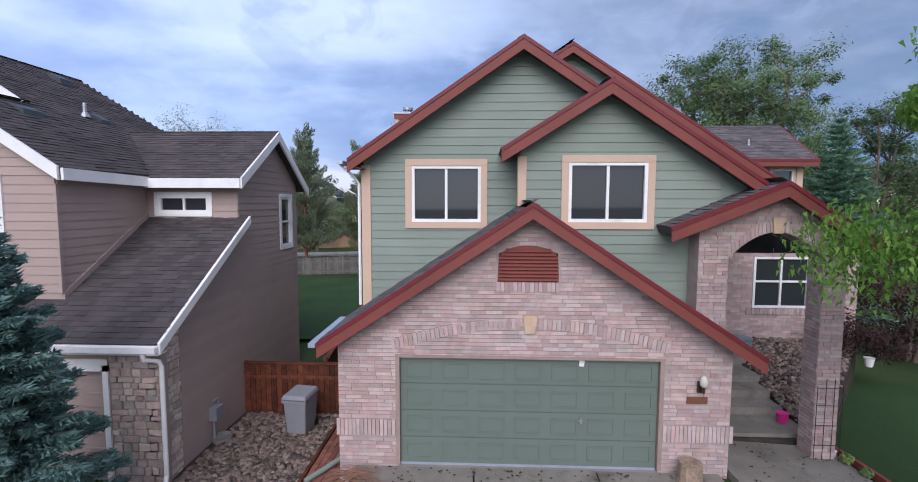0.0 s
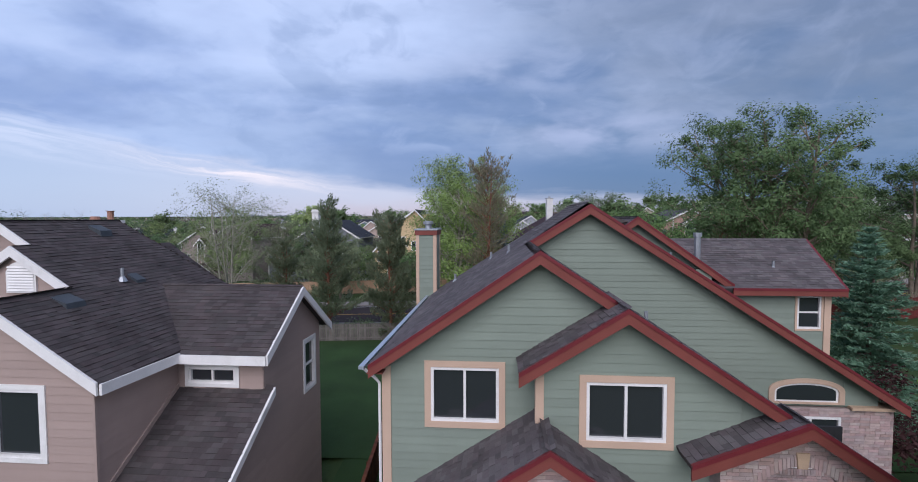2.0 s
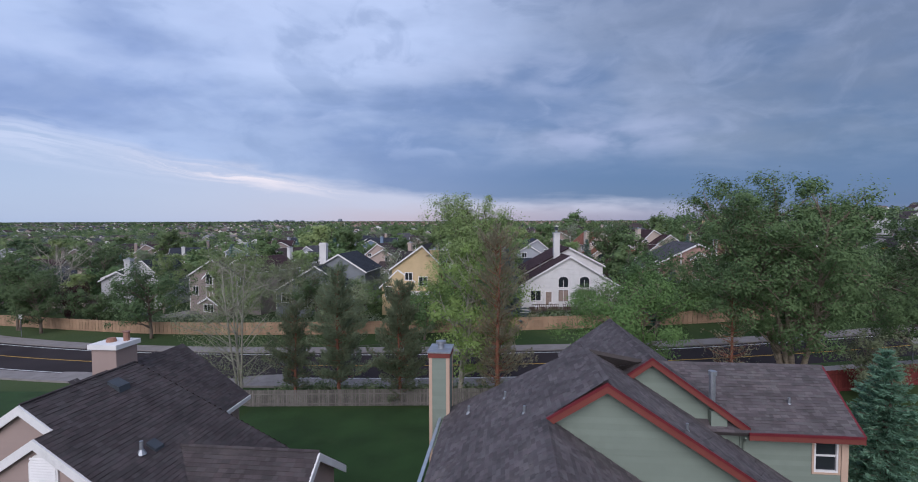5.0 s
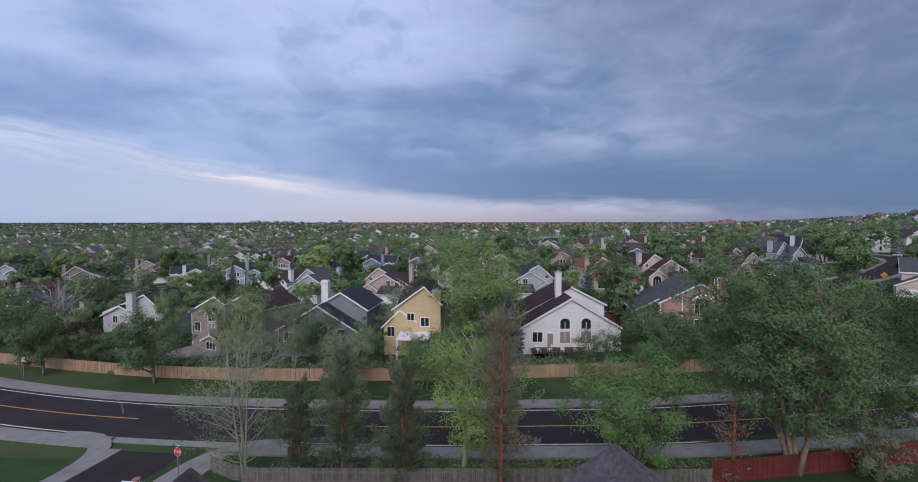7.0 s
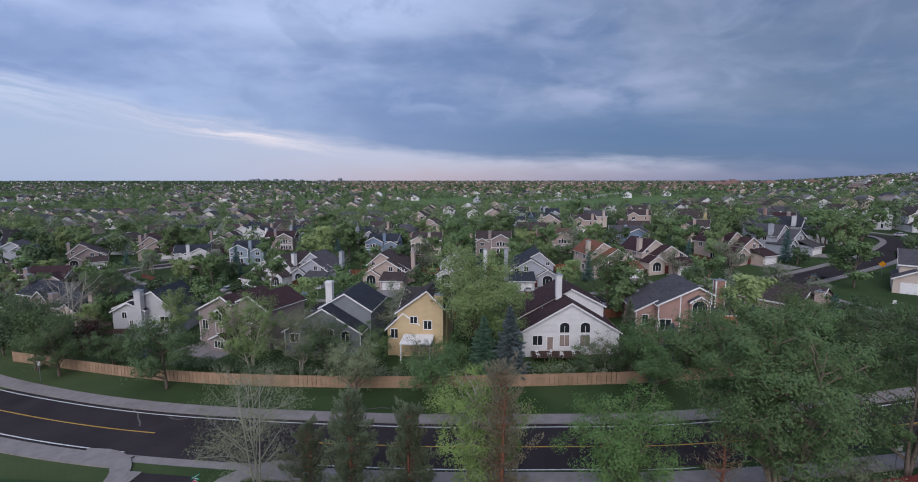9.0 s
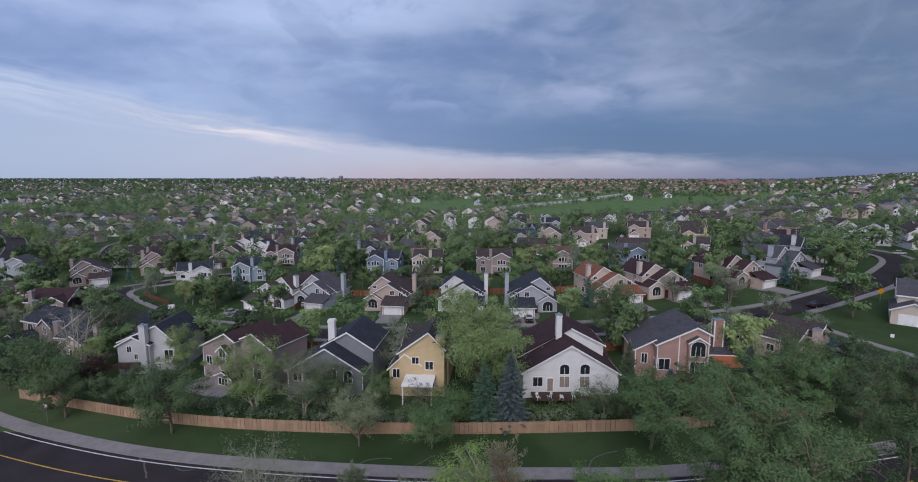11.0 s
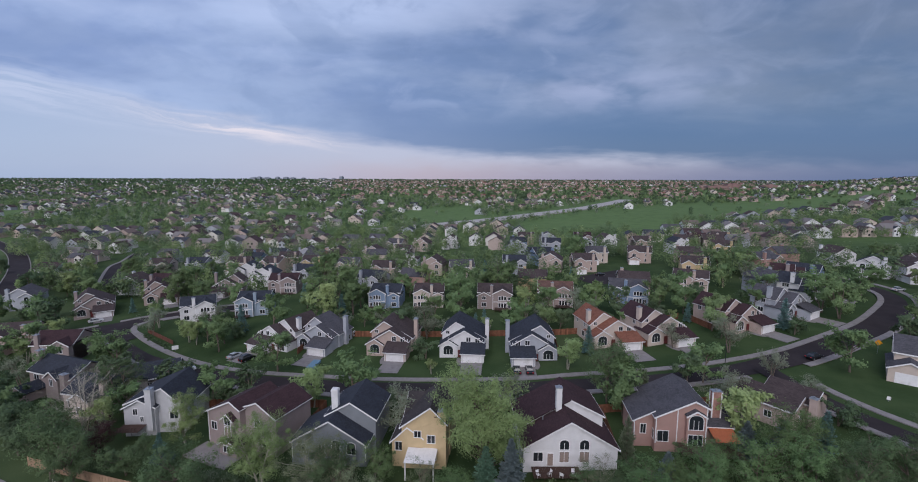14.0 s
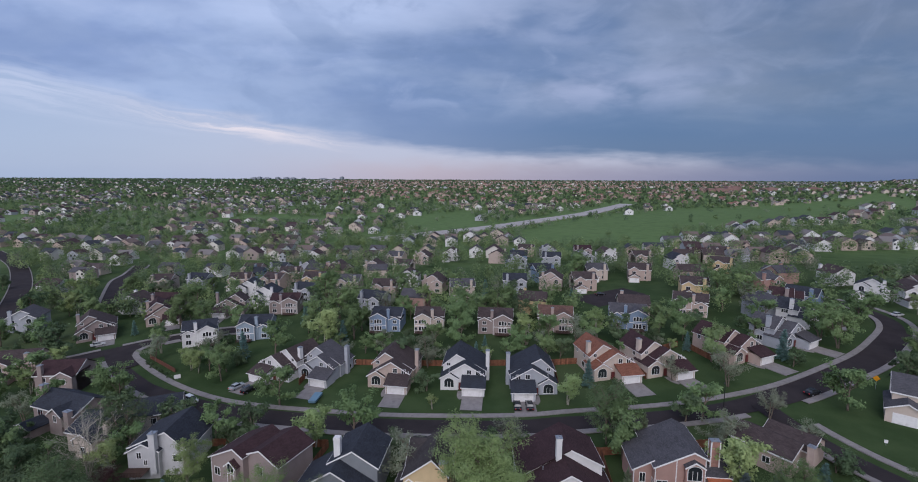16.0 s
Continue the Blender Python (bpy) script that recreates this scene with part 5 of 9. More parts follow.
rake(cr, (10.3, 5.03, 3.95), (1.68, 5.03, 9.55))
rake(left, (-0.05, 5.03, 8.47), (1.68, 5.03, 9.55))
ridge_cap(left, (1.68, 5.05, 9.56), (1.68, 8.8, 9.56))
ridge_cap(left, (1.68, 8.8, 9.56), (-3.75, 11.6, 5.97))
roof_plane(green, [(-3.75, 11.6, 5.96), (3.9, 15.9, 5.93), (4.1, 9.3, 9.0), (1.68, 8.8, 9.55)], DECK, SHING, 35)
gable_pair(green, 4.1, 9.2, 0.72, 1.5, 7.5, 8.95, 15.9, 36)
rb = roof_plane(green, [(5.2, 8.8, 6.63), (11.2, 8.8, 6.63), (11.55, 11.7, 8.27), (5.2, 11.7, 8.27)], DECK, SHING, 38)
roof_plane(green, [(11.45, 14.6, 6.55), (5.2, 14.6, 6.55), (5.2, 11.7, 8.27), (11.55, 11.7, 8.27)], DECK, SHING, 39)
rake(rb, (7.4, 8.78, 6.64), (11.2, 8.78, 6.64), h=0.2)
rake(rb, (11.23, 8.8, 6.63), (11.58, 11.7, 8.27))
ridge_cap(rb, (5.6, 11.7, 8.28), (11.55, 11.7, 8.28))
porch_l, porch_r = gable_pair(green, 4.69, 5.45, 0.55, 2.62, 6.58, 0.20, 1.1, 41, kl=0.41, kr=0.66)
part("soffit", Build().plate([(-3.8, 1.34, 5.76), (-3.8, 1.72, 5.76), (-3.45, 1.72, 5.76), (-3.45, 1.34, 5.76)], 0.02), RUST, green)

# walls: brick garage front with its door opening
GKN = [(-3.62, 2.52), (0.0, 4.90), (3.75, 2.43)]
vent_hole = (-0.58, 0.51, 3.6, 4.12)
door_hole = (-2.46, 2.46, -0.3, 2.13)
gw = facing("-y", 0.0)
front = part("wall", wall_panel(gw, GKN, -0.5, [door_hole, vent_hole], 0.25), MORTAR, green, "pink running-bond brick wall")
bricks(front, gw, GKN, -0.45, [(-2.5, 2.5, -1, 2.13), (-0.62, 0.56, 3.5, 4.3), (-3.63, -2.5, 0.57, 0.92), (2.5, 3.76, 0.57, 0.92)], BRICK, 5, length=0.30, singles=300, rest_mat=BRICK_I)
for u0, u1 in ((-3.66, -2.52), (2.52, 3.79)):
    u = u0
    while u < u1 - 0.03:
        part("brick", Build().box(u, u + 0.066, -0.035, 0.0, 0.58, 0.90), BRICK, front)
        u += 0.076
n = 62
for i in range(n):
    f = -1 + 2 * (i + 0.5) / n
    u = f * 2.58
    zc = 2.70 - 0.44 * f * f
    tilt = 0.36 * f * 0.1
    if abs(u) < 0.14:
        continue
    part("brick", Build().hexa([(u - 0.034, 0, zc), (u + 0.034, 0, zc), (u + 0.034 + tilt, 0, zc + 0.20), (u - 0.034 + tilt, 0, zc + 0.20)], [(u - 0.034, -0.03, zc), (u + 0.034, -0.03, zc), (u + 0.034 + tilt, -0.03, zc + 0.20), (u - 0.034 + tilt, -0.03, zc + 0.20)]), BRICK, front)
part("keystone", Build().hexa([(-0.08, 0, 2.62), (0.1, 0, 2.62), (0.14, 0, 2.96), (-0.12, 0, 2.96)], [(-0.08, -0.06, 2.62), (0.1, -0.06, 2.62), (0.14, -0.06, 2.96), (-0.12, -0.06, 2.96)]), STONE_T, front, "pale sandstone keystone")
for i in range(15):
    u = -0.62 + i * 0.078
    part("brick", Build().box(u, u + 0.068, -0.03, 0, 3.40, 3.58), BRICK, front)
vb = Build()
arc = [(-0.035 + 0.545 * math.cos(math.pi * i / 10), 4.02 + 0.24 * math.sin(math.pi * i / 10)) for i in range(11)]
for i in range(9):
    z = 3.615 + i * 0.066
    w = 0.54 if z < 4.02 else 0.54 * math.sqrt(max(0.04, 1 - ((z + 0.03 - 4.02) / 0.24) ** 2))
    vb.hexa([(-0.035 - w, -0.012, z + 0.045), (-0.035 + w, -0.012, z + 0.045), (-0.035 + w, -0.006, z + 0.06), (-0.035 - w, -0.006, z + 0.06)], [(-0.035 - w, -0.065, z), (-0.035 + w, -0.065, z), (-0.035 + w, -0.055, z + 0.012), (-0.035 - w, -0.055, z + 0.012)])
vent = part("gable_vent", vb, RUST, front, "rust-red louvred vent")
part("vent_back", Build().hexa([(u, 0.03, z) for u, z in [(-0.6, 3.58), (0.53, 3.58)] + arc], [(u, -0.02, z) for u, z in [(-0.6, 3.58), (0.53, 3.58)] + arc]), RUST, vent)

# garage door
dr = part("garage_door", Build().box(-2.44, 2.44, 0.09, 0.14, 0.0, 2.12), DOORGREEN, green, "green sectional garage door with pressed panels")
for i in range(4):
    part("door_section", Build().box(-2.43, 2.43, 0.072, 0.088, 0.012 + i * 0.53, 0.52 + i * 0.53), DOORGREEN, dr)
    for j in range(7):
        u = -2.43 + 4.86 * (j + 0.5) / 7
        z0 = 0.10 + i * 0.53
        pb = Build()
        for d0, d1, e0, e1 in ((-0.25, 0.25, 0.0, 0.028), (-0.25, 0.25, 0.285, 0.313), (-0.25, -0.225, 0.028, 0.285), (0.225, 0.25, 0.028, 0.285)):
            pb.box(u + d0, u + d1, 0.056, 0.073, z0 + e0, z0 + e1)
        part("panel_moulding", pb, DOORGREEN, dr)
part("door_handle", Build().box(0.99, 1.02, 0.03, 0.06, 0.86, 0.98).box(0.96, 1.05, 0.045, 0.072, 0.90, 0.93), METAL, dr, "small metal handle")
part("paper_tag", Build().hexa([(0.95, 0.055, 1.98), (1.04, 0.055, 1.97), (1.06, 0.055, 2.1), (0.96, 0.055, 2.1)], [(0.95, 0.05, 1.98), (1.04, 0.05, 1.97), (1.06, 0.05, 2.1), (0.96, 0.05, 2.1)]), WHITE, dr, "white paper tag hanging from the frame")
part("door_frame", Build().box(-2.52, -2.44, -0.015, 0.13, 0, 2.12).box(2.44, 2.52, -0.015, 0.13, 0, 2.12).box(-2.52, 2.52, -0.03, 0.13, 2.12, 2.17), material("taupe_door_frame", (0.30, 0.225, 0.20), 0.7), green, "taupe-painted door frame")
part("door_seal", Build().box(-2.44, 2.44, 0.06, 0.12, -0.03, 0.012), GUTTER, dr, "pale rubber seal under the door")

# upper front walls
AKN = [(-3.5, 6.00), (-0.05, 8.33), (1.7, 7.17)]
w1 = (-2.57 + 0.14, -0.77 - 0.14, 4.48 + 0.14, 5.99 - 0.14)
aw = facing("-y", 1.70)
wa = part("wall", wall_panel(aw, AKN, 0.0, [w1]), SAGE_FLAT, green)
siding(wa, aw, AKN, 2.4, [w1], SAGE)
slider(green, aw, -2.57, -0.77, 4.48, 5.99, PEACH, WHITE, 0.14)
w2 = (0.71 + 0.14, 2.56 - 0.14, 4.52 + 0.14, 6.0 - 0.14)
bw = facing("-y", 0.95)
wb = part("wall", wall_panel(bw, [(-0.12, 6.22), (1.57, 7.26), (3.85, 5.75)], 0.0, [w2]), SAGE_FLAT, green)
siding(wb, bw, [(-0.12, 6.22), (1.57, 7.26), (3.85, 5.75)], 2.55, [w2], SAGE)
slider(green, bw, 0.71, 2.56, 4.52, 6.0, PEACH, WHITE, 0.14)
gap = facing("-y", 0.97)
wg = part("wall", wall_panel(gap, [(3.86, 5.74), (4.62, 5.25)], 4.4, []), SAGE_FLAT, green)
siding(wg, gap, [(3.86, 5.74), (4.62, 5.25)], 4.45, [], SAGE)
part("wall", Build().box(-0.12, 0.06, 0.96, 1.9, 2.5, 6.1), SAGE_FLAT, green)
part("wall", Build().box(3.66, 3.85, 0.96, 5.5, 0.3, 5.6), SAGE_FLAT, green)
part("corner_board", Build().box(-3.54, -3.34, 1.655, 1.70, 2.72, 5.86), PEACH, green)
part("corner_board", Build().box(-3.54, -3.50, 1.70, 1.84, 2.72, 5.86), PEACH, green)
part("corner_board", Build().box(-0.17, 0.0, 0.90, 0.95, 4.98, 5.98).box(-0.17, -0.12, 0.95, 1.1, 4.98, 5.98), PEACH, green)
part("frieze_board", Build().box(-3.34, -3.30, 1.66, 1.7, 2.6, 2.7), SAGE_FLAT, green)
# body: left side, back, right side
part("wall", Build().box(-3.5, -3.3, 1.92, 11.3, -0.6, 5.85).box(-3.5, 6.0, 11.1, 11.3, -0.6, 5.6).box(3.9, 4.1, 11.3, 15.5, -0.6, 6.0).box(4.1, 10.95, 14.2, 14.4, -0.6, 6.4).box(10.75, 10.95, 9.5, 14.2, -0.6, 6.5), SAGE_FLAT, green)
# gable wall with the arched window over the entry wall
CKN = [(-0.3, 8.1), (1.68, 9.40), (9.75, 4.18)]
cw_ = facing("-y", 5.40)
w3 = (6.95, 8.68, 3.86, 4.35)
wc = part("wall", wall_panel(cw_, CKN, 3.78, [w3]), SAGE_FLAT, green)
siding(wc, cw_, CKN, 3.80, [(6.82, 8.82, 3.7, 4.5)], SAGE)
ab = Build()
pts_o = [(6.80, 3.84), (8.84, 3.84)] + [(7.82 + 1.02 * math.cos(math.pi * i / 12), 4.24 + 0.34 * math.sin(math.pi * i / 12)) for i in range(13)]
pts_i = [(6.95, 3.90), (8.69, 3.90)] + [(7.82 + 0.87 * math.cos(math.pi * i / 12), 4.20 + 0.25 * math.sin(math.pi * i / 12)) for i in range(13)]
for i in range(len(pts_o)):
    j = (i + 1) % len(pts_o)
    q = [pts_o[i], pts_o[j], pts_i[j], pts_i[i]]
    ab.hexa([cw_(u, z, -0.02) for u, z in q], [cw_(u, z, 0.06) for u, z in q])
awn = part("window", ab, PEACH, green, "arched window with a peach surround")
part("window_frame", Build().hexa([cw_(u, z, -0.03) for u, z in pts_i], [cw_(u, z, 0.02) for u, z in pts_i]), WHITE, awn)
sh = [(7.82 + (u - 7.82) * 0.92, 4.15 + (z - 4.15) * 0.80) for u, z in pts_i]
part("pane", Build().hexa([cw_(u, z, 0.0) for u, z in sh], [cw_(u, z, 0.03) for u, z in sh]), PANE, awn)
# entry wall of brick
EKN = [(3.86, 3.74), (10.12, 3.74)]
w4 = (7.12, 8.72, 1.99, 3.5)
ew = facing("-y", 5.32)
we = part("wall", wall_panel(ew, EKN, 0.2, [w4], 0.3), MORTAR, green)
bricks(we, ew, EKN, 0.4, [w4, (6.95, 8.9, 1.80, 1.97)], BRICK_I, 8)
u = 6.96
while u < 8.86:
    part("brick", Build().box(u, u + 0.066, 5.28, 5.32, 1.80, 1.97), BRICK, we)
    u += 0.076
part("coping", Build().box(8.95, 10.18, 5.2, 5.66, 3.745, 3.83), STONE_T, green, "pale stone coping")
slider(green, ew, 7.12, 8.72, 1.99, 3.5, WHITE, WHITE, 0.0, bars=(0.5,), rails=(0.52,))
part("wall", Build().box(9.9, 10.12, 5.62, 9.3, -0.3, 3.7), MORTAR, green)
# rear gable and wing
DKN = [(1.6, 7.2), (4.1, 9.06), (7.3, 6.75)]
dw = facing("-y", 9.30)
wd = part("wall", wall_panel(dw, DKN, 5.5, []), SAGE_FLAT, green)
siding(wd, dw, DKN, 5.6, [], SAGE)
rw = facing("-y", 9.25)
w5 = (9.83, 10.65, 5.14, 6.34)
RKN = [(7.3, 6.5), (10.95, 6.5)]
wr = part("wall", wall_panel(rw, RKN, 3.0, [w5]), SAGE_FLAT, green)
siding(wr, rw, RKN, 3.1, [w5], SAGE)
slider(green, rw, 9.76, 10.72, 5.06, 6.40, PEACH, WHITE, 0.07, bars=(), rails=(0.5,))
part("corner_board", Build().box(10.74, 10.97, 9.19, 9.25, 3.0, 6.42), PEACH, green)
rfl = Build()
rfl.tube([(7.35, 8.9, 6.4), (7.4, 9.12, 6.2), (7.4, 9.15, 5.4)], 0.04, 6)
part("downspout", rfl, SAGE_FLAT, green)
# brick porch arch on two pillars
pw_ = facing("-y", 0.50)
PKN = [(3.27, 4.66), (4.69, 5.28), (6.06, 4.40)]
steps_ = 30
ah = []
for i in range(steps_):
    f0 = -1 + 2 * i / steps_
    zc = 4.50 - 0.52 * ((f0 + 1 / steps_) ** 2)
    ah.append((3.83 + 1.80 * i / steps_, 3.83 + 1.80 * (i + 1) / steps_, -1.0, zc))
ring = [(4.73 + 0.90 * math.cos(math.pi * i / 24), 0) for i in range(25)]
ring = [(u, 4.50 - 0.52 * ((u - 4.73) / 0.90) ** 2) for u, _ in ring]
shape = [(3.27, -0.3), (3.83, -0.3)] + ring[::-1] + [(5.63, -0.3), (6.06, -0.3), (6.06, 4.40), (4.69, 5.28), (3.27, 4.66)]
pa = part("wall", Build().hexa([pw_(u, z, -0.42) for u, z in shape], [pw_(u, z, 0) for u, z in shape]), MORTAR, green, "brick porch arch on square pillars")
bricks(pa, pw_, PKN, -0.2, [(u0, u1, -1, zc + 0.2) for u0, u1, _, zc in ah], BRICK_I, 9, length=0.24)
for i in range(26):
    f = -1 + 2 * (i + 0.5) / 26
    u, zc = 4.73 + f * 0.92, 4.51 - 0.52 * f * f
    q = [(u - 0.031, zc), (u + 0.031, zc), (u + 0.031 + f * 0.02, zc + 0.21), (u - 0.031 + f * 0.02, zc + 0.21)]
    part("brick", Build().hexa([pw_(a, z, 0) for a, z in q], [pw_(a, z, 0.015) for a, z in q]), BRICK, pa)
part("keystone", Build().hexa([pw_(u, z, 0) for u, z in ((4.64, 4.48), (4.81, 4.48), (4.84, 4.78), (4.61, 4.78))], [pw_(u, z, 0.05) for u, z in ((4.64, 4.48), (4.81, 4.48), (4.84, 4.78), (4.61, 4.78))]), STONE_T, pa, "sandstone keystone")
for at, side, u0, u1 in ((3.83, "+x", 0.5, 0.92), (5.63, "-x", 0.5, 0.92), (6.06, "+x", 0.5, 0.92)):
    fm = facing(side, at)
    bricks(pa, fm, [(u0, 4.0), (u1, 4.0)], -0.2, [], BRICK_I, 10 + int(at * 10), length=0.24)

# added dark board: the shade of the recess under the porch roof, as colour
part("porch_header", Build().box(3.86, 6.2, 1.62, 1.68, 4.0, 4.8), DIM, green)
part("porch_ceiling", Build().box(3.86, 6.3, 1.7, 5.28, 3.98, 4.05), RUST, green)

# chimney, vents and gutters
ch = part("chimney", Build().box(-4.36, -3.55, 10.8, 12.0, -0.8, 8.55), SAGE_FLAT, green, "sage-green boxed chimney with peach corner boards")
siding(ch, facing("-y", 10.8), [(-4.27, 8.50), (-3.64, 8.50)], 0.0, [], SAGE)
siding(ch, facing("+x", -3.55), [(10.9, 8.50), (11.9, 8.50)], 5.5, [], SAGE)
for x in (-4.38, -3.66):
    part("corner_board", Build().box(x, x + 0.13, 10.765, 10.80, 0, 8.50), PEACH, ch)
part("corner_board", Build().box(-3.55, -3.515, 10.8, 10.93, 5, 8.50).box(-3.55, -3.515, 11.87, 12.0, 5, 8.50), PEACH, ch)
part("chimney_trim", Build().box(-4.42, -3.49, 10.74, 12.06, 8.47, 8.67), RUST, ch)
part("chimney_cap", Build().box(-4.45, -3.46, 10.71, 12.09, 8.67, 8.73), METAL, ch, "flat galvanised cap")
fl = Build()
fl.tube([(-3.95, 11.4, 8.73), (-3.95, 11.4, 8.91)], 0.14, 12).tube([(-3.95, 11.4, 8.91), (-3.95, 11.4, 8.93), (-3.95, 11.4, 9.03), (-3.95, 11.4, 9.05)], [0.2, 0.22, 0.22, 0.1], 12)
part("flue", fl, METAL, ch)
for x, y, h, r in ((6.45, 9.55, 1.2, 0.11),):
    part("vent_pipe", Build().tube([(x, y, 7.2), (x, y, 8.45)], r, 10).tube([(x, y, 8.45), (x, y, 8.6)], r * 1.35, 10), METAL, green, "galvanised vent pipe")
part("vent_box", Build().box(6.2, 6.75, 9.0, 9.4, 6.3, 7.3), SAGE_FLAT, green)
for x, y, z in ((9.4, 10.0, 7.3), (4.2, 5.9, 7.9), (-1.2, 8.6, 7.7), (2.6, 2.9, 6.7), (-2.6, 9.4, 6.8), (-0.6, 6.3, 8.1)):
    part("plumbing_vent", Build().tube([(x, y, z - 0.25), (x, y, z + 0.22)], 0.045, 8).tube([(x, y, z - 0.1), (x, y, z + 0.02)], [0.12, 0.05], 8), METAL, green)
gb = Build().box(-3.98, -3.86, 1.33, 11.5, 5.86, 5.93).box(-4.07, -3.94, -0.35, 1.7, 2.38, 2.46)
part("gutter", gb, GUTTER, green, "pale metal eaves gutter")
part("downspout", Build().tube([(-3.95, 1.5, 5.86), (-3.7, 1.62, 5.6), (-3.60, 1.68, 5.45), (-3.60, 1.68, 2.75)], 0.035, 6), WHITE, green)
# lamp and number plate beside the garage door
lamp = part("wall_lamp", Build().box(3.11, 3.23, -0.05, 0.0, 1.55, 1.75).tube([(3.17, -0.05, 1.62), (3.17, -0.16, 1.60), (3.17, -0.16, 1.70)], 0.025, 8), material("dark_bronze", (0.08, 0.06, 0.045), 0.4, 0.6), green, "bronze wall lantern with a glass globe")
part("lamp_globe", Build().tube([(3.17, -0.16, 1.70), (3.17, -0.16, 1.74), (3.17, -0.16, 1.82), (3.17, -0.16, 1.88), (3.17, -0.16, 1.92)], [0.04, 0.07, 0.075, 0.055, 0.015], 12), material("frosted_glass", (0.55, 0.52, 0.46), 0.2, vary=0.03), lamp, smooth=True)
part("number_plate", Build().box(2.94, 3.31, -0.035, 0.0, 1.33, 1.46), material("brown_plaque", (0.16, 0.07, 0.045), 0.5), green, "small brown plaque, plain bar")
# ---- the tan house next door ----
TANS = material("tan_siding", (0.375, 0.285, 0.262), 0.7, vary=0.05, scale=1.2, grain=60, bump=0.12, depth=0.004, stain=(0.31, 0.24, 0.225), stain_scale=0.3, random_by="object", spread=0.04, placed=True)
TAN_FLAT = material("tan_paint", (0.37, 0.28, 0.258), 0.7, vary=0.05, scale=1.2, grain=60)
SHING2 = material("brown_shingle", (0.068, 0.057, 0.060), 0.95, vary=0.25, scale=1.2, grain=55, bump=0.5, depth=0.006, random_by="island", spread=0.2, hue=0.02, stain=(0.10, 0.082, 0.082), stain_scale=0.5)
VENEER = material("stone_veneer", (0.52, 0.415, 0.365), 0.9, vary=0.25, scale=4, grain=35, bump=0.7, depth=0.012, random_by="object", spread=0.28, hue=0.05)
tan = thing("house", "tan two-storey house with white trim and stone garage corner", "house")


def white_edge(parent, a, b, h=0.26):
    a, b = Vector(a), Vector(b)
    part("fascia", Build().beam(a, b, 0.06, h), WHITE, parent)


# roofs
low = roof_plane(tan, [(-17, -0.38, 2.40), (-6.87, -0.38, 2.40), (-6.87, 3.24, 4.66), (-17, 3.24, 4.66)], DECK, SHING2, 61)
white_edge(low, (-6.86, -0.38, 2.42), (-6.86, 3.24, 4.68), 0.2)
white_edge(low, (-17, -0.39, 2.38), (-6.87, -0.39, 2.38), 0.18)
K = 0.65
pz = lambda x: 5.71 + K * (-9.25 - x)
main = roof_plane(tan, [(x, y, pz(x)) for x, y in ((-9.25, 0.42), (-9.25, 8.1), (-14.5, 7.1), (-14.5, 3.03), (-13.5, 3.03), (-13.5, 2.49), (-11.85, 2.49), (-11.85, 0.42))], DECK, SHING2, 62)
roof_plane(tan, [(-14.4, 2.49, 5.55), (-14.4, 0.42, 5.55), (-11.85, 0.42, 7.40), (-11.85, 2.49, 7.40)], DECK, SHING2, 63)
roof_plane(tan, [(-15.6, 3.03, 7.10), (-15.6, 2.49, 7.10), (-13.5, 2.49, 8.47), (-13.5, 3.03, 8.47)], DECK, SHING2, 64)
roof_plane(tan, [(-19.0, 7.1, 5.6), (-19.0, 3.03, 5.6), (-14.5, 3.03, 9.12), (-14.5, 7.1, 9.12)], DECK, SHING2, 69)
roof_plane(tan, [(-9.25, 8.1, 5.71), (-19, 9.6, 5.55), (-14.5, 7.1, 9.12)], DECK, SHING2, 65)
roof_plane(tan, [(-13.9, 8.5, 5.45), (-14.05, 13.8, 5.45), (-17.6, 13.8, 8.0), (-17.6, 7.5, 8.0)], DECK, SHING2, 68)
white_edge(main, (-13.88, 8.5, 5.46), (-14.03, 13.8, 5.46), 0.2)
for xr, xl, xe, y, ze in ((-11.85, -14.4, -9.29, 0.40, 5.56), (-13.5, -15.6, -11.85, 2.47, 7.10), (-14.5, -15.9, -13.5, 3.01, 8.15)):
    white_edge(main, (xe, y, pz(xe)), (xr, y, pz(xr) + 0.01), 0.27)
    white_edge(main, (xl, y, pz(xr) - K * (xr - xl)), (xr, y, pz(xr) + 0.01), 0.27)
white_edge(main, (-9.23, 0.42, 5.71), (-9.23, 2.9, 5.66), 0.24)
for y, kn in ((2.62, [(-15.4, 7.0), (-13.5, 8.35), (-11.9, 7.22)]), (3.16, [(-15.7, 8.1), (-14.5, 8.95), (-13.55, 8.36)])):
    ob = part("wall", wall_panel(facing("-y", y), kn, 5.6, []), TAN_FLAT, tan)
    siding(ob, facing("-y", y), kn, 6.0, [], TANS)
wing = roof_plane(tan, [(-9.45, 2.84, 5.64), (-6.87, 2.84, 5.64), (-6.87, 5.15, 7.09), (-11.5, 5.15, 7.09)], DECK, SHING2, 66)
roof_plane(tan, [(-6.87, 7.46, 5.53), (-11.6, 7.46, 5.53), (-11.6, 5.15, 7.09), (-6.87, 5.15, 7.09)], DECK, SHING2, 67)
white_edge(wing, (-9.3, 2.82, 5.63), (-6.87, 2.82, 5.63), 0.24)
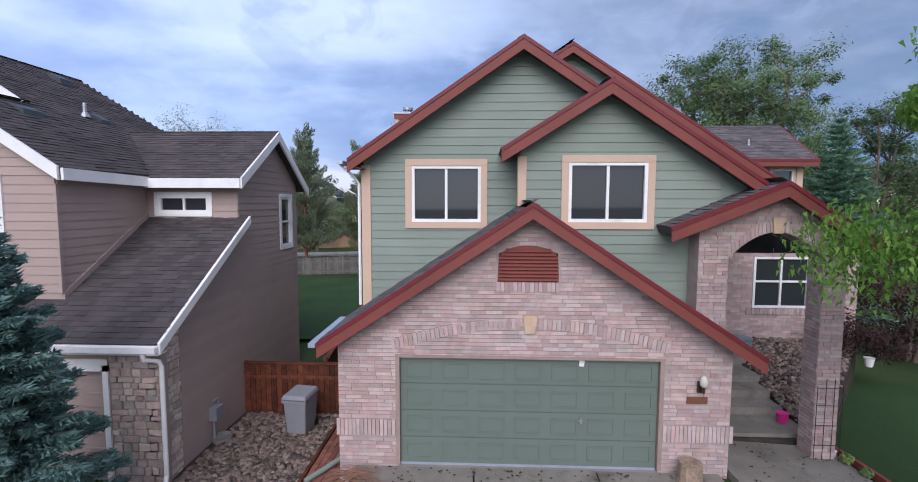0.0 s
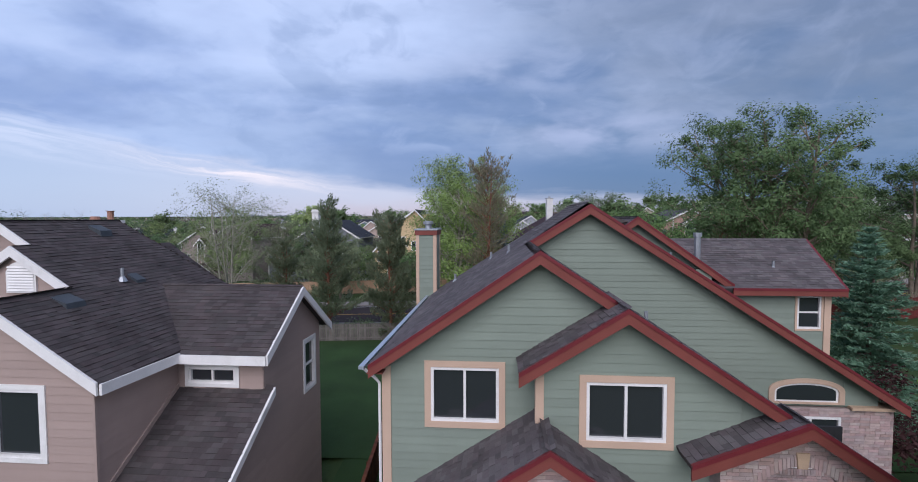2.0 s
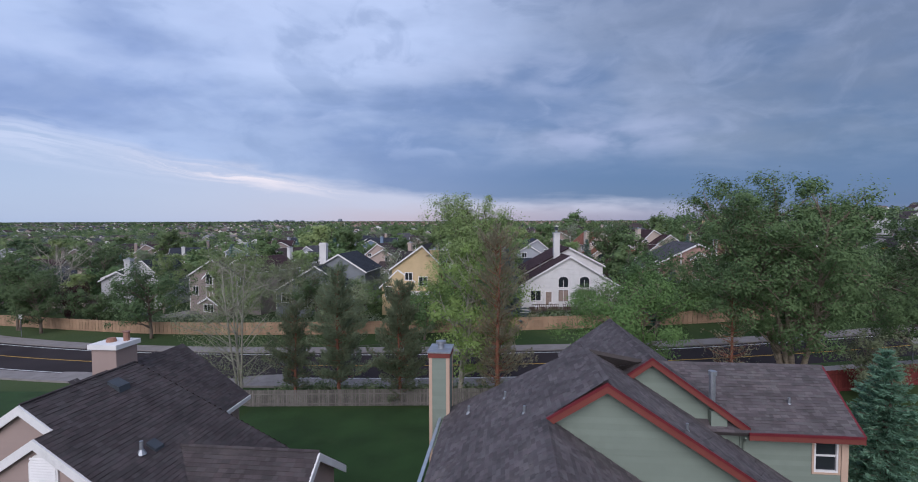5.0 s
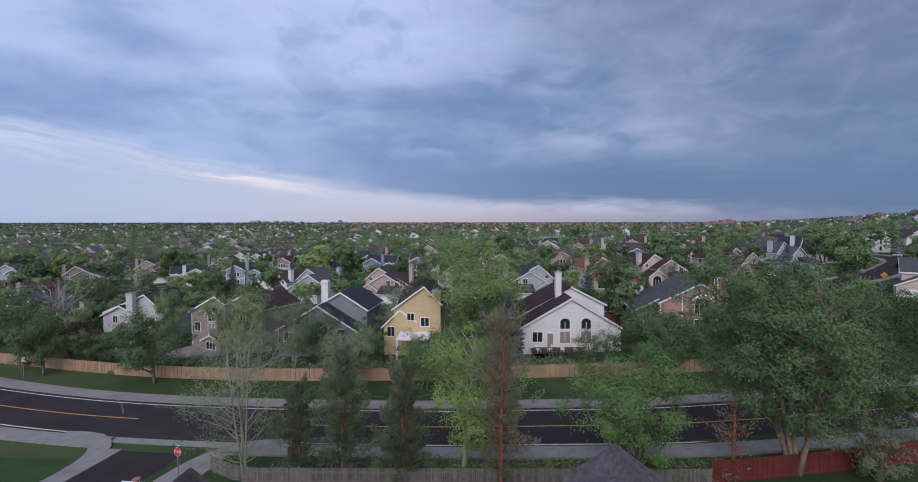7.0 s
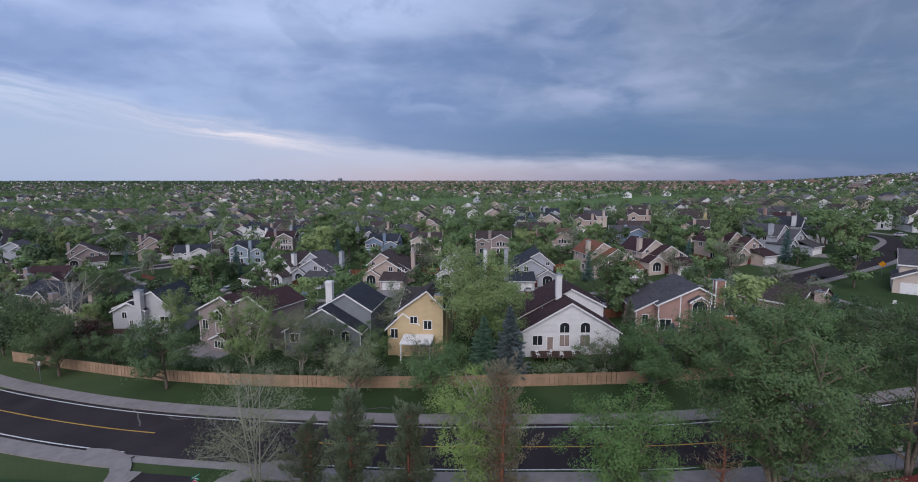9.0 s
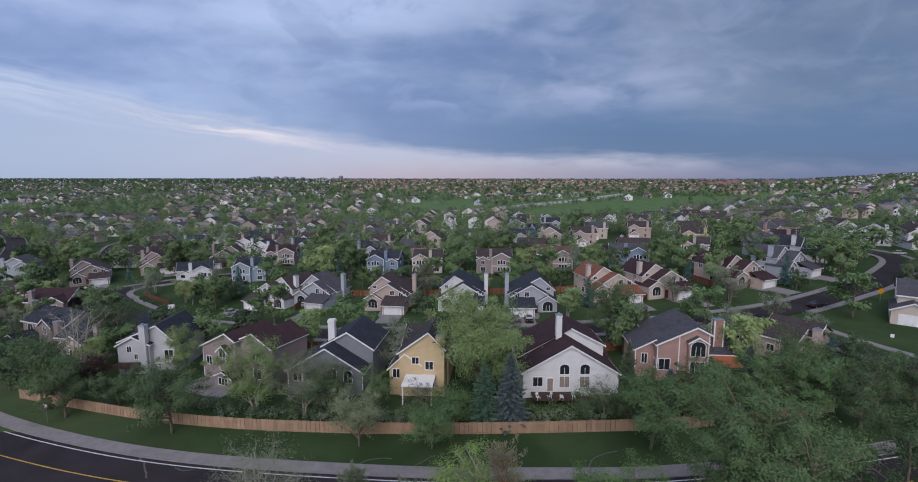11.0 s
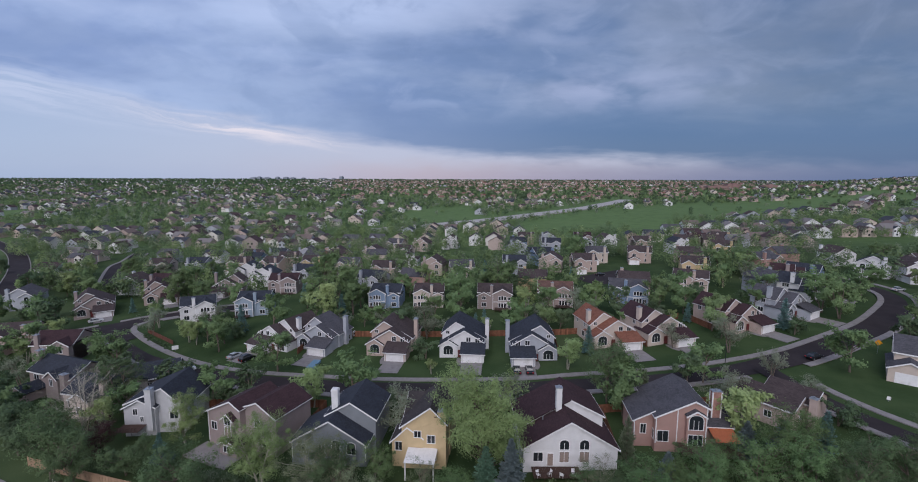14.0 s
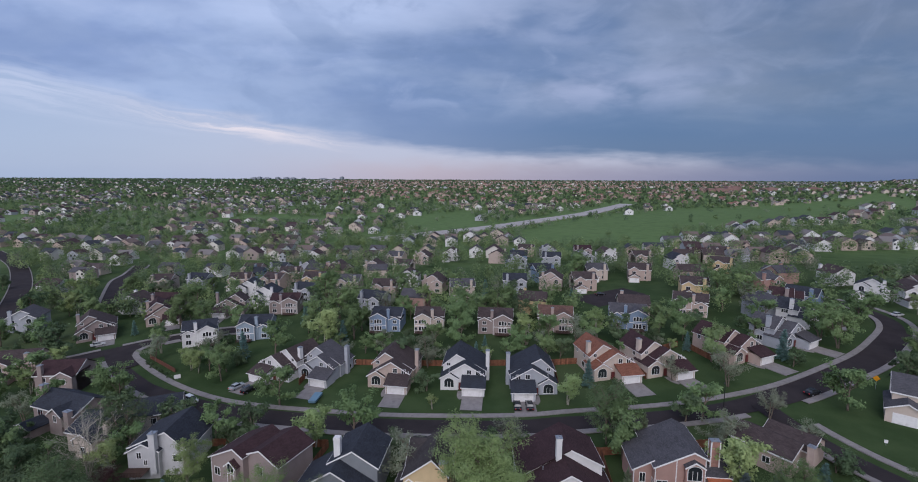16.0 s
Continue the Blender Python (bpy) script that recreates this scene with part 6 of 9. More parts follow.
white_edge(wing, (-6.86, 2.84, 5.64), (-6.86, 5.15, 7.10))
white_edge(wing, (-6.86, 7.46, 5.50), (-6.86, 5.15, 7.10))
for i in range(24):
    x = -6.9 - i * 0.2
    part("ridge_shingle", Build().face([(x, 5.15, 7.115), (x - 0.22, 5.15, 7.105), (x - 0.22, 5.28, 7.02), (x, 5.28, 7.03)]).face([(x, 5.15, 7.115), (x, 5.02, 7.03), (x - 0.22, 5.02, 7.02), (x - 0.22, 5.15, 7.105)]), SHING2, wing)
# arched louvre
vt = part("gable_vent", Build().hexa([(u, 2.60, z) for u, z in ((-13.75, 7.25), (-12.9, 7.25), (-12.9, 7.8), (-13.05, 8.0), (-13.3, 8.1), (-13.6, 8.0), (-13.75, 7.8))], [(u, 2.55, z) for u, z in ((-13.75, 7.25), (-12.9, 7.25), (-12.9, 7.8), (-13.05, 8.0), (-13.3, 8.1), (-13.6, 8.0), (-13.75, 7.8))]), WHITE, tan, "white arched louvre vent")
for i in range(9):
    part("louvre", Build().hexa([(-13.7, 2.55, 7.33 + i * 0.075), (-12.95, 2.55, 7.33 + i * 0.075), (-12.95, 2.55, 7.35 + i * 0.075), (-13.7, 2.55, 7.35 + i * 0.075)], [(-13.7, 2.52, 7.30 + i * 0.075), (-12.95, 2.52, 7.30 + i * 0.075), (-12.95, 2.53, 7.32 + i * 0.075), (-13.7, 2.53, 7.32 + i * 0.075)]), WHITE, vt)
# walls
lfm = facing("-y", 0.60)
FK = [(-14.2, 5.45), (-11.85, 7.18), (-9.55, 5.57)]
wl = (-13.1, -10.66, 3.86, 5.59)
wf = part("wall", wall_panel(lfm, FK, 2.6, [(-13.0, -10.76, 3.96, 5.49)]), TAN_FLAT, tan)
siding(wf, lfm, FK, 3.16, [(-13.0, -10.76, 3.96, 5.49)], TANS)
slider(tan, lfm, wl[0], wl[1], wl[2], wl[3], WHITE, WHITE, 0.11)
sfm = facing("+x", -9.55)
ws = part("wall", wall_panel(sfm, [(0.62, 5.5), (3.2, 5.5)], 2.6, []), TAN_FLAT, tan)
siding(ws, sfm, [(0.62, 5.48), (3.2, 5.48)], 3.16, [], TANS)
part("corner_board", Build().box(-9.56, -9.50, 0.55, 0.62, 3.16, 5.4), TAN_FLAT, tan)
part("flashing", Build().hexa([(-9.54, 0.6, 3.16), (-9.50, 0.6, 3.16), (-9.50, 3.2, 4.78), (-9.54, 3.2, 4.78)], [(-9.54, 0.6, 3.02), (-9.50, 0.6, 3.02), (-9.50, 3.2, 4.64), (-9.54, 3.2, 4.64)]), TAN_FLAT, tan)
mfm = facing("-y", 3.20)
wm_h = (-9.2, -7.92, 4.79, 5.18)
wm = part("wall", wall_panel(mfm, [(-9.55, 5.46), (-7.15, 5.46)], 4.3, [wm_h]), TAN_FLAT, tan)
siding(wm, mfm, [(-9.5, 5.44), (-7.15, 5.44)], 4.62, [wm_h], TANS)
slider(tan, mfm, -9.32, -7.80, 4.67, 5.30, WHITE, WHITE, 0.10)
rfm = facing("+x", -7.15)
RK = [(-0.10, 2.35), (3.2, 4.50), (3.22, 5.55), (5.15, 6.95), (7.05, 5.62)]
sw_h = (5.78, 6.55, 3.68, 5.18)
wright = part("wall", wall_panel(rfm, RK, -1.2, [sw_h]), TAN_FLAT, tan)
siding(wright, rfm, [(0.62, 2.8), (3.2, 4.48)], -0.9, [], TANS)
siding(wright, rfm, [(3.2, 5.54), (5.15, 6.93), (7.05, 5.60)], -0.9, [sw_h], TANS)
slider(tan, rfm, 5.68, 6.65, 3.56, 5.30, WHITE, WHITE, 0.10, bars=(), rails=(0.5,))
part("wall", Build().box(-20, -14.4, 13.2, 13.4, -1.2, 5.5).box(-14.6, -7.3, 7.0, 7.2, -1.2, 5.6).box(-14.6, -14.4, 7.2, 13.2, -1.2, 5.5), TAN_FLAT, tan)
# garage wall, door and stone corner
gfm = facing("-y", -0.10)
gk = [(-17, 2.30), (-7.05, 2.30)]
gwl = part("wall", wall_panel(gfm, gk, -0.9, [(-13.0, -8.16, -1, 1.78)]), TAN_FLAT, tan)
gd = part("garage_door", Build().box(-12.98, -8.18, 0.02, 0.07, -0.5, 1.77), TAN_FLAT, tan, "tan sectional garage door")
for i in range(4):
    for j in range(8):
        u = -12.98 + 4.8 * (j + 0.5) / 8
        z0 = -0.42 + i * 0.56
        part("panel_moulding", Build().box(u - 0.24, u + 0.24, 0.0, 0.02, z0, z0 + 0.03).box(u - 0.24, u + 0.24, 0.0, 0.02, z0 + 0.3, z0 + 0.33), TAN_FLAT, gd)
part("door_frame", Build().box(-8.18, -8.07, -0.14, 0.05, -0.5, 1.9).box(-13.1, -8.07, -0.14, 0.05, 1.78, 2.02), WHITE, tan, "white door frame")
rnd = random.Random(77)


def stones(parent, fmap, u0, u1, z0, z1):
    """Irregular veneer stones in uneven courses."""
    z = z0
    while z < z1 - 0.05:
        h = min(rnd.uniform(0.09, 0.19), z1 - z)
        u = u0
        while u < u1 - 0.04:
            w = min(rnd.uniform(0.12, 0.34), u1 - u)
            j = lambda: rnd.uniform(-0.022, 0.022)
            q = [(u + 0.012 + j() * 0.3, z + 0.012 + j()), (u + w - 0.012 + j() * 0.3, z + 0.012 + j()), (u + w - 0.014 + j() * 0.3, z + h - 0.01 + j()), (u + 0.014 + j() * 0.3, z + h - 0.01 + j())]
            mu, mz = sum(a for a, _ in q) / 4, sum(c for _, c in q) / 4
            d = rnd.uniform(0.02, 0.045)
            part("stone", Build().hexa([fmap(a, c, 0.0) for a, c in q], [fmap(mu + (a - mu) * 0.94, mz + (c - mz) * 0.92, d) for a, c in q]), VENEER, parent)
            u += w
        z += h


stones(gwl, gfm, -8.04, -7.05, -0.7, 2.22)
stones(wright, rfm, -0.10, 0.60, -0.7, 2.5)
part("soffit", Build().box(-17, -6.9, -0.36, -0.1, 2.18, 2.22), WHITE, tan)
part("gutter", Build().box(-17, -6.86, -0.50, -0.40, 2.26, 2.37), WHITE, tan, "white eaves gutter")
part("downspout", Build().tube([(-7.12, -0.46, 2.26), (-7.12, -0.42, 2.12), (-7.0, -0.2, 2.02), (-6.98, -0.16, 1.9), (-6.98, -0.16, -0.25), (-6.93, -0.28, -0.42)], 0.045, 8), WHITE, tan, "white downpipe at the garage corner")
# chimney and roof vents
chm = part("chimney", Build().box(-18.25, -17.15, 9.2, 10.3, 5.0, 8.93), TAN_FLAT, tan)
part("chimney_cap", Build().box(-18.35, -17.05, 9.1, 10.4, 8.93, 9.13), WHITE, chm, "white chimney crown")
part("flue", Build().tube([(-17.8, 9.7, 9.13), (-17.8, 9.7, 9.29)], [0.2, 0.16], 10).tube([(-17.32, 9.95, 9.13), (-17.32, 9.95, 9.49), (-17.32, 9.95, 9.53)], [0.12, 0.12, 0.17], 10), material("clay_flue", (0.30, 0.16, 0.12), 0.8), chm)
for x, y, z, s in ((-11.47, 2.0, 7.2, 0.26), (-11.77, 4.58, 7.42, 0.17), (-13.9, 5.69, 8.86, 0.22)):
    part("roof_vent", Build().hexa([(x - s, y - s, z - 0.02), (x + s, y - s, z - 0.25), (x + s, y + s, z - 0.25), (x - s, y + s, z - 0.02)], [(x - s, y - s, z + 0.12), (x + s * 0.8, y - s, z - 0.06), (x + s * 0.8, y + s, z - 0.06), (x - s, y + s, z + 0.12)]), material("slate_blue_vent", (0.06, 0.07, 0.085), 0.6), tan)
part("plumbing_vent", Build().tube([(-11.82, 4.09, 7.2), (-11.82, 4.09, 7.75)], 0.05, 8).tube([(-11.82, 4.09, 7.36), (-11.82, 4.09, 7.5)], [0.14, 0.06], 8), METAL, tan)
# ---- trees and shrubs ----
BARK = material("grey_bark", (0.17, 0.135, 0.11), 0.95, vary=0.3, scale=4, grain=30, bump=0.8, depth=0.03)
GREY_BARK = material("lichen_bark", (0.30, 0.285, 0.24), 0.9, vary=0.3, scale=4, grain=30, bump=0.5, depth=0.02)
BARK_TAN = material("tan_bark", (0.25, 0.20, 0.15), 0.95, vary=0.3, scale=4, grain=30, bump=0.6, depth=0.02)
PALE_BARK = material("pale_bark", (0.36, 0.33, 0.28), 0.9, vary=0.3, scale=4, grain=30, bump=0.5, depth=0.02)
RED_BARK = material("red_pine_bark", (0.24, 0.105, 0.07), 0.95, vary=0.3, scale=5, grain=30, bump=0.8, depth=0.03)
LEAF = {
    "green": leaf_mat("green_leaf", (0.122, 0.192, 0.080), (0.165, 0.240, 0.104)),
    "light": leaf_mat("light_leaf", (0.215, 0.282, 0.116), (0.270, 0.342, 0.145)),
    "dark": leaf_mat("dark_leaf", (0.096, 0.144, 0.070), (0.130, 0.184, 0.090)),
    "olive": leaf_mat("olive_leaf", (0.180, 0.218, 0.125), (0.240, 0.275, 0.165)),
    "pine": leaf_mat("pine_needle", (0.180, 0.222, 0.136), (0.245, 0.285, 0.182), glow=0.4),
    "rust": leaf_mat("rust_needle", (0.280, 0.265, 0.175), (0.350, 0.325, 0.220), glow=0.45),
    "spruce": leaf_mat("blue_spruce_needle", (0.115, 0.212, 0.190), (0.205, 0.320, 0.296), glow=0.35),
    "deep": leaf_mat("deep_spruce_needle", (0.132, 0.245, 0.168), (0.210, 0.340, 0.245), glow=0.3),
    "purple": leaf_mat("purple_leaf", (0.050, 0.026, 0.030), (0.085, 0.042, 0.045)),
    "yellow": leaf_mat("young_poplar_leaf", (0.225, 0.300, 0.095), (0.280, 0.355, 0.120)),
    "lime": leaf_mat("ash_leaf", (0.118, 0.184, 0.064), (0.160, 0.232, 0.084)),
    "town_green": leaf_mat("garden_leaf", (0.160, 0.232, 0.104), (0.212, 0.290, 0.134)),
    "town_dark": leaf_mat("garden_dark_leaf", (0.100, 0.148, 0.080), (0.136, 0.188, 0.102)),
    "town_light": leaf_mat("garden_light_leaf", (0.245, 0.318, 0.135), (0.305, 0.380, 0.170)),
    "town_grey": leaf_mat("garden_grey_leaf", (0.205, 0.230, 0.166), (0.252, 0.278, 0.198)),
    "cotton": leaf_mat("cottonwood_leaf", (0.112, 0.178, 0.076), (0.155, 0.228, 0.104)),
    "silver": leaf_mat("silver_spruce_needle", (0.135, 0.178, 0.178), (0.225, 0.280, 0.285), glow=0.3),
    "bright": leaf_mat("bright_leaf", (0.065, 0.160, 0.028), (0.215, 0.360, 0.075), glow=0.45),
}


def leaf_cloud(name, centres, sizes, mat, rng, slim=0.55, lean=None, out=None):
    """Many small pointed leaves, one mesh. lean: directions along which they point."""
    n = len(centres)
    c = np.asarray(centres, float)
    if lean is None:
        # blades face outward and up, as they do in a crown
        up = rng.normal(size=(n, 3)) * 0.42 + np.array([0, 0, 0.35])
        if out is not None:
            up += out * 1.15
        a = np.cross(up, rng.normal(size=(n, 3)))
        a /= np.linalg.norm(a, axis=1)[:, None] + 1e-9
        b = np.cross(up, a)
    else:
        a = np.asarray(lean, float) + rng.normal(size=(n, 3)) * 0.35
        a /= np.linalg.norm(a, axis=1)[:, None]
        b = np.cross(a, rng.normal(size=(n, 3)) * 0.7 + np.array([0, 0, 1.0]))
    b /= np.linalg.norm(b, axis=1)[:, None] + 1e-9
    s = np.asarray(sizes, float)[:, None]
    v = np.stack([c - a * s * 0.4 + b * s * 0.5 * slim, c + a * s * 0.6, c - a * s * 0.4 - b * s * 0.5 * slim], 1).reshape(-1, 3)
    me = bpy.data.meshes.new(name)
    me.vertices.add(3 * n)
    me.loops.add(3 * n)
    me.polygons.add(n)
    me.vertices.foreach_set("co", v.ravel().astype(np.float32))
    me.loops.foreach_set("vertex_index", np.arange(3 * n, dtype=np.int32))
    me.polygons.foreach_set("loop_start", np.arange(0, 3 * n, 3, dtype=np.int32))
    me.update()
    me.materials.append(mat)
    return me


def limb(b, rnd, a, d, length, r0, r1, bend=0.25, n=5, sides=6):
    """A bent, tapered limb; returns the points along it."""
    p, q = Vector(a), Vector(d).normalized()
    pts = [p.copy()]
    for i in range(n):
        q = (q + Vector((rnd.uniform(-1, 1), rnd.uniform(-1, 1), rnd.uniform(-0.4, 0.8))) * bend).normalized()
        p = p + q * (length / n)
        pts.append(p.copy())
    b.tube(pts, [r0 + (r1 - r0) * i / n for i in range(n + 1)], sides, sides > 5)
    return pts


FINE = 1.9   # leaves per leaf counted below, each smaller in turn


def broadleaf(seed, height, radius, leaf="green", leaves=2500, size=0.22, bark=None, base=0.3, stems=1, gaps=0.5, label="", limbs=11, name="tree", spread=1.0, twigs=2, slim=0.6, hang=0.0, thick=1.0, lobes=0):
    """Trunk, limbs and twigs; leaves in clumps round the twig ends, with gaps and an uneven outline."""
    rnd, rng = random.Random(seed), np.random.default_rng(seed)
    top = thing(name, label, "tree", None, "trees")
    tb, lb = Build(), Build()
    tips = []
    for s in range(stems):
        off = Vector((rnd.uniform(-1, 1), rnd.uniform(-1, 1), 0)) * (0.12 * radius if stems > 1 else 0)
        lean = Vector((off.x * 0.26, off.y * 0.26, 1)) if stems > 1 else Vector((rnd.uniform(-0.06, 0.06), rnd.uniform(-0.06, 0.06), 1))
        r = (height * 0.022 / math.sqrt(stems) + 0.03) * thick
        trunk = limb(tb, rnd, off * 0.3 + Vector((0, 0, -0.4)), lean, height * 0.86, r, r * 0.25, 0.07, 8, 8)
        k = max(3, limbs // stems)
        for i in range(k):
            f = base + (0.95 - base) * (i + rnd.random()) / k
            j = min(7, int(f * 8))
            p = trunk[j].lerp(trunk[j + 1], f * 8 - j)
            ang = rnd.uniform(0, 2 * math.pi)
            reach = radius * spread * (0.35 + 0.75 * math.sin(math.pi * min(1, (f - base) / (1 - base) * 0.75 + 0.22))) * rnd.uniform(0.75, 1.1)
            d = Vector((math.cos(ang), math.sin(ang), rnd.uniform(0.35, 1.0)))
            pts = limb(lb, rnd, p, d, reach, r * 0.42, r * 0.09, 0.22, 5, 5)
            for q in range(2, 6):
                for _ in range(twigs):
                    dd = Vector((rnd.uniform(-1, 1), rnd.uniform(-1, 1), rnd.uniform(-0.2, 1.0)))
                    tw = limb(lb, rnd, pts[q], dd, reach * rnd.uniform(0.2, 0.4), r * 0.10, r * 0.03, 0.3, 2, 3)
                    tips += tw[1:]
            tips.append(pts[-1])
        tips.append(trunk[-1])
    part("trunk", tb, bark or BARK, top, smooth=True)
    tagged(part("limb", lb, bark or BARK, top), "", "", "", "stuff")
    leaves, size = int(leaves * FINE), size * 0.68
    t = np.array([tuple(p) for p in tips])
    # leaves sit in rounded clumps about some of the twig ends
    lobes = lobes or max(26, min(len(t), int(radius * radius * 5.5)))
    pick = [int(rng.integers(len(t)))]
    far = np.linalg.norm(t - t[pick[0]], axis=1)
    while len(pick) < min(lobes, len(t)):
        pick.append(int(np.argmax(far * (0.35 + 0.65 * rng.random(len(t))))))
        far = np.minimum(far, np.linalg.norm(t - t[pick[-1]], axis=1))
    t = t[pick]
    w = 0.35 + rng.random(len(t)) ** gaps
    idx = rng.choice(len(t), leaves, p=w / w.sum())
    cl = (0.13 * radius + 0.38) * (0.5 + 0.9 * rng.random(len(t)))[idx][:, None]
    d = rng.normal(size=(leaves, 3))
    d /= np.linalg.norm(d, axis=1)[:, None]
    c = t[idx] + d * cl * (rng.random(leaves) ** 0.45 * rng.uniform(0.7, 1.25, leaves))[:, None] * np.array([1, 1, 0.8])
    turned = c - np.array([0, 0, height * (0.35 + 0.5 * base)])
    turned /= np.linalg.norm(turned, axis=1)[:, None] + 1e-6
    turned = turned * 0.6 + d * 0.5
    part("crown", leaf_cloud("crown", c, rng.uniform(0.6, 1.3, leaves) * size, LEAF[leaf], rng, slim, np.tile((0.0, 0.0, -hang), (leaves, 1)) if hang else None, turned), None, top)
    return top


def conifer(seed, height, radius, leaf="spruce", dense=1.0, base=0.06, bark=None, size=0.20, droop=-0.15, label="", whorls=None, jag=0.25, name="conifer", shape=0.85):
    """A pole trunk with whorls of boughs; needles along each bough."""
    rnd, rng = random.Random(seed), np.random.default_rng(seed)
    top = thing(name, label, "tree", None, "trees")
    tb, lb = Build(), Build()
    r = height * 0.014 + 0.03
    trunk = limb(tb, rnd, (0, 0, -0.4), (0, 0, 1), height + 0.3, r, 0.012, 0.02, 10, 8)
    part("trunk", tb, bark or BARK, top, smooth=True)
    cs, ss, dirs = [], [], []
    whorls = whorls or int(height * 4.2)
    for i in range(whorls):
        f = base + (0.985 - base) * (i + rnd.random() * 0.7) / whorls
        z = f * height
        reach = radius * (1 - f) ** shape * rnd.uniform(1 - jag, 1 + jag * 0.6) + 0.06
        n = rnd.randint(5, 8)
        a0 = rnd.uniform(0, 6.28)
        for k in range(n):
            ang = a0 + 6.283 * k / n + rnd.uniform(-0.25, 0.25)
            loose = leaf in ("pine", "rust")
            d = Vector((math.cos(ang), math.sin(ang), droop + 0.5 * f + rnd.uniform(-0.1, 0.1) * (3 if loose else 1)))
            ln = reach * (rnd.uniform(0.45, 1.15) if loose else rnd.uniform(0.75, 1.1))
            p0 = Vector((0, 0, z + (rnd.uniform(-0.6, 0.6) if loose else 0)))
            p1 = p0 + d * ln
            lb.tube([p0, p0.lerp(p1, 0.5) + Vector((0, 0, -0.03 * ln)), p1 + Vector((0, 0, 0.08 * ln))], [0.02 + 0.008 * ln, 0.014, 0.004], 3)
            m = max(4, int(ln * 30 * dense * 1.8))
            for q in range(m):
                g = rnd.uniform(0.12, 1.05) if leaf in ("spruce", "deep", "silver") else rnd.uniform(0.35, 1.05)
                side = Vector((-d.y, d.x, 0)) * rnd.uniform(-1, 1) * (0.10 + 0.28 * ln * (1.05 - g))
                cs.append(tuple(p0.lerp(p1, g) + side * (1.5 if loose else 1) + Vector((0, 0, rnd.uniform(-0.22, 0.34) if loose else rnd.uniform(-0.08, 0.05)))))
                ss.append(size * 0.76 * rnd.uniform(0.6, 1.3))
                v = d * 0.8 + side.normalized() * 0.6 if side.length > 0.01 else d
                dirs.append((v.x, v.y, v.z + (0.6 if loose else 0.15)))
    tagged(part("limb", lb, bark or BARK, top), "", "", "", "stuff")
    part("crown", leaf_cloud("crown", cs, ss, LEAF[leaf], rng, 0.34, dirs), None, top)
    return top


def planted(t, x, y, rot=0.0, s=1.0, z=None):
    t.matrix_basis = pose(x, y, float(ground_z(x, y)) if z is None else z, 0, 0, rot) @ Matrix.Scale(s, 4)
    return t


# trees along the back fence and the main road
planted(broadleaf(1, 14.2, 4.8, "olive", 7000, 0.18, GREY_BARK, 0.14, 4, 0.3, "half-bare aspen with pale stems and sparse young leaves", 36, twigs=4, thick=0.6, lobes=400), -23.0, 28.1)
planted(conifer(2, 8.2, 2.5, "pine", 1.7, 0.20, shape=0.5, size=0.32, droop=0.25, label="slim dark pine by the back fence", jag=0.6, whorls=15, bark=RED_BARK), -18.6, 28.5)
planted(conifer(3, 10.9, 3.1, "pine", 1.6, 0.18, shape=0.42, size=0.34, droop=0.3, label="tall dark pine by the back fence", jag=0.6, whorls=21, bark=RED_BARK), -14.7, 28.2)
planted(conifer(4, 9.6, 3.1, "pine", 1.7, 0.12, shape=0.42, size=0.34, droop=0.25, label="bushy dark pine by the back fence", jag=0.55, whorls=19, bark=RED_BARK), -9.6, 28.3)
planted(broadleaf(5, 13.4, 4.6, "yellow", 10500, 0.26, PALE_BARK, 0.20, 2, 0.5, "light-green poplar in young leaf", 24), -5.0, 29.6)
planted(conifer(6, 13.9, 3.3, "rust", 0.6, 0.12, shape=0.42, size=0.34, droop=0.35, label="tall thin pine with browning needles and red bark", jag=0.55, whorls=27, bark=RED_BARK), -1.8, 27.5)
planted(broadleaf(7, 9.8, 5.2, "lime", 14000, 0.26, None, 0.06, 3, 0.5, "round green ash tree beside the road", 30), 9.6, 31.4)
planted(conifer(8, 10.3, 2.9, "rust", 0.10, 0.10, size=0.36, droop=0.1, label="nearly dead pine with bare red branches", jag=0.6, whorls=24, bark=RED_BARK), 17.4, 31.7)
planted(broadleaf(9, 18.6, 5.7, "cotton", 33000, 0.30, BARK_TAN, 0.20, 5, 0.4, "large many-stemmed cottonwood in full leaf", 85, thick=1.15, lobes=290), 21.9, 31.0)
planted(broadleaf(10, 14.5, 5.6, "cotton", 17000, 0.29, None, 0.12, 3, 0.5, "green cottonwood behind the red fence", 24), 34.8, 35.0)
planted(broadleaf(11, 4.6, 3.0, "olive", 3500, 0.24, None, 0.05, 3, 0.4, "scrubby shrub by the red fence", 18, "shrub"), 27.5, 30.2)
planted(broadleaf(12, 18.6, 7.6, "light", 24000, 0.38, None, 0.08, 4, 0.5, "very large pale-green willow between two houses", 46), -4.6, 63.0)
planted(broadleaf(13, 9.2, 5.4, "dark", 6500, 0.38, None, 0.2, 1, 0.5, "round street tree on the verge", 18), -50.6, 52.2)
planted(broadleaf(14, 10.6, 6.2, "dark", 7000, 0.42, None, 0.2, 2, 0.5, "dark round street tree on the verge", 20), -77.5, 57.5)
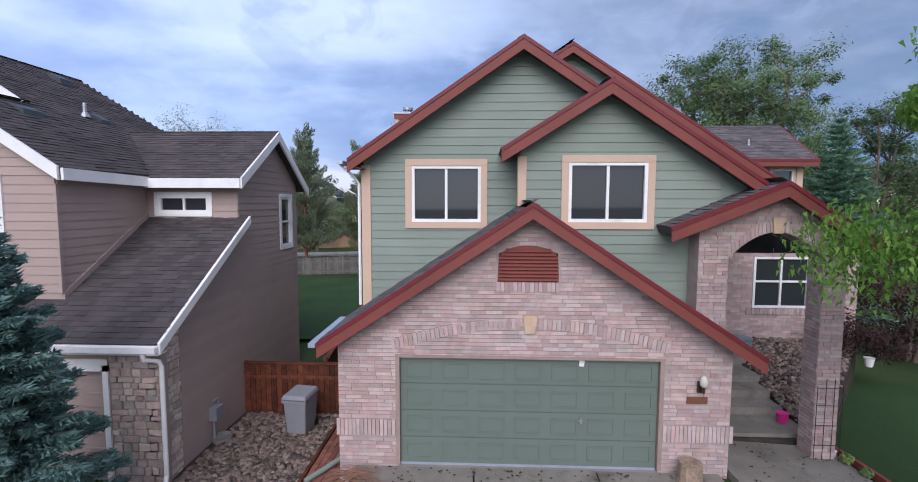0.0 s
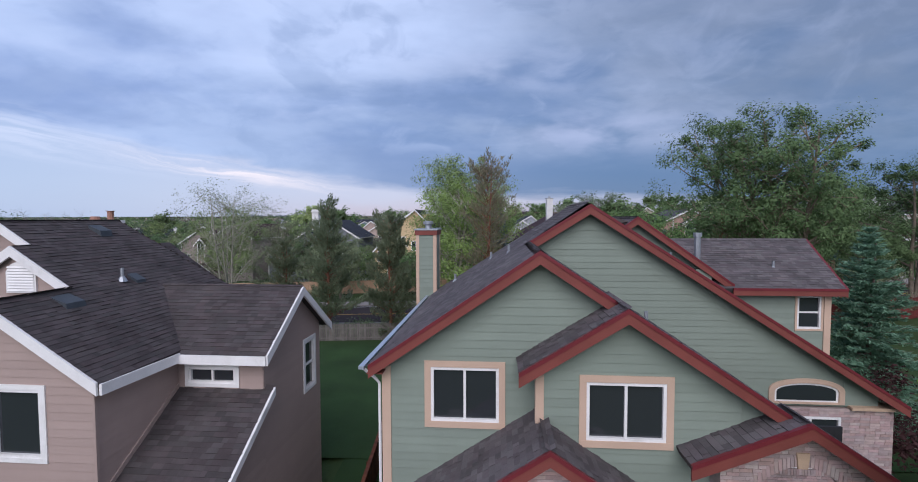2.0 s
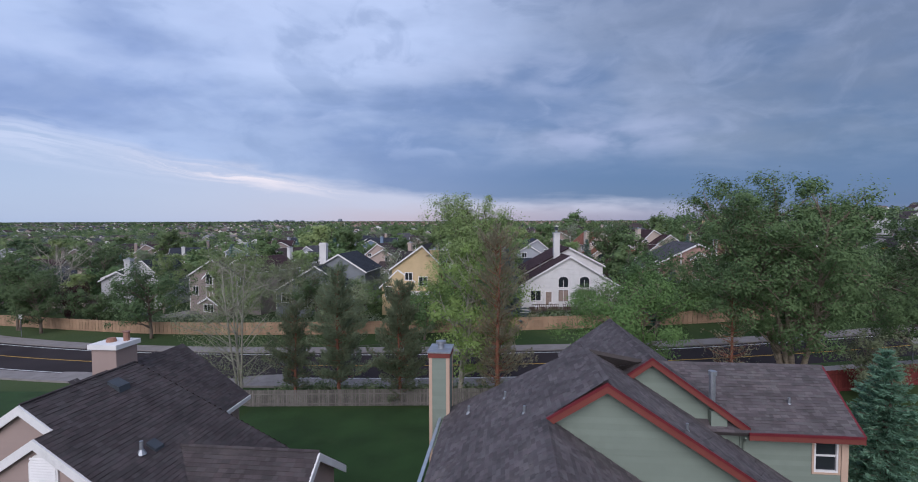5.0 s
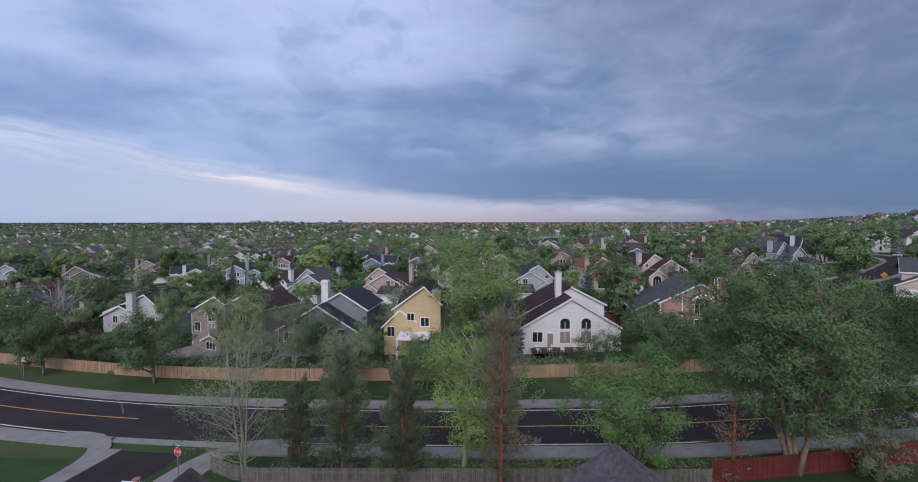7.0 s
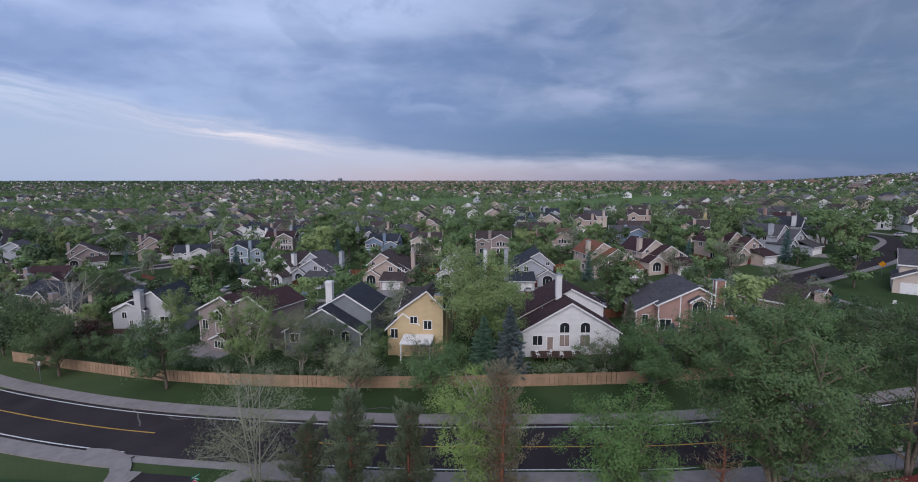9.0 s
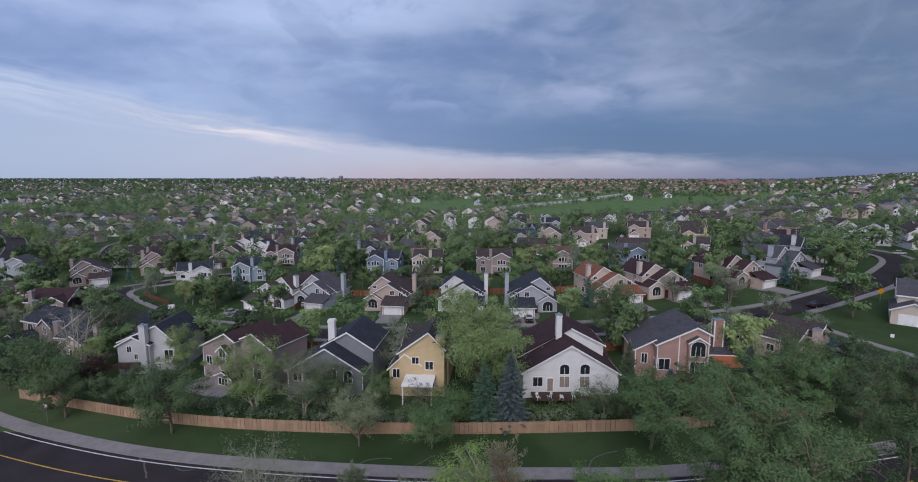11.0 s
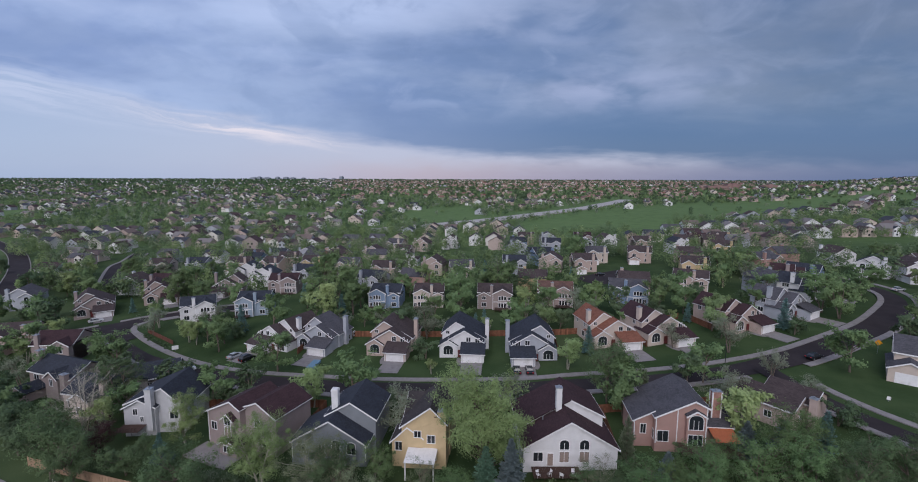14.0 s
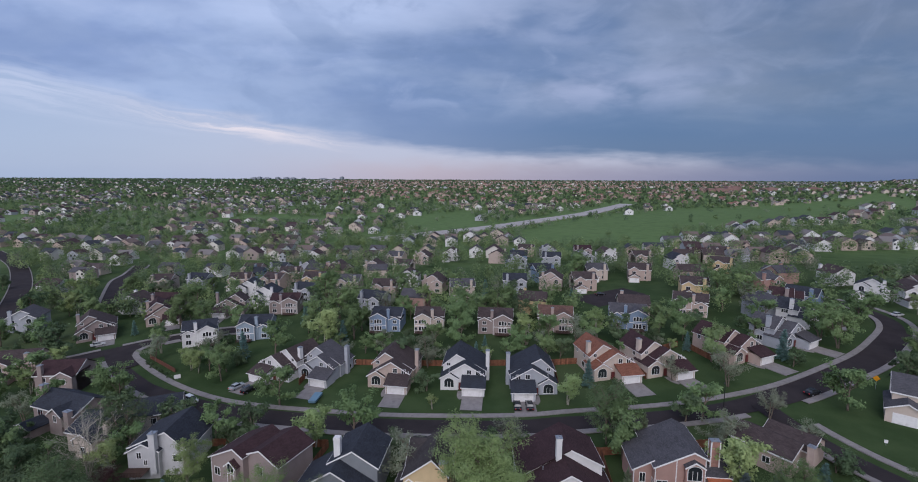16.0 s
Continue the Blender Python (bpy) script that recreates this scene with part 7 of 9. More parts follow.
planted(broadleaf(15, 10.6, 4.4, "green", 6000, 0.38, None, 0.22, 1, 0.5, "upright street tree on the verge", 18), 17.5, 51.6)
planted(broadleaf(16, 7.6, 4.0, "olive", 4500, 0.30, None, 0.18, 1, 0.4, "thin street tree on the verge", 16), -21.5, 50.3)
planted(broadleaf(17, 6.6, 4.4, "green", 5000, 0.34, None, 0.15, 2, 0.5, "low spreading street tree on the verge", 16), -11.5, 50.2)
planted(conifer(18, 11.0, 3.1, "silver", 2.0, 0.03, size=0.40, label="blue spruce beside the white house"), -0.9, 56.5)
planted(conifer(19, 9.4, 3.0, "deep", 1.7, 0.03, size=0.40, droop=-0.1, label="dark green spruce beside the blue spruce"), -4.6, 57.0)
planted(conifer(20, 9.0, 2.9, "deep", 2.0, 0.05, size=0.28, label="dense blue-green spruce beside the green house"), 14.7, 12.6, 0, 1.0, -0.1)
# beside the drive: a blue spruce and a leafy young tree
planted(conifer(21, 5.9, 2.0, "spruce", 10.0, 0.03, size=0.15, label="blue spruce in the front garden", whorls=40), -7.95, -2.5, 0, 1.0, -0.75)
planted(broadleaf(22, 7.5, 2.2, "bright", 25000, 0.14, None, 0.30, 1, 0.5, "young tree with bright green hanging leaves", 30, slim=0.5, hang=0.7), 6.72, -3.1, 0, 1.0, 1.0)

# trees among the first row
planted(broadleaf(31, 12.8, 4.8, "light", 12000, 0.30, PALE_BARK, 0.12, 3, 0.5, "light-green tree before the taupe house", 26), -41.0, 58.5)
planted(broadleaf(32, 11.8, 3.6, "light", 7000, 0.30, PALE_BARK, 0.12, 2, 0.5, "pale-green garden tree beside the taupe house", 22), -61.5, 69.0)
planted(broadleaf(33, 10.8, 4.4, "olive", 8000, 0.24, PALE_BARK, 0.12, 3, 0.35, "grey-green tree with thin young leaves", 24), -32.5, 57.6)
planted(broadleaf(34, 13.6, 5.6, "olive", 260, 0.2, PALE_BARK, 0.12, 4, 0.4, "bare pale tree without leaves", 44, twigs=5, spread=1.15, thick=0.85), -84.5, 71.0)
planted(broadleaf(35, 6.4, 3.6, "purple", 3200, 0.28, None, 0.1, 2, 0.5, "dark purple-leaved tree behind the fence", 18), -76.5, 65.0)
planted(broadleaf(36, 13.6, 5.4, "dark", 8200, 0.34, None, 0.14, 2, 0.5, "tall dark tree behind the white house", 28), 19.5, 88.0)
planted(broadleaf(37, 6.4, 3.6, "green", 6000, 0.32, None, 0.1, 2, 0.5, "round green tree behind the verge fence", 22), 24.0, 58.6)
planted(broadleaf(38, 7.6, 3.4, "dark", 4200, 0.30, None, 0.1, 2, 0.5, "dark shrub-like tree behind the verge fence", 18), 16.0, 57.6)
planted(broadleaf(39, 6.2, 3.4, "olive", 2600, 0.22, None, 0.1, 3, 0.4, "grey-green shrub behind the verge fence", 18, "shrub"), -26.6, 57.2)
planted(broadleaf(40, 5.6, 3.0, "green", 2800, 0.24, None, 0.06, 3, 0.5, "green shrub behind the verge fence", 16, "shrub"), -8.6, 57.0)
planted(broadleaf(41, 10.5, 4.6, "green", 6400, 0.32, None, 0.14, 2, 0.5, "broad green tree beside the pink house", 24), 43.0, 66.0)
planted(broadleaf(42, 5.4, 3.4, "dark", 5000, 0.32, None, 0.12, 2, 0.5, "dark green tree on the corner lot", 22), -66.0, 60.0)
planted(broadleaf(43, 8.4, 3.8, "dark", 5200, 0.30, None, 0.1, 2, 0.5, "dark green tree behind the verge fence", 20), -28.5, 58.0)
planted(broadleaf(44, 6.6, 3.2, "green", 3600, 0.28, None, 0.1, 2, 0.5, "small green tree beside the yellow house", 18), -22.5, 60.5)
planted(broadleaf(45, 6.0, 2.8, "olive", 1600, 0.22, None, 0.1, 2, 0.4, "thin young tree before the yellow house", 18), -14.0, 57.5)
planted(broadleaf(46, 4.6, 2.6, "dark", 2400, 0.24, None, 0.06, 3, 0.5, "dark shrub before the white house", 16, "shrub"), 10.8, 59.5)
planted(broadleaf(47, 5.4, 2.8, "olive", 1700, 0.22, PALE_BARK, 0.1, 2, 0.4, "thin young tree before the white house", 18), 13.4, 60.5)
planted(conifer(48, 3.2, 1.2, "spruce", 1.2, 0.04, size=0.34, label="small blue spruce behind the verge fence"), 18.6, 56.2)
planted(broadleaf(49, 12.0, 5.2, "dark", 7600, 0.34, None, 0.12, 2, 0.5, "dark green tree behind the white house", 24), -84.0, 80.0)
planted(broadleaf(50, 4.2, 2.3, "purple", 3600, 0.20, None, 0.1, 3, 0.5, "dark purple plum shrub beside the house wall", 18, "shrub"), 13.0, 6.6)
planted(conifer(51, 4.2, 1.3, "spruce", 1.4, 0.04, size=0.34, label="small blue spruce behind the white-chimney house"), -64.5, 66.0)

# a line of dense trees behind the verge fence
line_tree = planted(broadleaf(52, 9.6, 4.2, "green", 6500, 0.32, None, 0.14, 2, 0.5, "dense green tree behind the verge fence", 22), 26.8, 58.4)
dark_tree = planted(broadleaf(53, 9.0, 4.2, "dark", 6500, 0.32, None, 0.2, 1, 0.5, "dense dark green tree beside the verge fence", 22), 52.5, 62.4)
for ob, x, y, s, turn in ((line_tree, 35.4, 59.6, 1.05, 80), (line_tree, 42.8, 60.4, 1.02, 190), (dark_tree, 58.2, 63.0, 0.85, 70), (dark_tree, 47.2, 57.6, 1.0, 150), (dark_tree, -71.4, 55.6, 1.0, 100), (line_tree, 50.5, 74, 0.66, 20), (dark_tree, 65, 68, 0.9, 240), (dark_tree, -86, 66, 0.8, 290), (line_tree, 31, 64, 0.7, 300)):
    copy_thing(ob, pose(x, y, 0)).matrix_basis = pose(x, y, float(ground_z(x, y)), 0, 0, turn) @ Matrix.Scale(s, 4)
blue = planted(conifer(54, 6.8, 2.3, "silver", 1.8, 0.04, size=0.36, label="blue spruce beside the pink house"), 38.6, 70.3)
for x, y, s in ((45.2, 72.3, 0.9), (22.7, 60.6, 1.05)):
    copy_thing(blue, pose(x, y, 0)).matrix_basis = pose(x, y, float(ground_z(x, y)), 0, 0, 130 * s) @ Matrix.Scale(s, 4)
# rough undergrowth along the back fence and behind the verge fence
UNDER = np.random.default_rng(515)
for leaf, count, x0, x1, yf, spread, top_z, size in (("olive", 13000, -21, 16, 30.1, 0.9, 1.5, 0.20), ("dark", 15000, -21, 17, 30.0, 0.9, 1.7, 0.20), ("town_dark", 9000, -60, -22, 57.2, 1.6, 2.4, 0.30), ("town_grey", 8000, -62, 20, 56.9, 1.6, 2.2, 0.28), ("town_green", 9000, -20, 40, 58.2, 1.6, 2.2, 0.30)):
    k = count // 60
    cx = UNDER.uniform(x0, x1, k)
    cz = top_z * (0.25 + 0.5 * UNDER.random(k))
    cy = yf + UNDER.normal(size=k) * spread * 0.6
    if yf > 50:
        cy += np.interp(cx, [-62, -40, -15, 4, 40], [4.2, 0.6, -0.6, 0.8, 5.6])
    d = UNDER.normal(size=(count, 3))
    d /= np.linalg.norm(d, axis=1)[:, None]
    who = UNDER.integers(0, k, count)
    base_z = ground_z(cx, cy)
    c = np.stack([cx, cy, base_z + cz * 0.6], 1)[who] + d * (UNDER.random(count) ** 0.4)[:, None] * np.stack([cz * 0.8, cz * 0.7, cz * 0.75], 1)[who]
    tagged(new("undergrowth", leaf_cloud("undergrowth", c, UNDER.uniform(0.6, 1.3, count) * size, LEAF[leaf], UNDER, 0.5, None, d)), "rough shrubs and weeds along a fence", "undergrowth", kind="stuff")
# ---- the town beyond: yards, rows of houses, fields and far woods ----
TOWN = random.Random(404)
TAKEN = [tuple(o.matrix_basis.translation[:2]) for o in scene.objects if o.name.startswith("house") and o.parent is None]
STREETS = [(p.x, p.y) for line in (MAIN, SECOND, SIDE, BRANCH, WEST, COURT, ARTERIAL, LANE) for p in line]
STREET_XY = np.array(STREETS)
HWY_XY = np.array([(p.x, p.y) for p in HIGHWAY])


FIELDS = [[(-53, 230), (0, 250), (-4, 289), (-35, 296), (-64, 267)],
          [(-144, 668), (-64, 744), (-27, 543), (-54, 471), (-114, 492)],
          [(14, 374), (109, 338), (149, 432), (330, 526), (386, 542), (681, 1059), (298, 819), (126, 634), (6, 464)],
          [(629, 978), (377, 465), (840, 1052), (927, 1295)],
          [(190, 318), (310, 330), (230, 223), (159, 227)],
          [(-390, 524), (-338, 565), (-234, 578), (-175, 650), (-160, 742), (-257, 639), (-383, 657), (-424, 583)],
          [(-592, 479), (-624, 541), (-680, 618), (-741, 629), (-728, 593)]]


def in_field(x, y):
    """Open meadows that the town leaves free."""
    for poly in FIELDS:
        odd = False
        for (x0, y0), (x1, y1) in zip(poly, poly[1:] + poly[:1]):
            if (y0 > y) != (y1 > y) and x < x0 + (x1 - x0) * (y - y0) / (y1 - y0):
                odd = not odd
        if odd:
            return True
    return False


def clear_of(x, y, pts, r):
    return not len(pts) or float(np.min(np.hypot(pts[:, 0] - x, pts[:, 1] - y))) > r


# houses of the fourth and fifth rows, set by hand
KNOWN = [(-112, 189, 0), (-97, 195, 0), (-81, 213, 0), (-59, 200, 0), (-38, 210, 0), (-21, 198, 0), (2, 209, 0), (19.5, 233, 10), (45, 234, 0), (65, 232, 0), (108, 178, -40), (142, 190, -30), (154, 181, -20), (-154, 178, 0), (-169, 222, 0), (-127, 202, 0), (78, 196, 0)]
KNOWN += [(-97, 313, 0), (-78, 296, 0), (-59, 294, 0), (-40, 305, 0), (5, 272, 0), (26, 311, 0), (49, 307, 0), (63, 290, 0), (80, 276, 0), (96, 262, 0), (112, 248, 0), (-272, 291, 0), (-249, 324, 0), (-244, 357, 0), (-181, 262, 0), (-124, 240, 0), (114, 205, 20)]
TAKEN += [k[:2] for k in KNOWN]
# the grid of further houses; streets run between pairs of rows
SPOTS = []
row, y = 0, 180.0
while y < 3600:
    step_y = 27 if row % 2 == 0 else 36
    gap = 17.5 if y < 420 else (24.0 if y < 1000 else 34.0)
    x = -1.24 * y - 20 + TOWN.uniform(0, gap)
    wave = TOWN.uniform(0, 6.28)
    while x < 0.82 * y + 20:
        j = 3 if y < 420 else 9
        px_, py_ = x + TOWN.uniform(-j, j), y + 16 * math.sin(x / 95 + wave) + TOWN.uniform(-j, j)
        wood = math.sin(x * 0.011 + 1) * math.sin(y * 0.009) + 0.6 * math.sin(x * 0.023 + y * 0.017)
        if y > 420 and (TOWN.random() < 0.22 or wood < -0.45):
            x += gap
            continue
        if not in_field(px_, py_) and clear_of(px_, py_, HWY_XY, 48 if py_ < 1100 else 1) and clear_of(px_, py_, STREET_XY, 15):
            if all(abs(px_ - a) > 14 or abs(py_ - b) > 17 for a, b in TAKEN):
                SPOTS.append((px_, py_, 0 if row % 2 else 180, row))
        x += gap * TOWN.uniform(0.85, 1.25)
    y += step_y if y < 420 else (step_y * 1.35 if y < 1000 else step_y * 1.9)
    row += 1
# pockets either side of the second street
for px_, py_, r in KNOWN + [(-150, 112, 20), (-128, 104, 25), (152, 128, -60), (160, 158, -70), (-60, 178, 0), (-150, 88, 40), (-125, 74, 40), (112, 82, -30), (125, 100, -40), (-190, 150, 30)]:
    SPOTS.append((px_, py_, r, 1))

PALETTE = [(C_WHITE, CHARCOAL), (C_BEIGE, BROWN), (C_TAN, BROWN), (C_GREY, GREYR), (C_BLUE, CHARCOAL), (C_TAUPE, MAROON), (C_WHITE, BROWN), (C_PINK, GREYR), (C_BEIGE, GREYR), ((0.5, 0.40, 0.36), BROWN), (C_YELLOW, BROWN), (C_GREY, CHARCOAL)]
near_spots = sorted((s for s in SPOTS if s[1] < 420), key=lambda s: math.hypot(s[0], s[1] - 40))[:76]
protos = []
for i, (wc_, rc_) in enumerate(PALETTE):
    s = 1 if i % 2 else -1
    a0, a1 = sorted((s * 0.4, s * 5.4))
    m = (a0 + a1) / 2
    blocks = [(-5.4, 5.4, 2.2, 11.5, 5.8, 0.56, "x" if i % 3 else "y"), (a0, a1, 0.4, 8, 5.8, 0.6, "y")]
    wins = [(m, 0.4, 3.6, 1.6, 1.3, "-y", i % 3 == 0), (-m * 1.1, 2.2, 3.6, 1.3, 1.2, "-y", False), (-m * 1.1, 2.2, 0.9, 1.7, 1.5, "-y", False)]
    if i % 2 == 0:
        blocks.append((a0 - 0.1, a1 + 0.1, -2.6, 3, 2.6, 0.56, "y"))
        gar = (m, -2.6, 4.6)
    else:
        wins.append((m, 0.4, 0.8, 1.9, 1.5, "-y", False))
        gar = None
    words = "two-storey suburban house with white trim among the trees"
    protos.append(house(0, -900 - 40 * i, 0, wc_, rc_, blocks, [(-s * 3.6, 2.2, 8.6, 1.1, 1.0, False)], wins, gar, None, words))
used = [False] * len(protos)
for px_, py_, rot, rw_ in near_spots:
    i = TOWN.randrange(len(protos))
    m = pose(px_, py_, float(ground_z(px_, py_)), 0, 0, rot + TOWN.uniform(-14, 14))
    if not used[i]:
        protos[i].matrix_basis, used[i] = m, True
    else:
        copy_thing(protos[i], m)
for i, p in enumerate(protos):
    if not used[i]:
        p.matrix_basis = pose(-200 - 20 * i, 240, 3)


def palette_mat(name, colors, rough=0.8):
    """One of several colours for each island of a joined mesh."""
    m = bpy.data.materials.new(name)
    m.use_nodes = True
    t = m.node_tree
    r = t.nodes.new("ShaderNodeNewGeometry").outputs["Random Per Island"]
    ramp = t.nodes.new("ShaderNodeValToRGB")
    ramp.color_ramp.interpolation = "CONSTANT"
    while len(ramp.color_ramp.elements) < len(colors):
        ramp.color_ramp.elements.new(0.5)
    for i, c in enumerate(colors):
        ramp.color_ramp.elements[i].position = i / len(colors)
        ramp.color_ramp.elements[i].color = (*c, 1)
    t.links.new(r, ramp.inputs[0])
    b = t.nodes["Principled BSDF"]
    t.links.new(ramp.outputs[0], b.inputs["Base Color"])
    b.inputs["Roughness"].default_value = rough
    return m


FAR_WALL = palette_mat("far_walls", [C_WHITE, C_BEIGE, C_TAN, C_GREY, C_WHITE, (0.52, 0.42, 0.37), C_TAUPE, (0.66, 0.62, 0.58)])
FAR_ROOF = palette_mat("far_roofs", [BROWN, GREYR, CHARCOAL, MAROON, (0.16, 0.12, 0.11), (0.19, 0.17, 0.17)], 0.9)
RUST_WALL = palette_mat("far_brown_walls", [(0.40, 0.29, 0.25), (0.46, 0.35, 0.30), (0.34, 0.24, 0.21), (0.52, 0.46, 0.42)])
RUST_ROOF = palette_mat("far_rust_roofs", [(0.20, 0.10, 0.08), (0.16, 0.10, 0.09), (0.24, 0.14, 0.11)], 0.9)
walls_w, roofs_w, walls_t, roofs_t, panes_b = Build(), Build(), Build(), Build(), Build()
near_set = set(near_spots)
for s in SPOTS:
    if s in near_set:
        continue
    x, y, rot, rw_ = s
    z = float(ground_z(x, y))
    far = y > 1100
    if far and x < -0.42 * y and TOWN.random() < (0.35 if y < 1900 else 0.75):
        continue
    terrace = y > 900 and -0.38 * y < x < 0.5 * y and TOWN.random() < 0.8
    walls_b, roofs_b = (walls_t, roofs_t) if terrace else (walls_w, roofs_w)
    w, d, e = TOWN.uniform(4.6, 6.2) * (1.25 if far else 1), TOWN.uniform(4, 5.5), TOWN.uniform(4.4, 6)
    k = TOWN.uniform(0.5, 0.65)
    along = TOWN.random() < 0.5
    h = e + (d if along else w) * k
    o = 0.5
    if along:
        prof = [(-d, z - 2), (d, z - 2), (d, z + e), (0, z + h - 0.2), (-d, z + e)]
        walls_b.hexa([(x + w, y + a, c) for a, c in prof], [(x - w, y + a, c) for a, c in prof])
        for sg in (-1, 1):
            roofs_b.face([(x - w - o, y + sg * (d + o), z + e - o * k), (x + w + o, y + sg * (d + o), z + e - o * k), (x + w + o, y, z + h), (x - w - o, y, z + h)])
        g = TOWN.choice((-1, 1)) * w * 0.45
        gw_ = w * 0.45
        prof = [(g - gw_, z - 2), (g + gw_, z - 2), (g + gw_, z + e), (g, z + e + gw_ * k * 1.1), (g - gw_, z + e)]
        walls_b.hexa([(x + a, y - 1, c) for a, c in prof], [(x + a, y - d - 1.2, c) for a, c in prof])
        for sg in (-1, 1):
            roofs_b.face([(x + g + sg * (gw_ + 0.3), y - d - 1.5, z + e - 0.2), (x + g + sg * (gw_ + 0.3), y, z + e - 0.2), (x + g, y, z + e + gw_ * k * 1.1 + 0.12), (x + g, y - d - 1.5, z + e + gw_ * k * 1.1 + 0.12)])
        fy = y - d - 1.24
        fx = x + g
    else:
        prof = [(-w, z - 2), (w, z - 2), (w, z + e), (0, z + h - 0.2), (-w, z + e)]
        walls_b.hexa([(x + a, y + d, c) for a, c in prof], [(x + a, y - d, c) for a, c in prof])
        for sg in (-1, 1):
            roofs_b.face([(x + sg * (w + o), y - d - o, z + e - o * k), (x + sg * (w + o), y + d + o, z + e - o * k), (x, y + d + o, z + h), (x, y - d - o, z + h)])
        fy, fx = y - d - 0.04, x
    if not far:
        for dx, dz in ((-1.5, 3.2), (1.5, 3.2), (0, 0.8)):
            panes_b.box(fx + dx - 0.6, fx + dx + 0.6, fy - 0.02, fy + 0.05, z + dz, z + dz + 1.3)
solo("far_houses", walls_w, FAR_WALL, "pale far houses of the suburb among trees", "houses", kind="stuff")
solo("far_roofs", roofs_w, FAR_ROOF, "grey and brown far roofs of the suburb", "roofs", kind="stuff")
solo("far_terraces", walls_t, RUST_WALL, "brown and tan far houses of a newer quarter", "houses", kind="stuff")
solo("far_terrace_roofs", roofs_t, RUST_ROOF, "rust-brown far roofs of a newer quarter", "roofs", kind="stuff")
solo("far_windows", panes_b, PANE, "dark windows of the far houses", "windows", kind="stuff")

# trees of the yards: a few grown kinds, copied
FINE = 1.6
kinds = [broadleaf(101, 9.0, 4.4, "town_green", 2400, 0.62, None, 0.18, 1, 0.5, "leafy green tree in a garden", 10, twigs=1, slim=0.9),
         broadleaf(102, 8.0, 3.6, "town_dark", 2000, 0.60, None, 0.15, 2, 0.5, "dark green tree in a garden", 10, twigs=1, slim=0.9),
         broadleaf(103, 10.5, 4.2, "town_light", 2200, 0.58, PALE_BARK, 0.2, 2, 0.45, "light green tree in a garden", 10, twigs=1, slim=0.9),
         broadleaf(104, 9.0, 3.6, "town_grey", 2000, 0.40, BARK, 0.18, 2, 0.3, "thin half-leafed tree in a garden", 12, twigs=1),
         broadleaf(105, 4.0, 2.6, "town_dark", 1300, 0.46, None, 0.05, 3, 0.5, "dense dark shrub in a garden", 9, "shrub", twigs=1, slim=0.9),
         broadleaf(106, 12.5, 5.2, "town_green", 3000, 0.68, None, 0.14, 2, 0.5, "tall green tree in a garden", 12, twigs=1, slim=0.9),
         broadleaf(107, 5.0, 2.4, "purple", 800, 0.42, None, 0.1, 2, 0.5, "purple-leaved tree in a garden", 9, twigs=1),
         conifer(108, 8.0, 2.0, "spruce", 0.35, 0.05, size=0.75, label="blue spruce in a garden", whorls=22),
         conifer(109, 8.5, 2.2, "pine", 0.3, 0.08, size=0.75, droop=0.05, label="dark pine in a garden", whorls=20)]
weights = [26, 18, 12, 10, 22, 13, 3, 6, 6]
for i, (k, at) in enumerate(zip(kinds, ((-66, 84), (-58, 86), (-43, 84), (-2, 82), (-27, 84), (21.5, 83), (-72, 86), (52, 72), (26, 85)))):
    planted(k, *at)
house_xy = np.array(TAKEN + [s[:2] for s in SPOTS if s[1] < 440])

def grown(i, x, y, h, turn):
    """A copy of one of the kinds, grown to height h."""
    s = h / (9.0, 8.0, 10.5, 9.0, 4.0, 12.5, 5.0, 8.0, 8.5)[i]
    copy_thing(kinds[i], pose(x, y, 0)).matrix_basis = pose(x, y, float(ground_z(x, y)), 0, 0, turn) @ Matrix.Scale(s, 4)


KIND = {"g": 0, "d": 1, "l": 2, "y": 3, "b": 4, "t": 5, "s": 7, "p": 8}
WEST_TREES = ((-203, 167, 11.5, "d"), (-170, 140, 11, "t"), (-153, 132, 12, "d"), (-108, 103, 11.5, "t"), (-103.5, 100.5, 9, "g"), (-119, 134.9, 9, "l"), (-99, 122.1, 8, "l"), (-95.4, 120.2, 8.5, "l"), (-92.8, 121.8, 8, "g"), (-86.8, 121.1, 9.5, "t"), (-103, 127, 5.5, "y"), (-97.5, 129, 8, "y"), (-60, 101.8, 10.5, "g"), (-86.8, 130.8, 9.5, "s"), (-105, 158, 9, "g"), (-100, 137, 8, "y"), (-63, 140, 15, "l"), (-57, 141, 9.5, "s"), (-110, 79, 6.5, "d"), (-103, 73, 6.5, "d"), (-97, 74.5, 5.5, "g"), (-99, 69, 7, "d"), (-79, 68.5, 5, "y"), (-75.5, 84.5, 9.5, "d"), (-93, 90, 9, "d"), (-113, 82, 8, "d"), (-91, 64, 7, "d"))
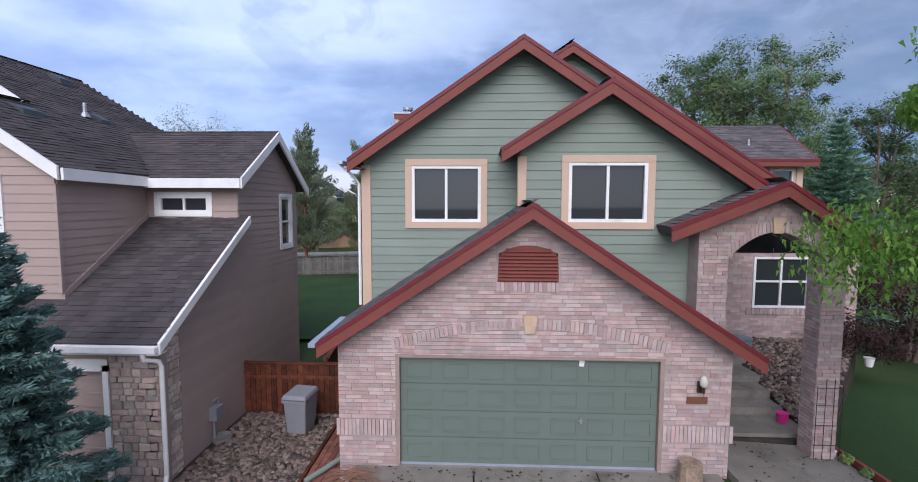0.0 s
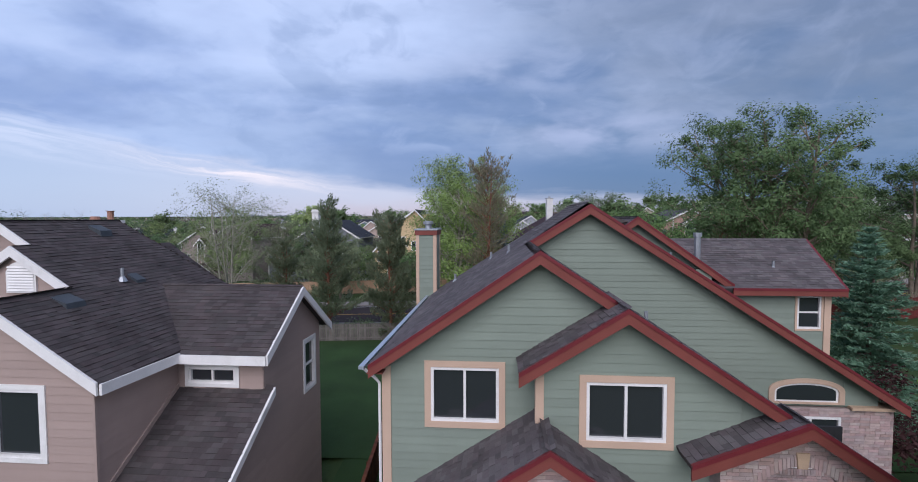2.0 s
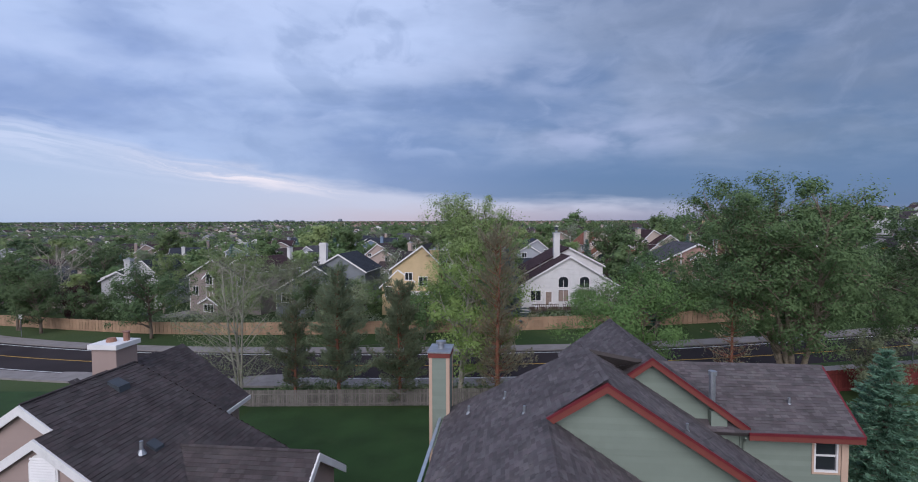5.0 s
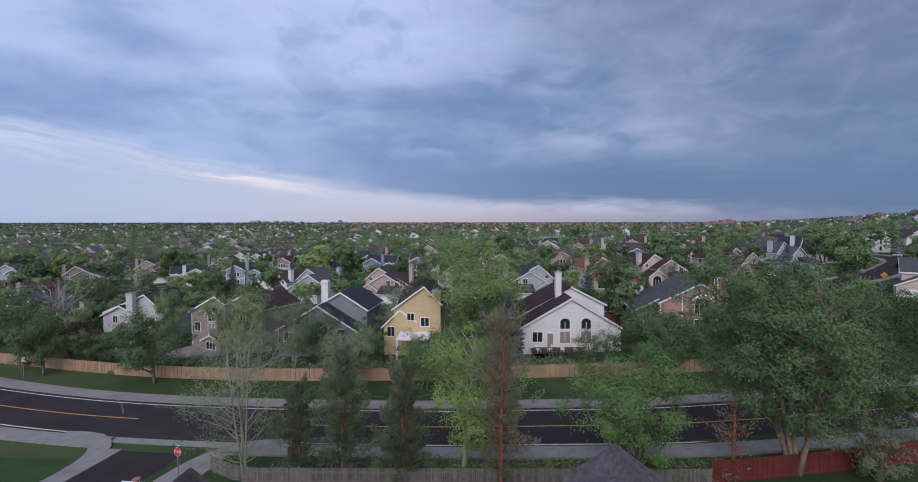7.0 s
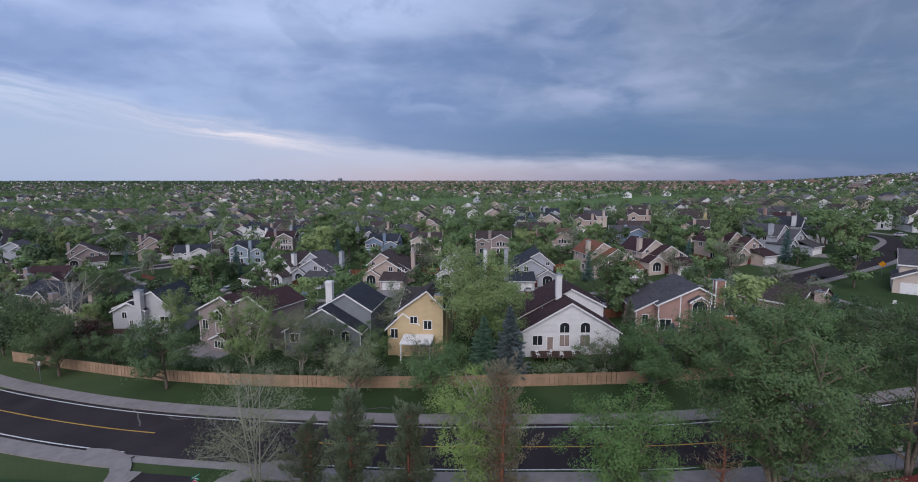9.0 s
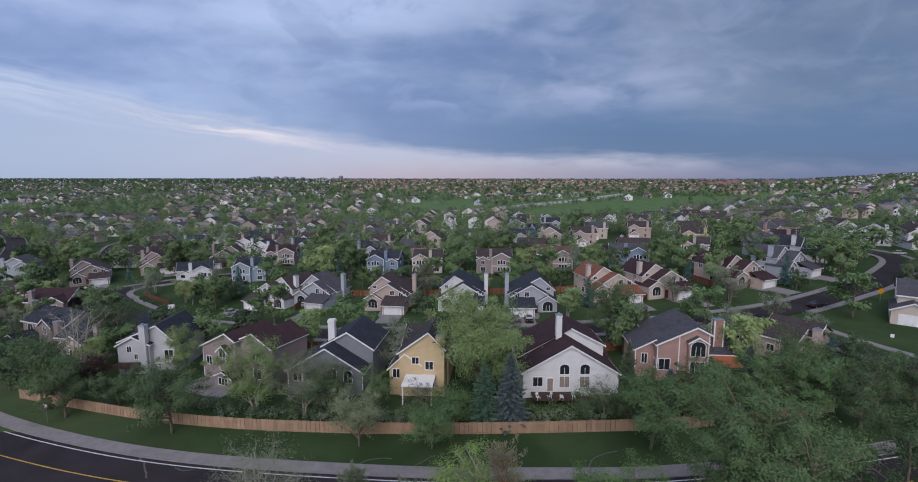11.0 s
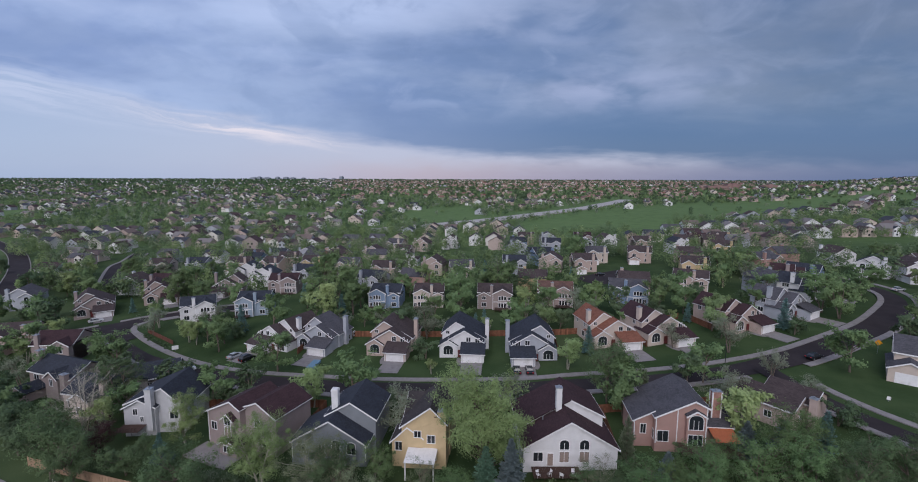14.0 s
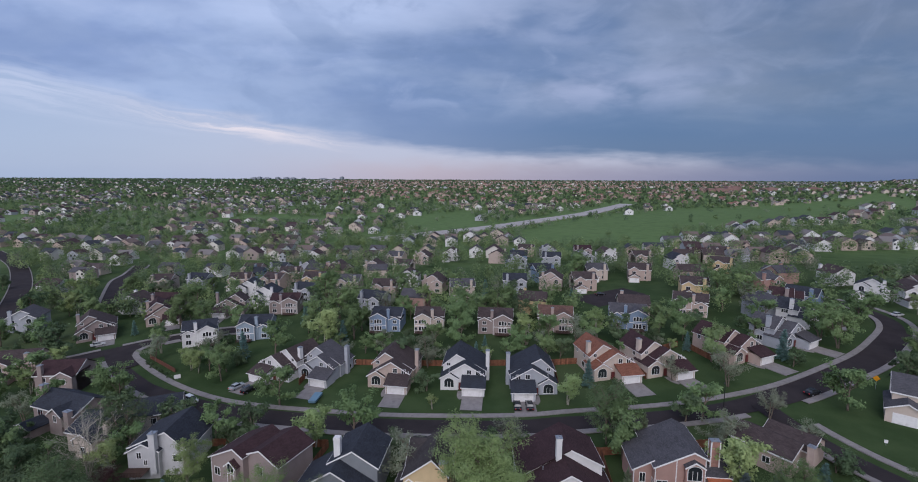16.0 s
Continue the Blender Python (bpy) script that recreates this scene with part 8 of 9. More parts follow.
MID_TREES = ((-35.8, 88.3, 10.5, "g"), (-41.6, 136, 8, "y"), (-25, 125, 10.5, "y"), (-23, 110.5, 5, "b"), (-20, 101, 4, "l"), (-17, 140.5, 10, "g"), (-8.7, 137, 5.5, "s"), (-22, 73, 11, "y"), (13.4, 104.2, 8.8, "l"), (19.8, 113.4, 8, "s"), (20.8, 140.6, 11, "y"), (28, 145.5, 11.5, "l"), (5, 142.5, 11, "l"), (-36, 141.5, 6, "d"), (14, 184.5, 7.5, "g"), (-91, 214.5, 12, "t"), (25.5, 108, 4, "b"))
EAST_TREES = ((48.4, 148, 13, "t"), (62, 149, 9, "d"), (42.6, 117.4, 7.5, "y"), (55.5, 114.6, 10.5, "y"), (42.4, 97.4, 9.5, "g"), (38.5, 97, 8, "d"), (41.4, 86, 9.5, "y"), (77.5, 131, 9.5, "s"), (78, 126.6, 4.5, "b"), (98, 139.6, 13, "t"), (77, 103.6, 10.5, "g"), (99, 117, 9.5, "d"), (57.5, 99, 8, "y"), (57.4, 87, 7.5, "y"), (60, 81, 4.5, "b"), (34, 235, 17, "t"), (87, 196, 12, "g"), (102, 205, 12.5, "t"), (148, 193, 9.5, "d"))
for row_ in (WEST_TREES, MID_TREES, EAST_TREES):
    for j, (x, y, h, k) in enumerate(row_):
        grown(KIND[k], x, y, h, 47 * j)
# small trees along the garden fences between the second and third rows
YARD = random.Random(61)
YARD_TREES = []
x = -66.0
while x < 66:
    y = 131 + 0.0022 * x * x + YARD.uniform(-4.0, 5.5)
    YARD_TREES.append((x, y, YARD.uniform(4.2, 7.5), YARD.choice("yygdlgsby")))
    x += YARD.uniform(3.6, 6.2)
for x, y, h, k in YARD_TREES:
    grown(KIND[k], x, y, min(h, 4.2) if k == "b" else h, YARD.uniform(0, 360))
placed = [t[:2] for row_ in (WEST_TREES, MID_TREES, EAST_TREES, YARD_TREES) for t in row_]
spots, tries = list(placed), 0
while len(spots) < 262 and tries < 9000:
    tries += 1
    y = 66 + 150 * TOWN.random() ** 0.85
    x = TOWN.uniform(-1.22 * y - 30, 0.82 * y + 30)
    if in_field(x, y) or not clear_of(x, y, STREET_XY, 7.5):
        continue
    hx = house_xy - np.array([x, y])
    if np.any((np.abs(hx[:, 0]) < 8.0) & (hx[:, 1] < 10.5) & (hx[:, 1] > -14.5)):
        continue
    # the open lawns at the bend and before the second row
    if (46 < x < 100 and y < 122) or (-82 < x < 46 and 84 < y < 124):
        continue
    if 26 < x < 70 and 160 < y < 224:
        continue
    if min(math.hypot(x - a, y - b) for a, b in spots) < 4.4:
        continue
    spots.append((x, y))
    i = TOWN.choices(range(len(kinds)), weights)[0]
    s = TOWN.uniform(0.75, 1.25)
    copy_thing(kinds[i], pose(x, y, 0)).matrix_basis = pose(x, y, float(ground_z(x, y)), 0, 0, TOWN.uniform(0, 360)) @ Matrix.Scale(s, 4)


# garden fences of the second and third rows, too small to pick apart
fb = Build()
for x0, y0, x1, y1 in ((-58, 127, -36, 126), (-36, 126, -16, 126), (-16, 126, 12, 127), (12, 127, 32, 130), (32, 130, 52, 141), (-16, 126, -16, 112), (-38, 126, -38, 114), (12, 127, 12, 112), (34, 130, 36, 118), (54, 141, 58, 130), (-60, 127, -60, 113), (-22, 82, -22, 70), (-40, 84, -41, 70), (17.5, 84, 17.5, 70), (-22, 84, 17.5, 84), (17.5, 84, 40, 88), (-60, 84, -40, 84), (-78, 118, -62, 127), (-74, 82, -60, 84)):
    n = max(2, int(math.hypot(x1 - x0, y1 - y0) / 0.5))
    for i in range(n):
        f, g = i / n, (i + 0.94) / n
        a = Vector((x0 + (x1 - x0) * f, y0 + (y1 - y0) * f, 0))
        b = Vector((x0 + (x1 - x0) * g, y0 + (y1 - y0) * g, 0))
        a.z = b.z = float(ground_z(a.x, a.y)) + 1.75 + 0.03 * (i % 3)
        fb.beam(a, b, 0.04, 1.9)
solo("garden_fence", fb, material("garden_cedar", (0.20, 0.085, 0.05), 0.85, vary=0.3, scale=1.5, random_by="island", spread=0.3), "reddish cedar garden fences between the lots", "fence", kind="stuff")


# low timber wall of the planted corner bed
tw = thing("timber_wall", "low reddish timber wall behind a planted corner bed", "wall", pose(-119.6, 130.6, float(ground_z(-119.6, 130.6)), 0, 0, -31.6))
run_z = float(ground_z(-103, 120.4)) - float(ground_z(-119.6, 130.6))
for i in range(8):
    u = i * 2.42
    part("plank", Build().box(u, u + 2.38, -0.06, 0.06, run_z * i / 8 - 0.4, run_z * i / 8 + 1.25), material("red_timber", (0.15, 0.062, 0.045), 0.85, vary=0.3, scale=1.5, grain=30, bump=0.3), tw)
    part("post", Build().box(u - 0.1, u + 0.1, -0.12, 0.1, run_z * i / 8 - 0.4, run_z * i / 8 + 1.36), material("red_timber", (0.15, 0.062, 0.045), 0.85), tw)
for i in range(11):
    grown(4, -118.6 + i * 1.75 + (i % 3) * 0.2, 127.3 - i * 1.06 - (i % 2) * 0.9, 0.7 + 0.15 * (i % 3), 70 * i)


def far_woods(name, y0, y1, count, clumps, size, leaf, seed, flat=0.8):
    """Far tree crowns as clusters of leaf clumps, one mesh."""
    rng = np.random.default_rng(seed)
    cs, ss, outs, n = [], [], [], 0
    while n < count:
        y = y0 + (y1 - y0) * rng.random() ** 0.8
        x = rng.uniform(-1.24 * y, 0.83 * y)
        if in_field(x, y) and rng.random() > 0.02:
            continue
        if not clear_of(x, y, HWY_XY, 30 if x > -80 else 16) or (y < 260 and not clear_of(x, y, STREET_XY, 9)):
            continue
        if 28 < x < 70 and y < 222:
            continue
        if y < 430:
            hx = house_xy - np.array([x, y])
            if np.any((np.abs(hx[:, 0]) < 7.0) & (hx[:, 1] < 3.0) & (hx[:, 1] > -13)):
                continue
        h, r = (rng.uniform(6, 13), rng.uniform(2.6, 5.2)) if 160 < y < 430 else (rng.uniform(5, 11), rng.uniform(2.2, 4.6))
        z = float(ground_z(x, y))
        q = rng.normal(size=(clumps, 3))
        q *= np.minimum(1.0, 1.75 / np.linalg.norm(q, axis=1))[:, None]
        cs.append(q * np.array([r * 0.5, r * 0.5, h * 0.22]) + np.array([x, y, z + h * 0.55]))
        outs.append(q / (np.linalg.norm(q, axis=1)[:, None] + 1e-6))
        ss.append(np.full(clumps, size) * rng.uniform(0.7, 1.3))
        n += 1
    me = leaf_cloud(name, np.concatenate(cs), np.concatenate(ss), LEAF[leaf], rng, 0.8, None, np.concatenate(outs))
    tagged(new(name, me), "far suburban trees massed between the houses", "trees", kind="stuff")


far_woods("far_trees", 165, 430, 540, 190, 0.80, "town_green", 4, 0.8)
far_woods("far_trees", 165, 430, 360, 175, 0.78, "town_dark", 14, 0.8)
far_woods("far_trees", 165, 430, 220, 140, 0.70, "town_light", 15, 0.8)
far_woods("far_trees", 165, 430, 170, 130, 0.66, "town_grey", 16, 0.8)
far_woods("far_trees", 400, 900, 1700, 52, 1.4, "town_green", 5)
far_woods("far_trees", 400, 900, 1250, 48, 1.4, "town_dark", 6)
far_woods("far_trees", 400, 900, 800, 44, 1.2, "town_grey", 7)
far_woods("far_trees", 850, 1800, 4300, 12, 3.9, "town_dark", 8)
far_woods("far_trees", 850, 1800, 2800, 12, 3.8, "town_green", 9)
far_woods("far_trees", 1700, 4200, 7600, 6, 8.4, "town_dark", 10)

# skyline
# the towers' concrete is lightened towards blue: distance haze painted into the colour
SKY_M = material("hazed_tower_concrete", (0.26, 0.28, 0.33), 0.8)
RED_M = material("far_red_brick", (0.27, 0.17, 0.16), 0.9, vary=0.2, scale=0.05)
for x, w, h in ((x_, w_, h_ * 0.72) for x_, w_, h_ in ((-1450, 26, 72), (-2260, 46, 60), (-2210, 30, 66), (-2140, 60, 58), (-2040, 30, 64), (-1960, 40, 62), (-1900, 50, 58), (-1800, 30, 55), (-1620, 60, 52), (-1520, 30, 50))):
    bb = Build().box(x - w / 2, x + w / 2, 3990, 4030, 0, h).box(x - w / 4, x + w / 4, 4000, 4020, h, h + 4)
    for q in range(5):
        bb.box(x - w / 2 - 0.5, x + w / 2 + 0.5, 3989, 4031, h * (0.15 + 0.17 * q), h * (0.15 + 0.17 * q) + 1.5)
    solo("tower_block", bb, SKY_M, "haze-grey tower block on the far horizon", "building", group="skyline")
for x, y, w, h in ((640, 1500, 60, 12), (700, 1530, 40, 16), (790, 1500, 40, 10), (880, 1450, 50, 9)):
    z = float(ground_z(x, y))
    solo("school_building", Build().box(x - w / 2, x + w / 2, y, y + 30, z - 5, z + h).box(x - w / 6, x + w / 6, y - 2, y + 10, z - 5, z + h + 3), RED_M, "large red-brick building on the far rise", "building", group="far buildings")
# ---- fences, signs, cars and small things ----
CEDAR = material("stained_cedar", (0.112, 0.034, 0.018), 0.8, vary=0.45, scale=5, grain=30, bump=0.5, stain=(0.016, 0.009, 0.008), stain_scale=1.1, placed=True, random_by="object", spread=0.4)
GREYWOOD = material("weathered_picket", (0.165, 0.15, 0.138), 0.9, vary=0.2, scale=2, grain=25, bump=0.4, random_by="object", spread=0.25, placed=True)
TANWOOD = material("tan_fence_board", (0.36, 0.235, 0.155), 0.85, vary=0.15, scale=1, grain=20, bump=0.3, random_by="object", spread=0.14, placed=True)
REDWOOD = material("red_fence_board", (0.130, 0.026, 0.024), 0.8, vary=0.2, scale=1.5, grain=20, bump=0.3, random_by="object", spread=0.18, placed=True)


def fence(pts, height, board, mat, label, rail_cap=False, gap=0.006, post=2.4, z_of=None, singles=True, group=""):
    """Upright boards on rails and posts along a line; each board a part on one shared mesh."""
    top = thing("fence", label, "fence", None, group)
    line = [Vector(p) for p in pts]
    bm_ = Build().hexa([(0, -0.011, 0), (board - gap, -0.011, 0), (board - gap, 0.011, 0), (0, 0.011, 0)], [(0.002, -0.011, height), (board - gap - 0.002, -0.011, height), (board - gap - 0.002, 0.011, height), (0.002, 0.011, height)]).mesh("board", mat)
    rnd = random.Random(len(pts) * 7 + int(height * 100))
    for a, b in zip(line, line[1:]):
        d = b - a
        ln, ang = d.length, math.degrees(math.atan2(d.y, d.x))
        n = int(ln / board)
        for i in range(n):
            p = a + d * (i / n)
            z = (z_of or (lambda x, y: float(ground_z(x, y))))(p.x, p.y)
            part("board", bm_, mat, top, "", pose(p.x, p.y, z + rnd.uniform(-0.012, 0.012), 0, 0, ang))
        m = max(1, int(ln / post))
        for i in range(m + 1):
            p = a + d * (i / m)
            z = (z_of or (lambda x, y: float(ground_z(x, y))))(p.x, p.y)
            part("post", Build().box(-0.045, 0.045, 0.015, 0.105, -0.4, height + 0.04), mat, top, "", pose(p.x, p.y, z, 0, 0, ang))
        for h in (0.25, height - 0.3):
            za, zb = ((z_of or (lambda x, y: float(ground_z(x, y))))(q.x, q.y) for q in (a, b))
            part("rail", Build().beam((a.x, a.y, za + h), (b.x, b.y, zb + h), 0.05, 0.09), mat, top)
        if rail_cap:
            za, zb = ((z_of or (lambda x, y: float(ground_z(x, y))))(q.x, q.y) for q in (a, b))
            part("cap_rail", Build().beam((a.x, a.y, za + height + 0.05), (b.x, b.y, zb + height + 0.05), 0.12, 0.05), mat, top)
    return top


flatz = lambda z: (lambda x, y: z)
fence([(-7.1, 3.2), (-4.55, 3.2)], 1.75, 0.14, CEDAR, "dark stained cedar fence between the two houses", True, z_of=flatz(-0.95), post=1.25)
fence([(-4.5, 3.2), (-3.7, 3.1)], 1.75, 0.14, CEDAR, "dark stained cedar gate beside the garage", True, z_of=flatz(-0.85), post=1.2)
fence([(-4.95, 3.4), (-5.6, 9.8), (-5.9, 12.0)], 1.6, 0.14, CEDAR, "dark cedar side fence along the lawn", True, z_of=flatz(-0.7))
fence([(-27.2, 29.6), (-24.5, 28.2), (-22.0, 27.6), (-5, 28.2), (14.5, 28.9)], 1.35, 0.15, GREYWOOD, "grey weathered picket fence behind the lawn", gap=0.02)
fence([(14.6, 29.2), (24.0, 31.2), (33.5, 33.4), (50, 38.5)], 1.75, 0.15, REDWOOD, "red stained board fence beside the road")
FB = curve_line([(-86, 61.2), (-59, 55.6), (-42, 53.7), (-27, 53.3), (-15, 53.5), (4, 54.7), (26, 57.2), (52, 63.5)], 5.0)
for a, b in zip(FB[:-1:3], FB[3::3]):
    i = FB.index(a)
    fence([tuple(p) for p in FB[i:i + 4]], 1.75, 0.62, TANWOOD, "tan board fence along the far verge", post=2.5, group="verge fence")

# lawns, drives and beds near the house
MULCHROCK = material("river_rock", (0.160, 0.120, 0.105), 0.85, vary=0.3, scale=8, grain=40, random_by="island", spread=0.7, hue=0.05)
SOIL = material("dark_soil", (0.055, 0.042, 0.036), 0.95, vary=0.3, scale=3)
PAVER = material("red_paver", (0.23, 0.095, 0.07), 0.9, vary=0.25, scale=4, random_by="object", spread=0.25)


def slab(name, pts, z0, z1, mat, label, cat):
    return solo(name, Build().hexa([(x, y, z0) for x, y in pts], [(x, y, z1) for x, y in pts]), mat, label, cat, kind="structure")


def lawn(x0, x1, y0, y1, label, lift=0.02):
    """Mown grass over the land, with short blades standing in it."""
    nx, ny = int((x1 - x0) / 1.2), int((y1 - y0) / 1.2)
    pts = [(x0 + (x1 - x0) * i / nx, y0 + (y1 - y0) * j / ny) for j in range(ny + 1) for i in range(nx + 1)]
    b = Build()
    b.v = [(x, y, float(ground_z(x, y)) + lift) for x, y in pts]
    b.f = [(j * (nx + 1) + i, j * (nx + 1) + i + 1, (j + 1) * (nx + 1) + i + 1, (j + 1) * (nx + 1) + i) for j in range(ny) for i in range(nx)]
    b.uv = [None] * len(b.f)
    solo("lawn", b, GRASS, label, "lawn", kind="structure")


lawn(-21.5, 14.2, 9.0, 27.4, "mown green back lawn")
lawn(-7.0, -4.9, 7.2, 9.2, "mown green side lawn")
lawn(6.35, 30, -9, 4.6, "dark green front lawn")
lawn(-95, -41, 20, 31, "green corner lawn beside the road")
for i in range(3):
    for j in range(2):
        x0, y0 = -3.3 + i * 2.3, -10.0 + j * 5.0
        slab("driveway", [(x0, y0), (x0 + 2.27, y0), (x0 + 2.27, y0 + 4.97), (x0, y0 + 4.97)], -0.4, -0.015 - 0.012 * ((i + j) % 2), OLD_CONCRETE, "stained concrete drive slab before the garage", "driveway")
slab("driveway", [(3.78, -2.0), (6.2, -2.0), (6.2, 0.95), (3.78, 1.2)], -0.4, 0.04, OLD_CONCRETE, "worn concrete path to the porch steps", "path")
slab("bed", [(-8.2, -9), (-4.45, -9), (-4.45, 3.2), (-7.15, 3.2), (-7.15, -0.2), (-8.2, -0.4)], -1.2, -0.56, SOIL, "soil under river rock between the houses", "bed")
slab("bed", [(3.85, 1.2), (6.3, 1.0), (10.2, 5.3), (3.85, 5.3)], -0.6, 0.10, SOIL, "planting bed beside the porch steps", "bed")
# brick path
rnd = random.Random(12)
path_top = thing("brick_path", "narrow path of red brick pavers beside the garage", "path", kind="structure")
for i in range(6):
    for j in range(38):
        x, y = -4.42 + i * 0.125, -4.6 + j * 0.205 + (i % 2) * 0.1
        part("paver", Build().box(0, 0.115, 0, 0.195, -0.1, 0.0), PAVER, path_top, "", pose(x, y, -0.50 + rnd.uniform(-0.008, 0.008)))
solo("timber_edging", Build().box(-4.50, -4.43, -4.6, 3.1, -0.7, -0.46), CEDAR, "dark timber edging beside the brick path", "edging")


def rocks(name, region, count, zf, seed, r0=0.035, r1=0.085):
    """Loose river stones, one joined mesh."""
    rg = random.Random(seed)
    b = Build()
    x0, x1, y0, y1 = region
    for _ in range(count):
        x, y, r = rg.uniform(x0, x1), rg.uniform(y0, y1), rg.uniform(r0, r1)
        if zf(x, y) is None:
            continue
        z = zf(x, y) + rg.uniform(0, r * 0.5)
        a = rg.uniform(0, 6.28)
        ring = [(x + math.cos(a + 6.283 * k / 5) * r * rg.uniform(0.8, 1.2), y + math.sin(a + 6.283 * k / 5) * r * rg.uniform(0.7, 1.0)) for k in range(5)]
        n = len(b.v)
        b.v += [(u, v, z) for u, v in ring] + [(x + (u - x) * 0.55, y + (v - y) * 0.55, z + r * rg.uniform(0.45, 0.75)) for u, v in ring]
        for k in range(5):
            b.f.append((n + k, n + (k + 1) % 5, n + 5 + (k + 1) % 5, n + 5 + k))
            b.uv.append(None)
        b.f.append(tuple(n + 5 + k for k in range(5)))
        b.uv.append(None)
    solo(name, b, MULCHROCK, "loose brown and grey river stones", "gravel", kind="stuff")


rocks("river_rock", (-7.15, -4.5, -3.0, 3.15), 5200, lambda x, y: -0.56 if (x > -7.0 or y < -0.5) else None, 31)
rise = lambda x, y: None if x < (6.14 + max(0.0, y - 2.6) * 0.1) or x > 6.3 + (y - 1.2) * 0.95 else 0.09 + 0.24 * (y - 1.2)
rocks("river_rock", (6.1, 10.1, 1.25, 5.25), 4600, rise, 32)
solo("bed_slope", Build().hexa([(6.16, 1.2, -0.3), (6.4, 1.2, -0.3), (10.2, 5.3, -0.3), (6.2, 5.3, -0.3)], [(6.16, 1.2, 0.08), (6.4, 1.2, 0.08), (10.2, 5.3, 1.06), (6.2, 5.3, 1.06)]), SOIL, "sloping soil of the rock bed", "bed", kind="structure")
slab("garage_sill", [(-2.6, -0.03), (2.6, -0.03), (2.6, 0.4), (-2.6, 0.4)], -0.4, -0.03, CONCRETE, "concrete sill under the garage door", "sill")
# plants and pots beside the pillar
GREENS = random.Random(61)
for bx, by, h, leaf, n, words in ((6.18, 0.35, 0.22, "yellow", 260, "low yellow-green plant beside the path"), (6.2, -0.1, 0.18, "green", 220, "low green plant beside the path"), (9.3, 4.7, 1.5, "purple", 1500, "dark purple barberry beside the porch wall"), (10.0, 4.2, 1.2, "purple", 1100, "dark purple shrub beside the lawn")):
    rg = np.random.default_rng(int(bx * 100))
    q = rg.normal(size=(n, 3))
    q /= np.linalg.norm(q, axis=1)[:, None]
    pts = q * (rg.random(n) ** 0.4)[:, None] * np.array([h * 0.6, h * 0.6, h * 0.5]) + np.array([0, 0, h * 0.5])
    base_z = 0.02 if by < 1 else 0.75
    sh = thing("shrub", words, "shrub", pose(bx, by, base_z))
    part("foliage", leaf_cloud("foliage", pts, rg.uniform(0.6, 1.3, n) * (0.09 if h > 1 else 0.06), LEAF[leaf], rg, 0.6, None, q), None, sh)
    st_ = Build()
    for k in range(5):
        st_.tube([(0, 0, -0.1), (GREENS.uniform(-0.3, 0.3) * h, GREENS.uniform(-0.3, 0.3) * h, h * 0.8)], [0.012, 0.004], 4)
    part("stem", st_, BARK, sh)
for bx, by, bz, r in ((8.7, 4.5, 0.86, 0.14), (9.5, 4.0, 0.75, 0.12), (6.12, 0.62, 0.03, 0.07)):
    solo("garden_pot", Build().tube([(bx, by, bz - 0.03), (bx, by, bz + r * 1.6), (bx, by, bz + r * 1.75), (bx, by, bz + r * 1.5)], [r * 0.7, r, r * 1.08, r * 0.8], 12), WHITE, "small white glazed garden pot on the ground", "pot")
# porch steps
for i, (y, z, x0, x1) in enumerate(((1.2, 0.18, 3.86, 6.15), (2.1, 0.36, 3.86, 6.08), (2.65, 0.54, 3.86, 6.12), (3.2, 0.70, 3.86, 6.2), (4.0, 0.88, 3.86, 6.3))):
    solo("step", Build().box(x0, x1, y, 5.3, z - 0.35, z), OLD_CONCRETE, "grey concrete porch step", "step", kind="structure")

# wheeled bin
PLASTIC = material("grey_plastic", (0.24, 0.24, 0.27), 0.5, vary=0.08, scale=3, grain=40, bump=0.1)
bin_ = thing("rubbish_bin", "grey plastic wheeled rubbish bin on river stones", "bin", pose(-5.25, 2.25, -0.5, 0, 0, -8) @ Matrix.Scale(0.95, 4))
bevelled(part("body", Build().hexa([(-0.25, -0.27, 0), (0.25, -0.27, 0), (0.25, 0.27, 0), (-0.25, 0.27, 0)], [(-0.31, -0.34, 0.92), (0.31, -0.34, 0.92), (0.31, 0.34, 0.92), (-0.31, 0.34, 0.92)]), PLASTIC, bin_), 0.04)
bevelled(part("lid", Build().hexa([(-0.34, -0.39, 0.92), (0.34, -0.39, 0.92), (0.34, 0.37, 0.92), (-0.34, 0.37, 0.92)], [(-0.29, -0.33, 1.02), (0.29, -0.33, 1.02), (0.29, 0.34, 1.05), (-0.29, 0.34, 1.05)]), PLASTIC, bin_), 0.03)
part("rim", Build().box(-0.325, 0.325, -0.355, -0.33, 0.82, 0.90), PLASTIC, bin_)
for x in (-0.24, 0.24):
    part("wheel", Build().tube([(x - 0.03, 0.30, 0.1), (x + 0.03, 0.30, 0.1)], 0.11, 12), material("black_rubber", (0.02, 0.02, 0.02), 0.8), bin_)
solo("stone_basin", Build().tube([(-6.95, 1.75, -0.58), (-6.95, 1.75, -0.45), (-6.95, 1.75, -0.42), (-6.95, 1.75, -0.46)], [0.20, 0.23, 0.20, 0.05], 14), CONCRETE, "round grey stone basin on the gravel", "basin")
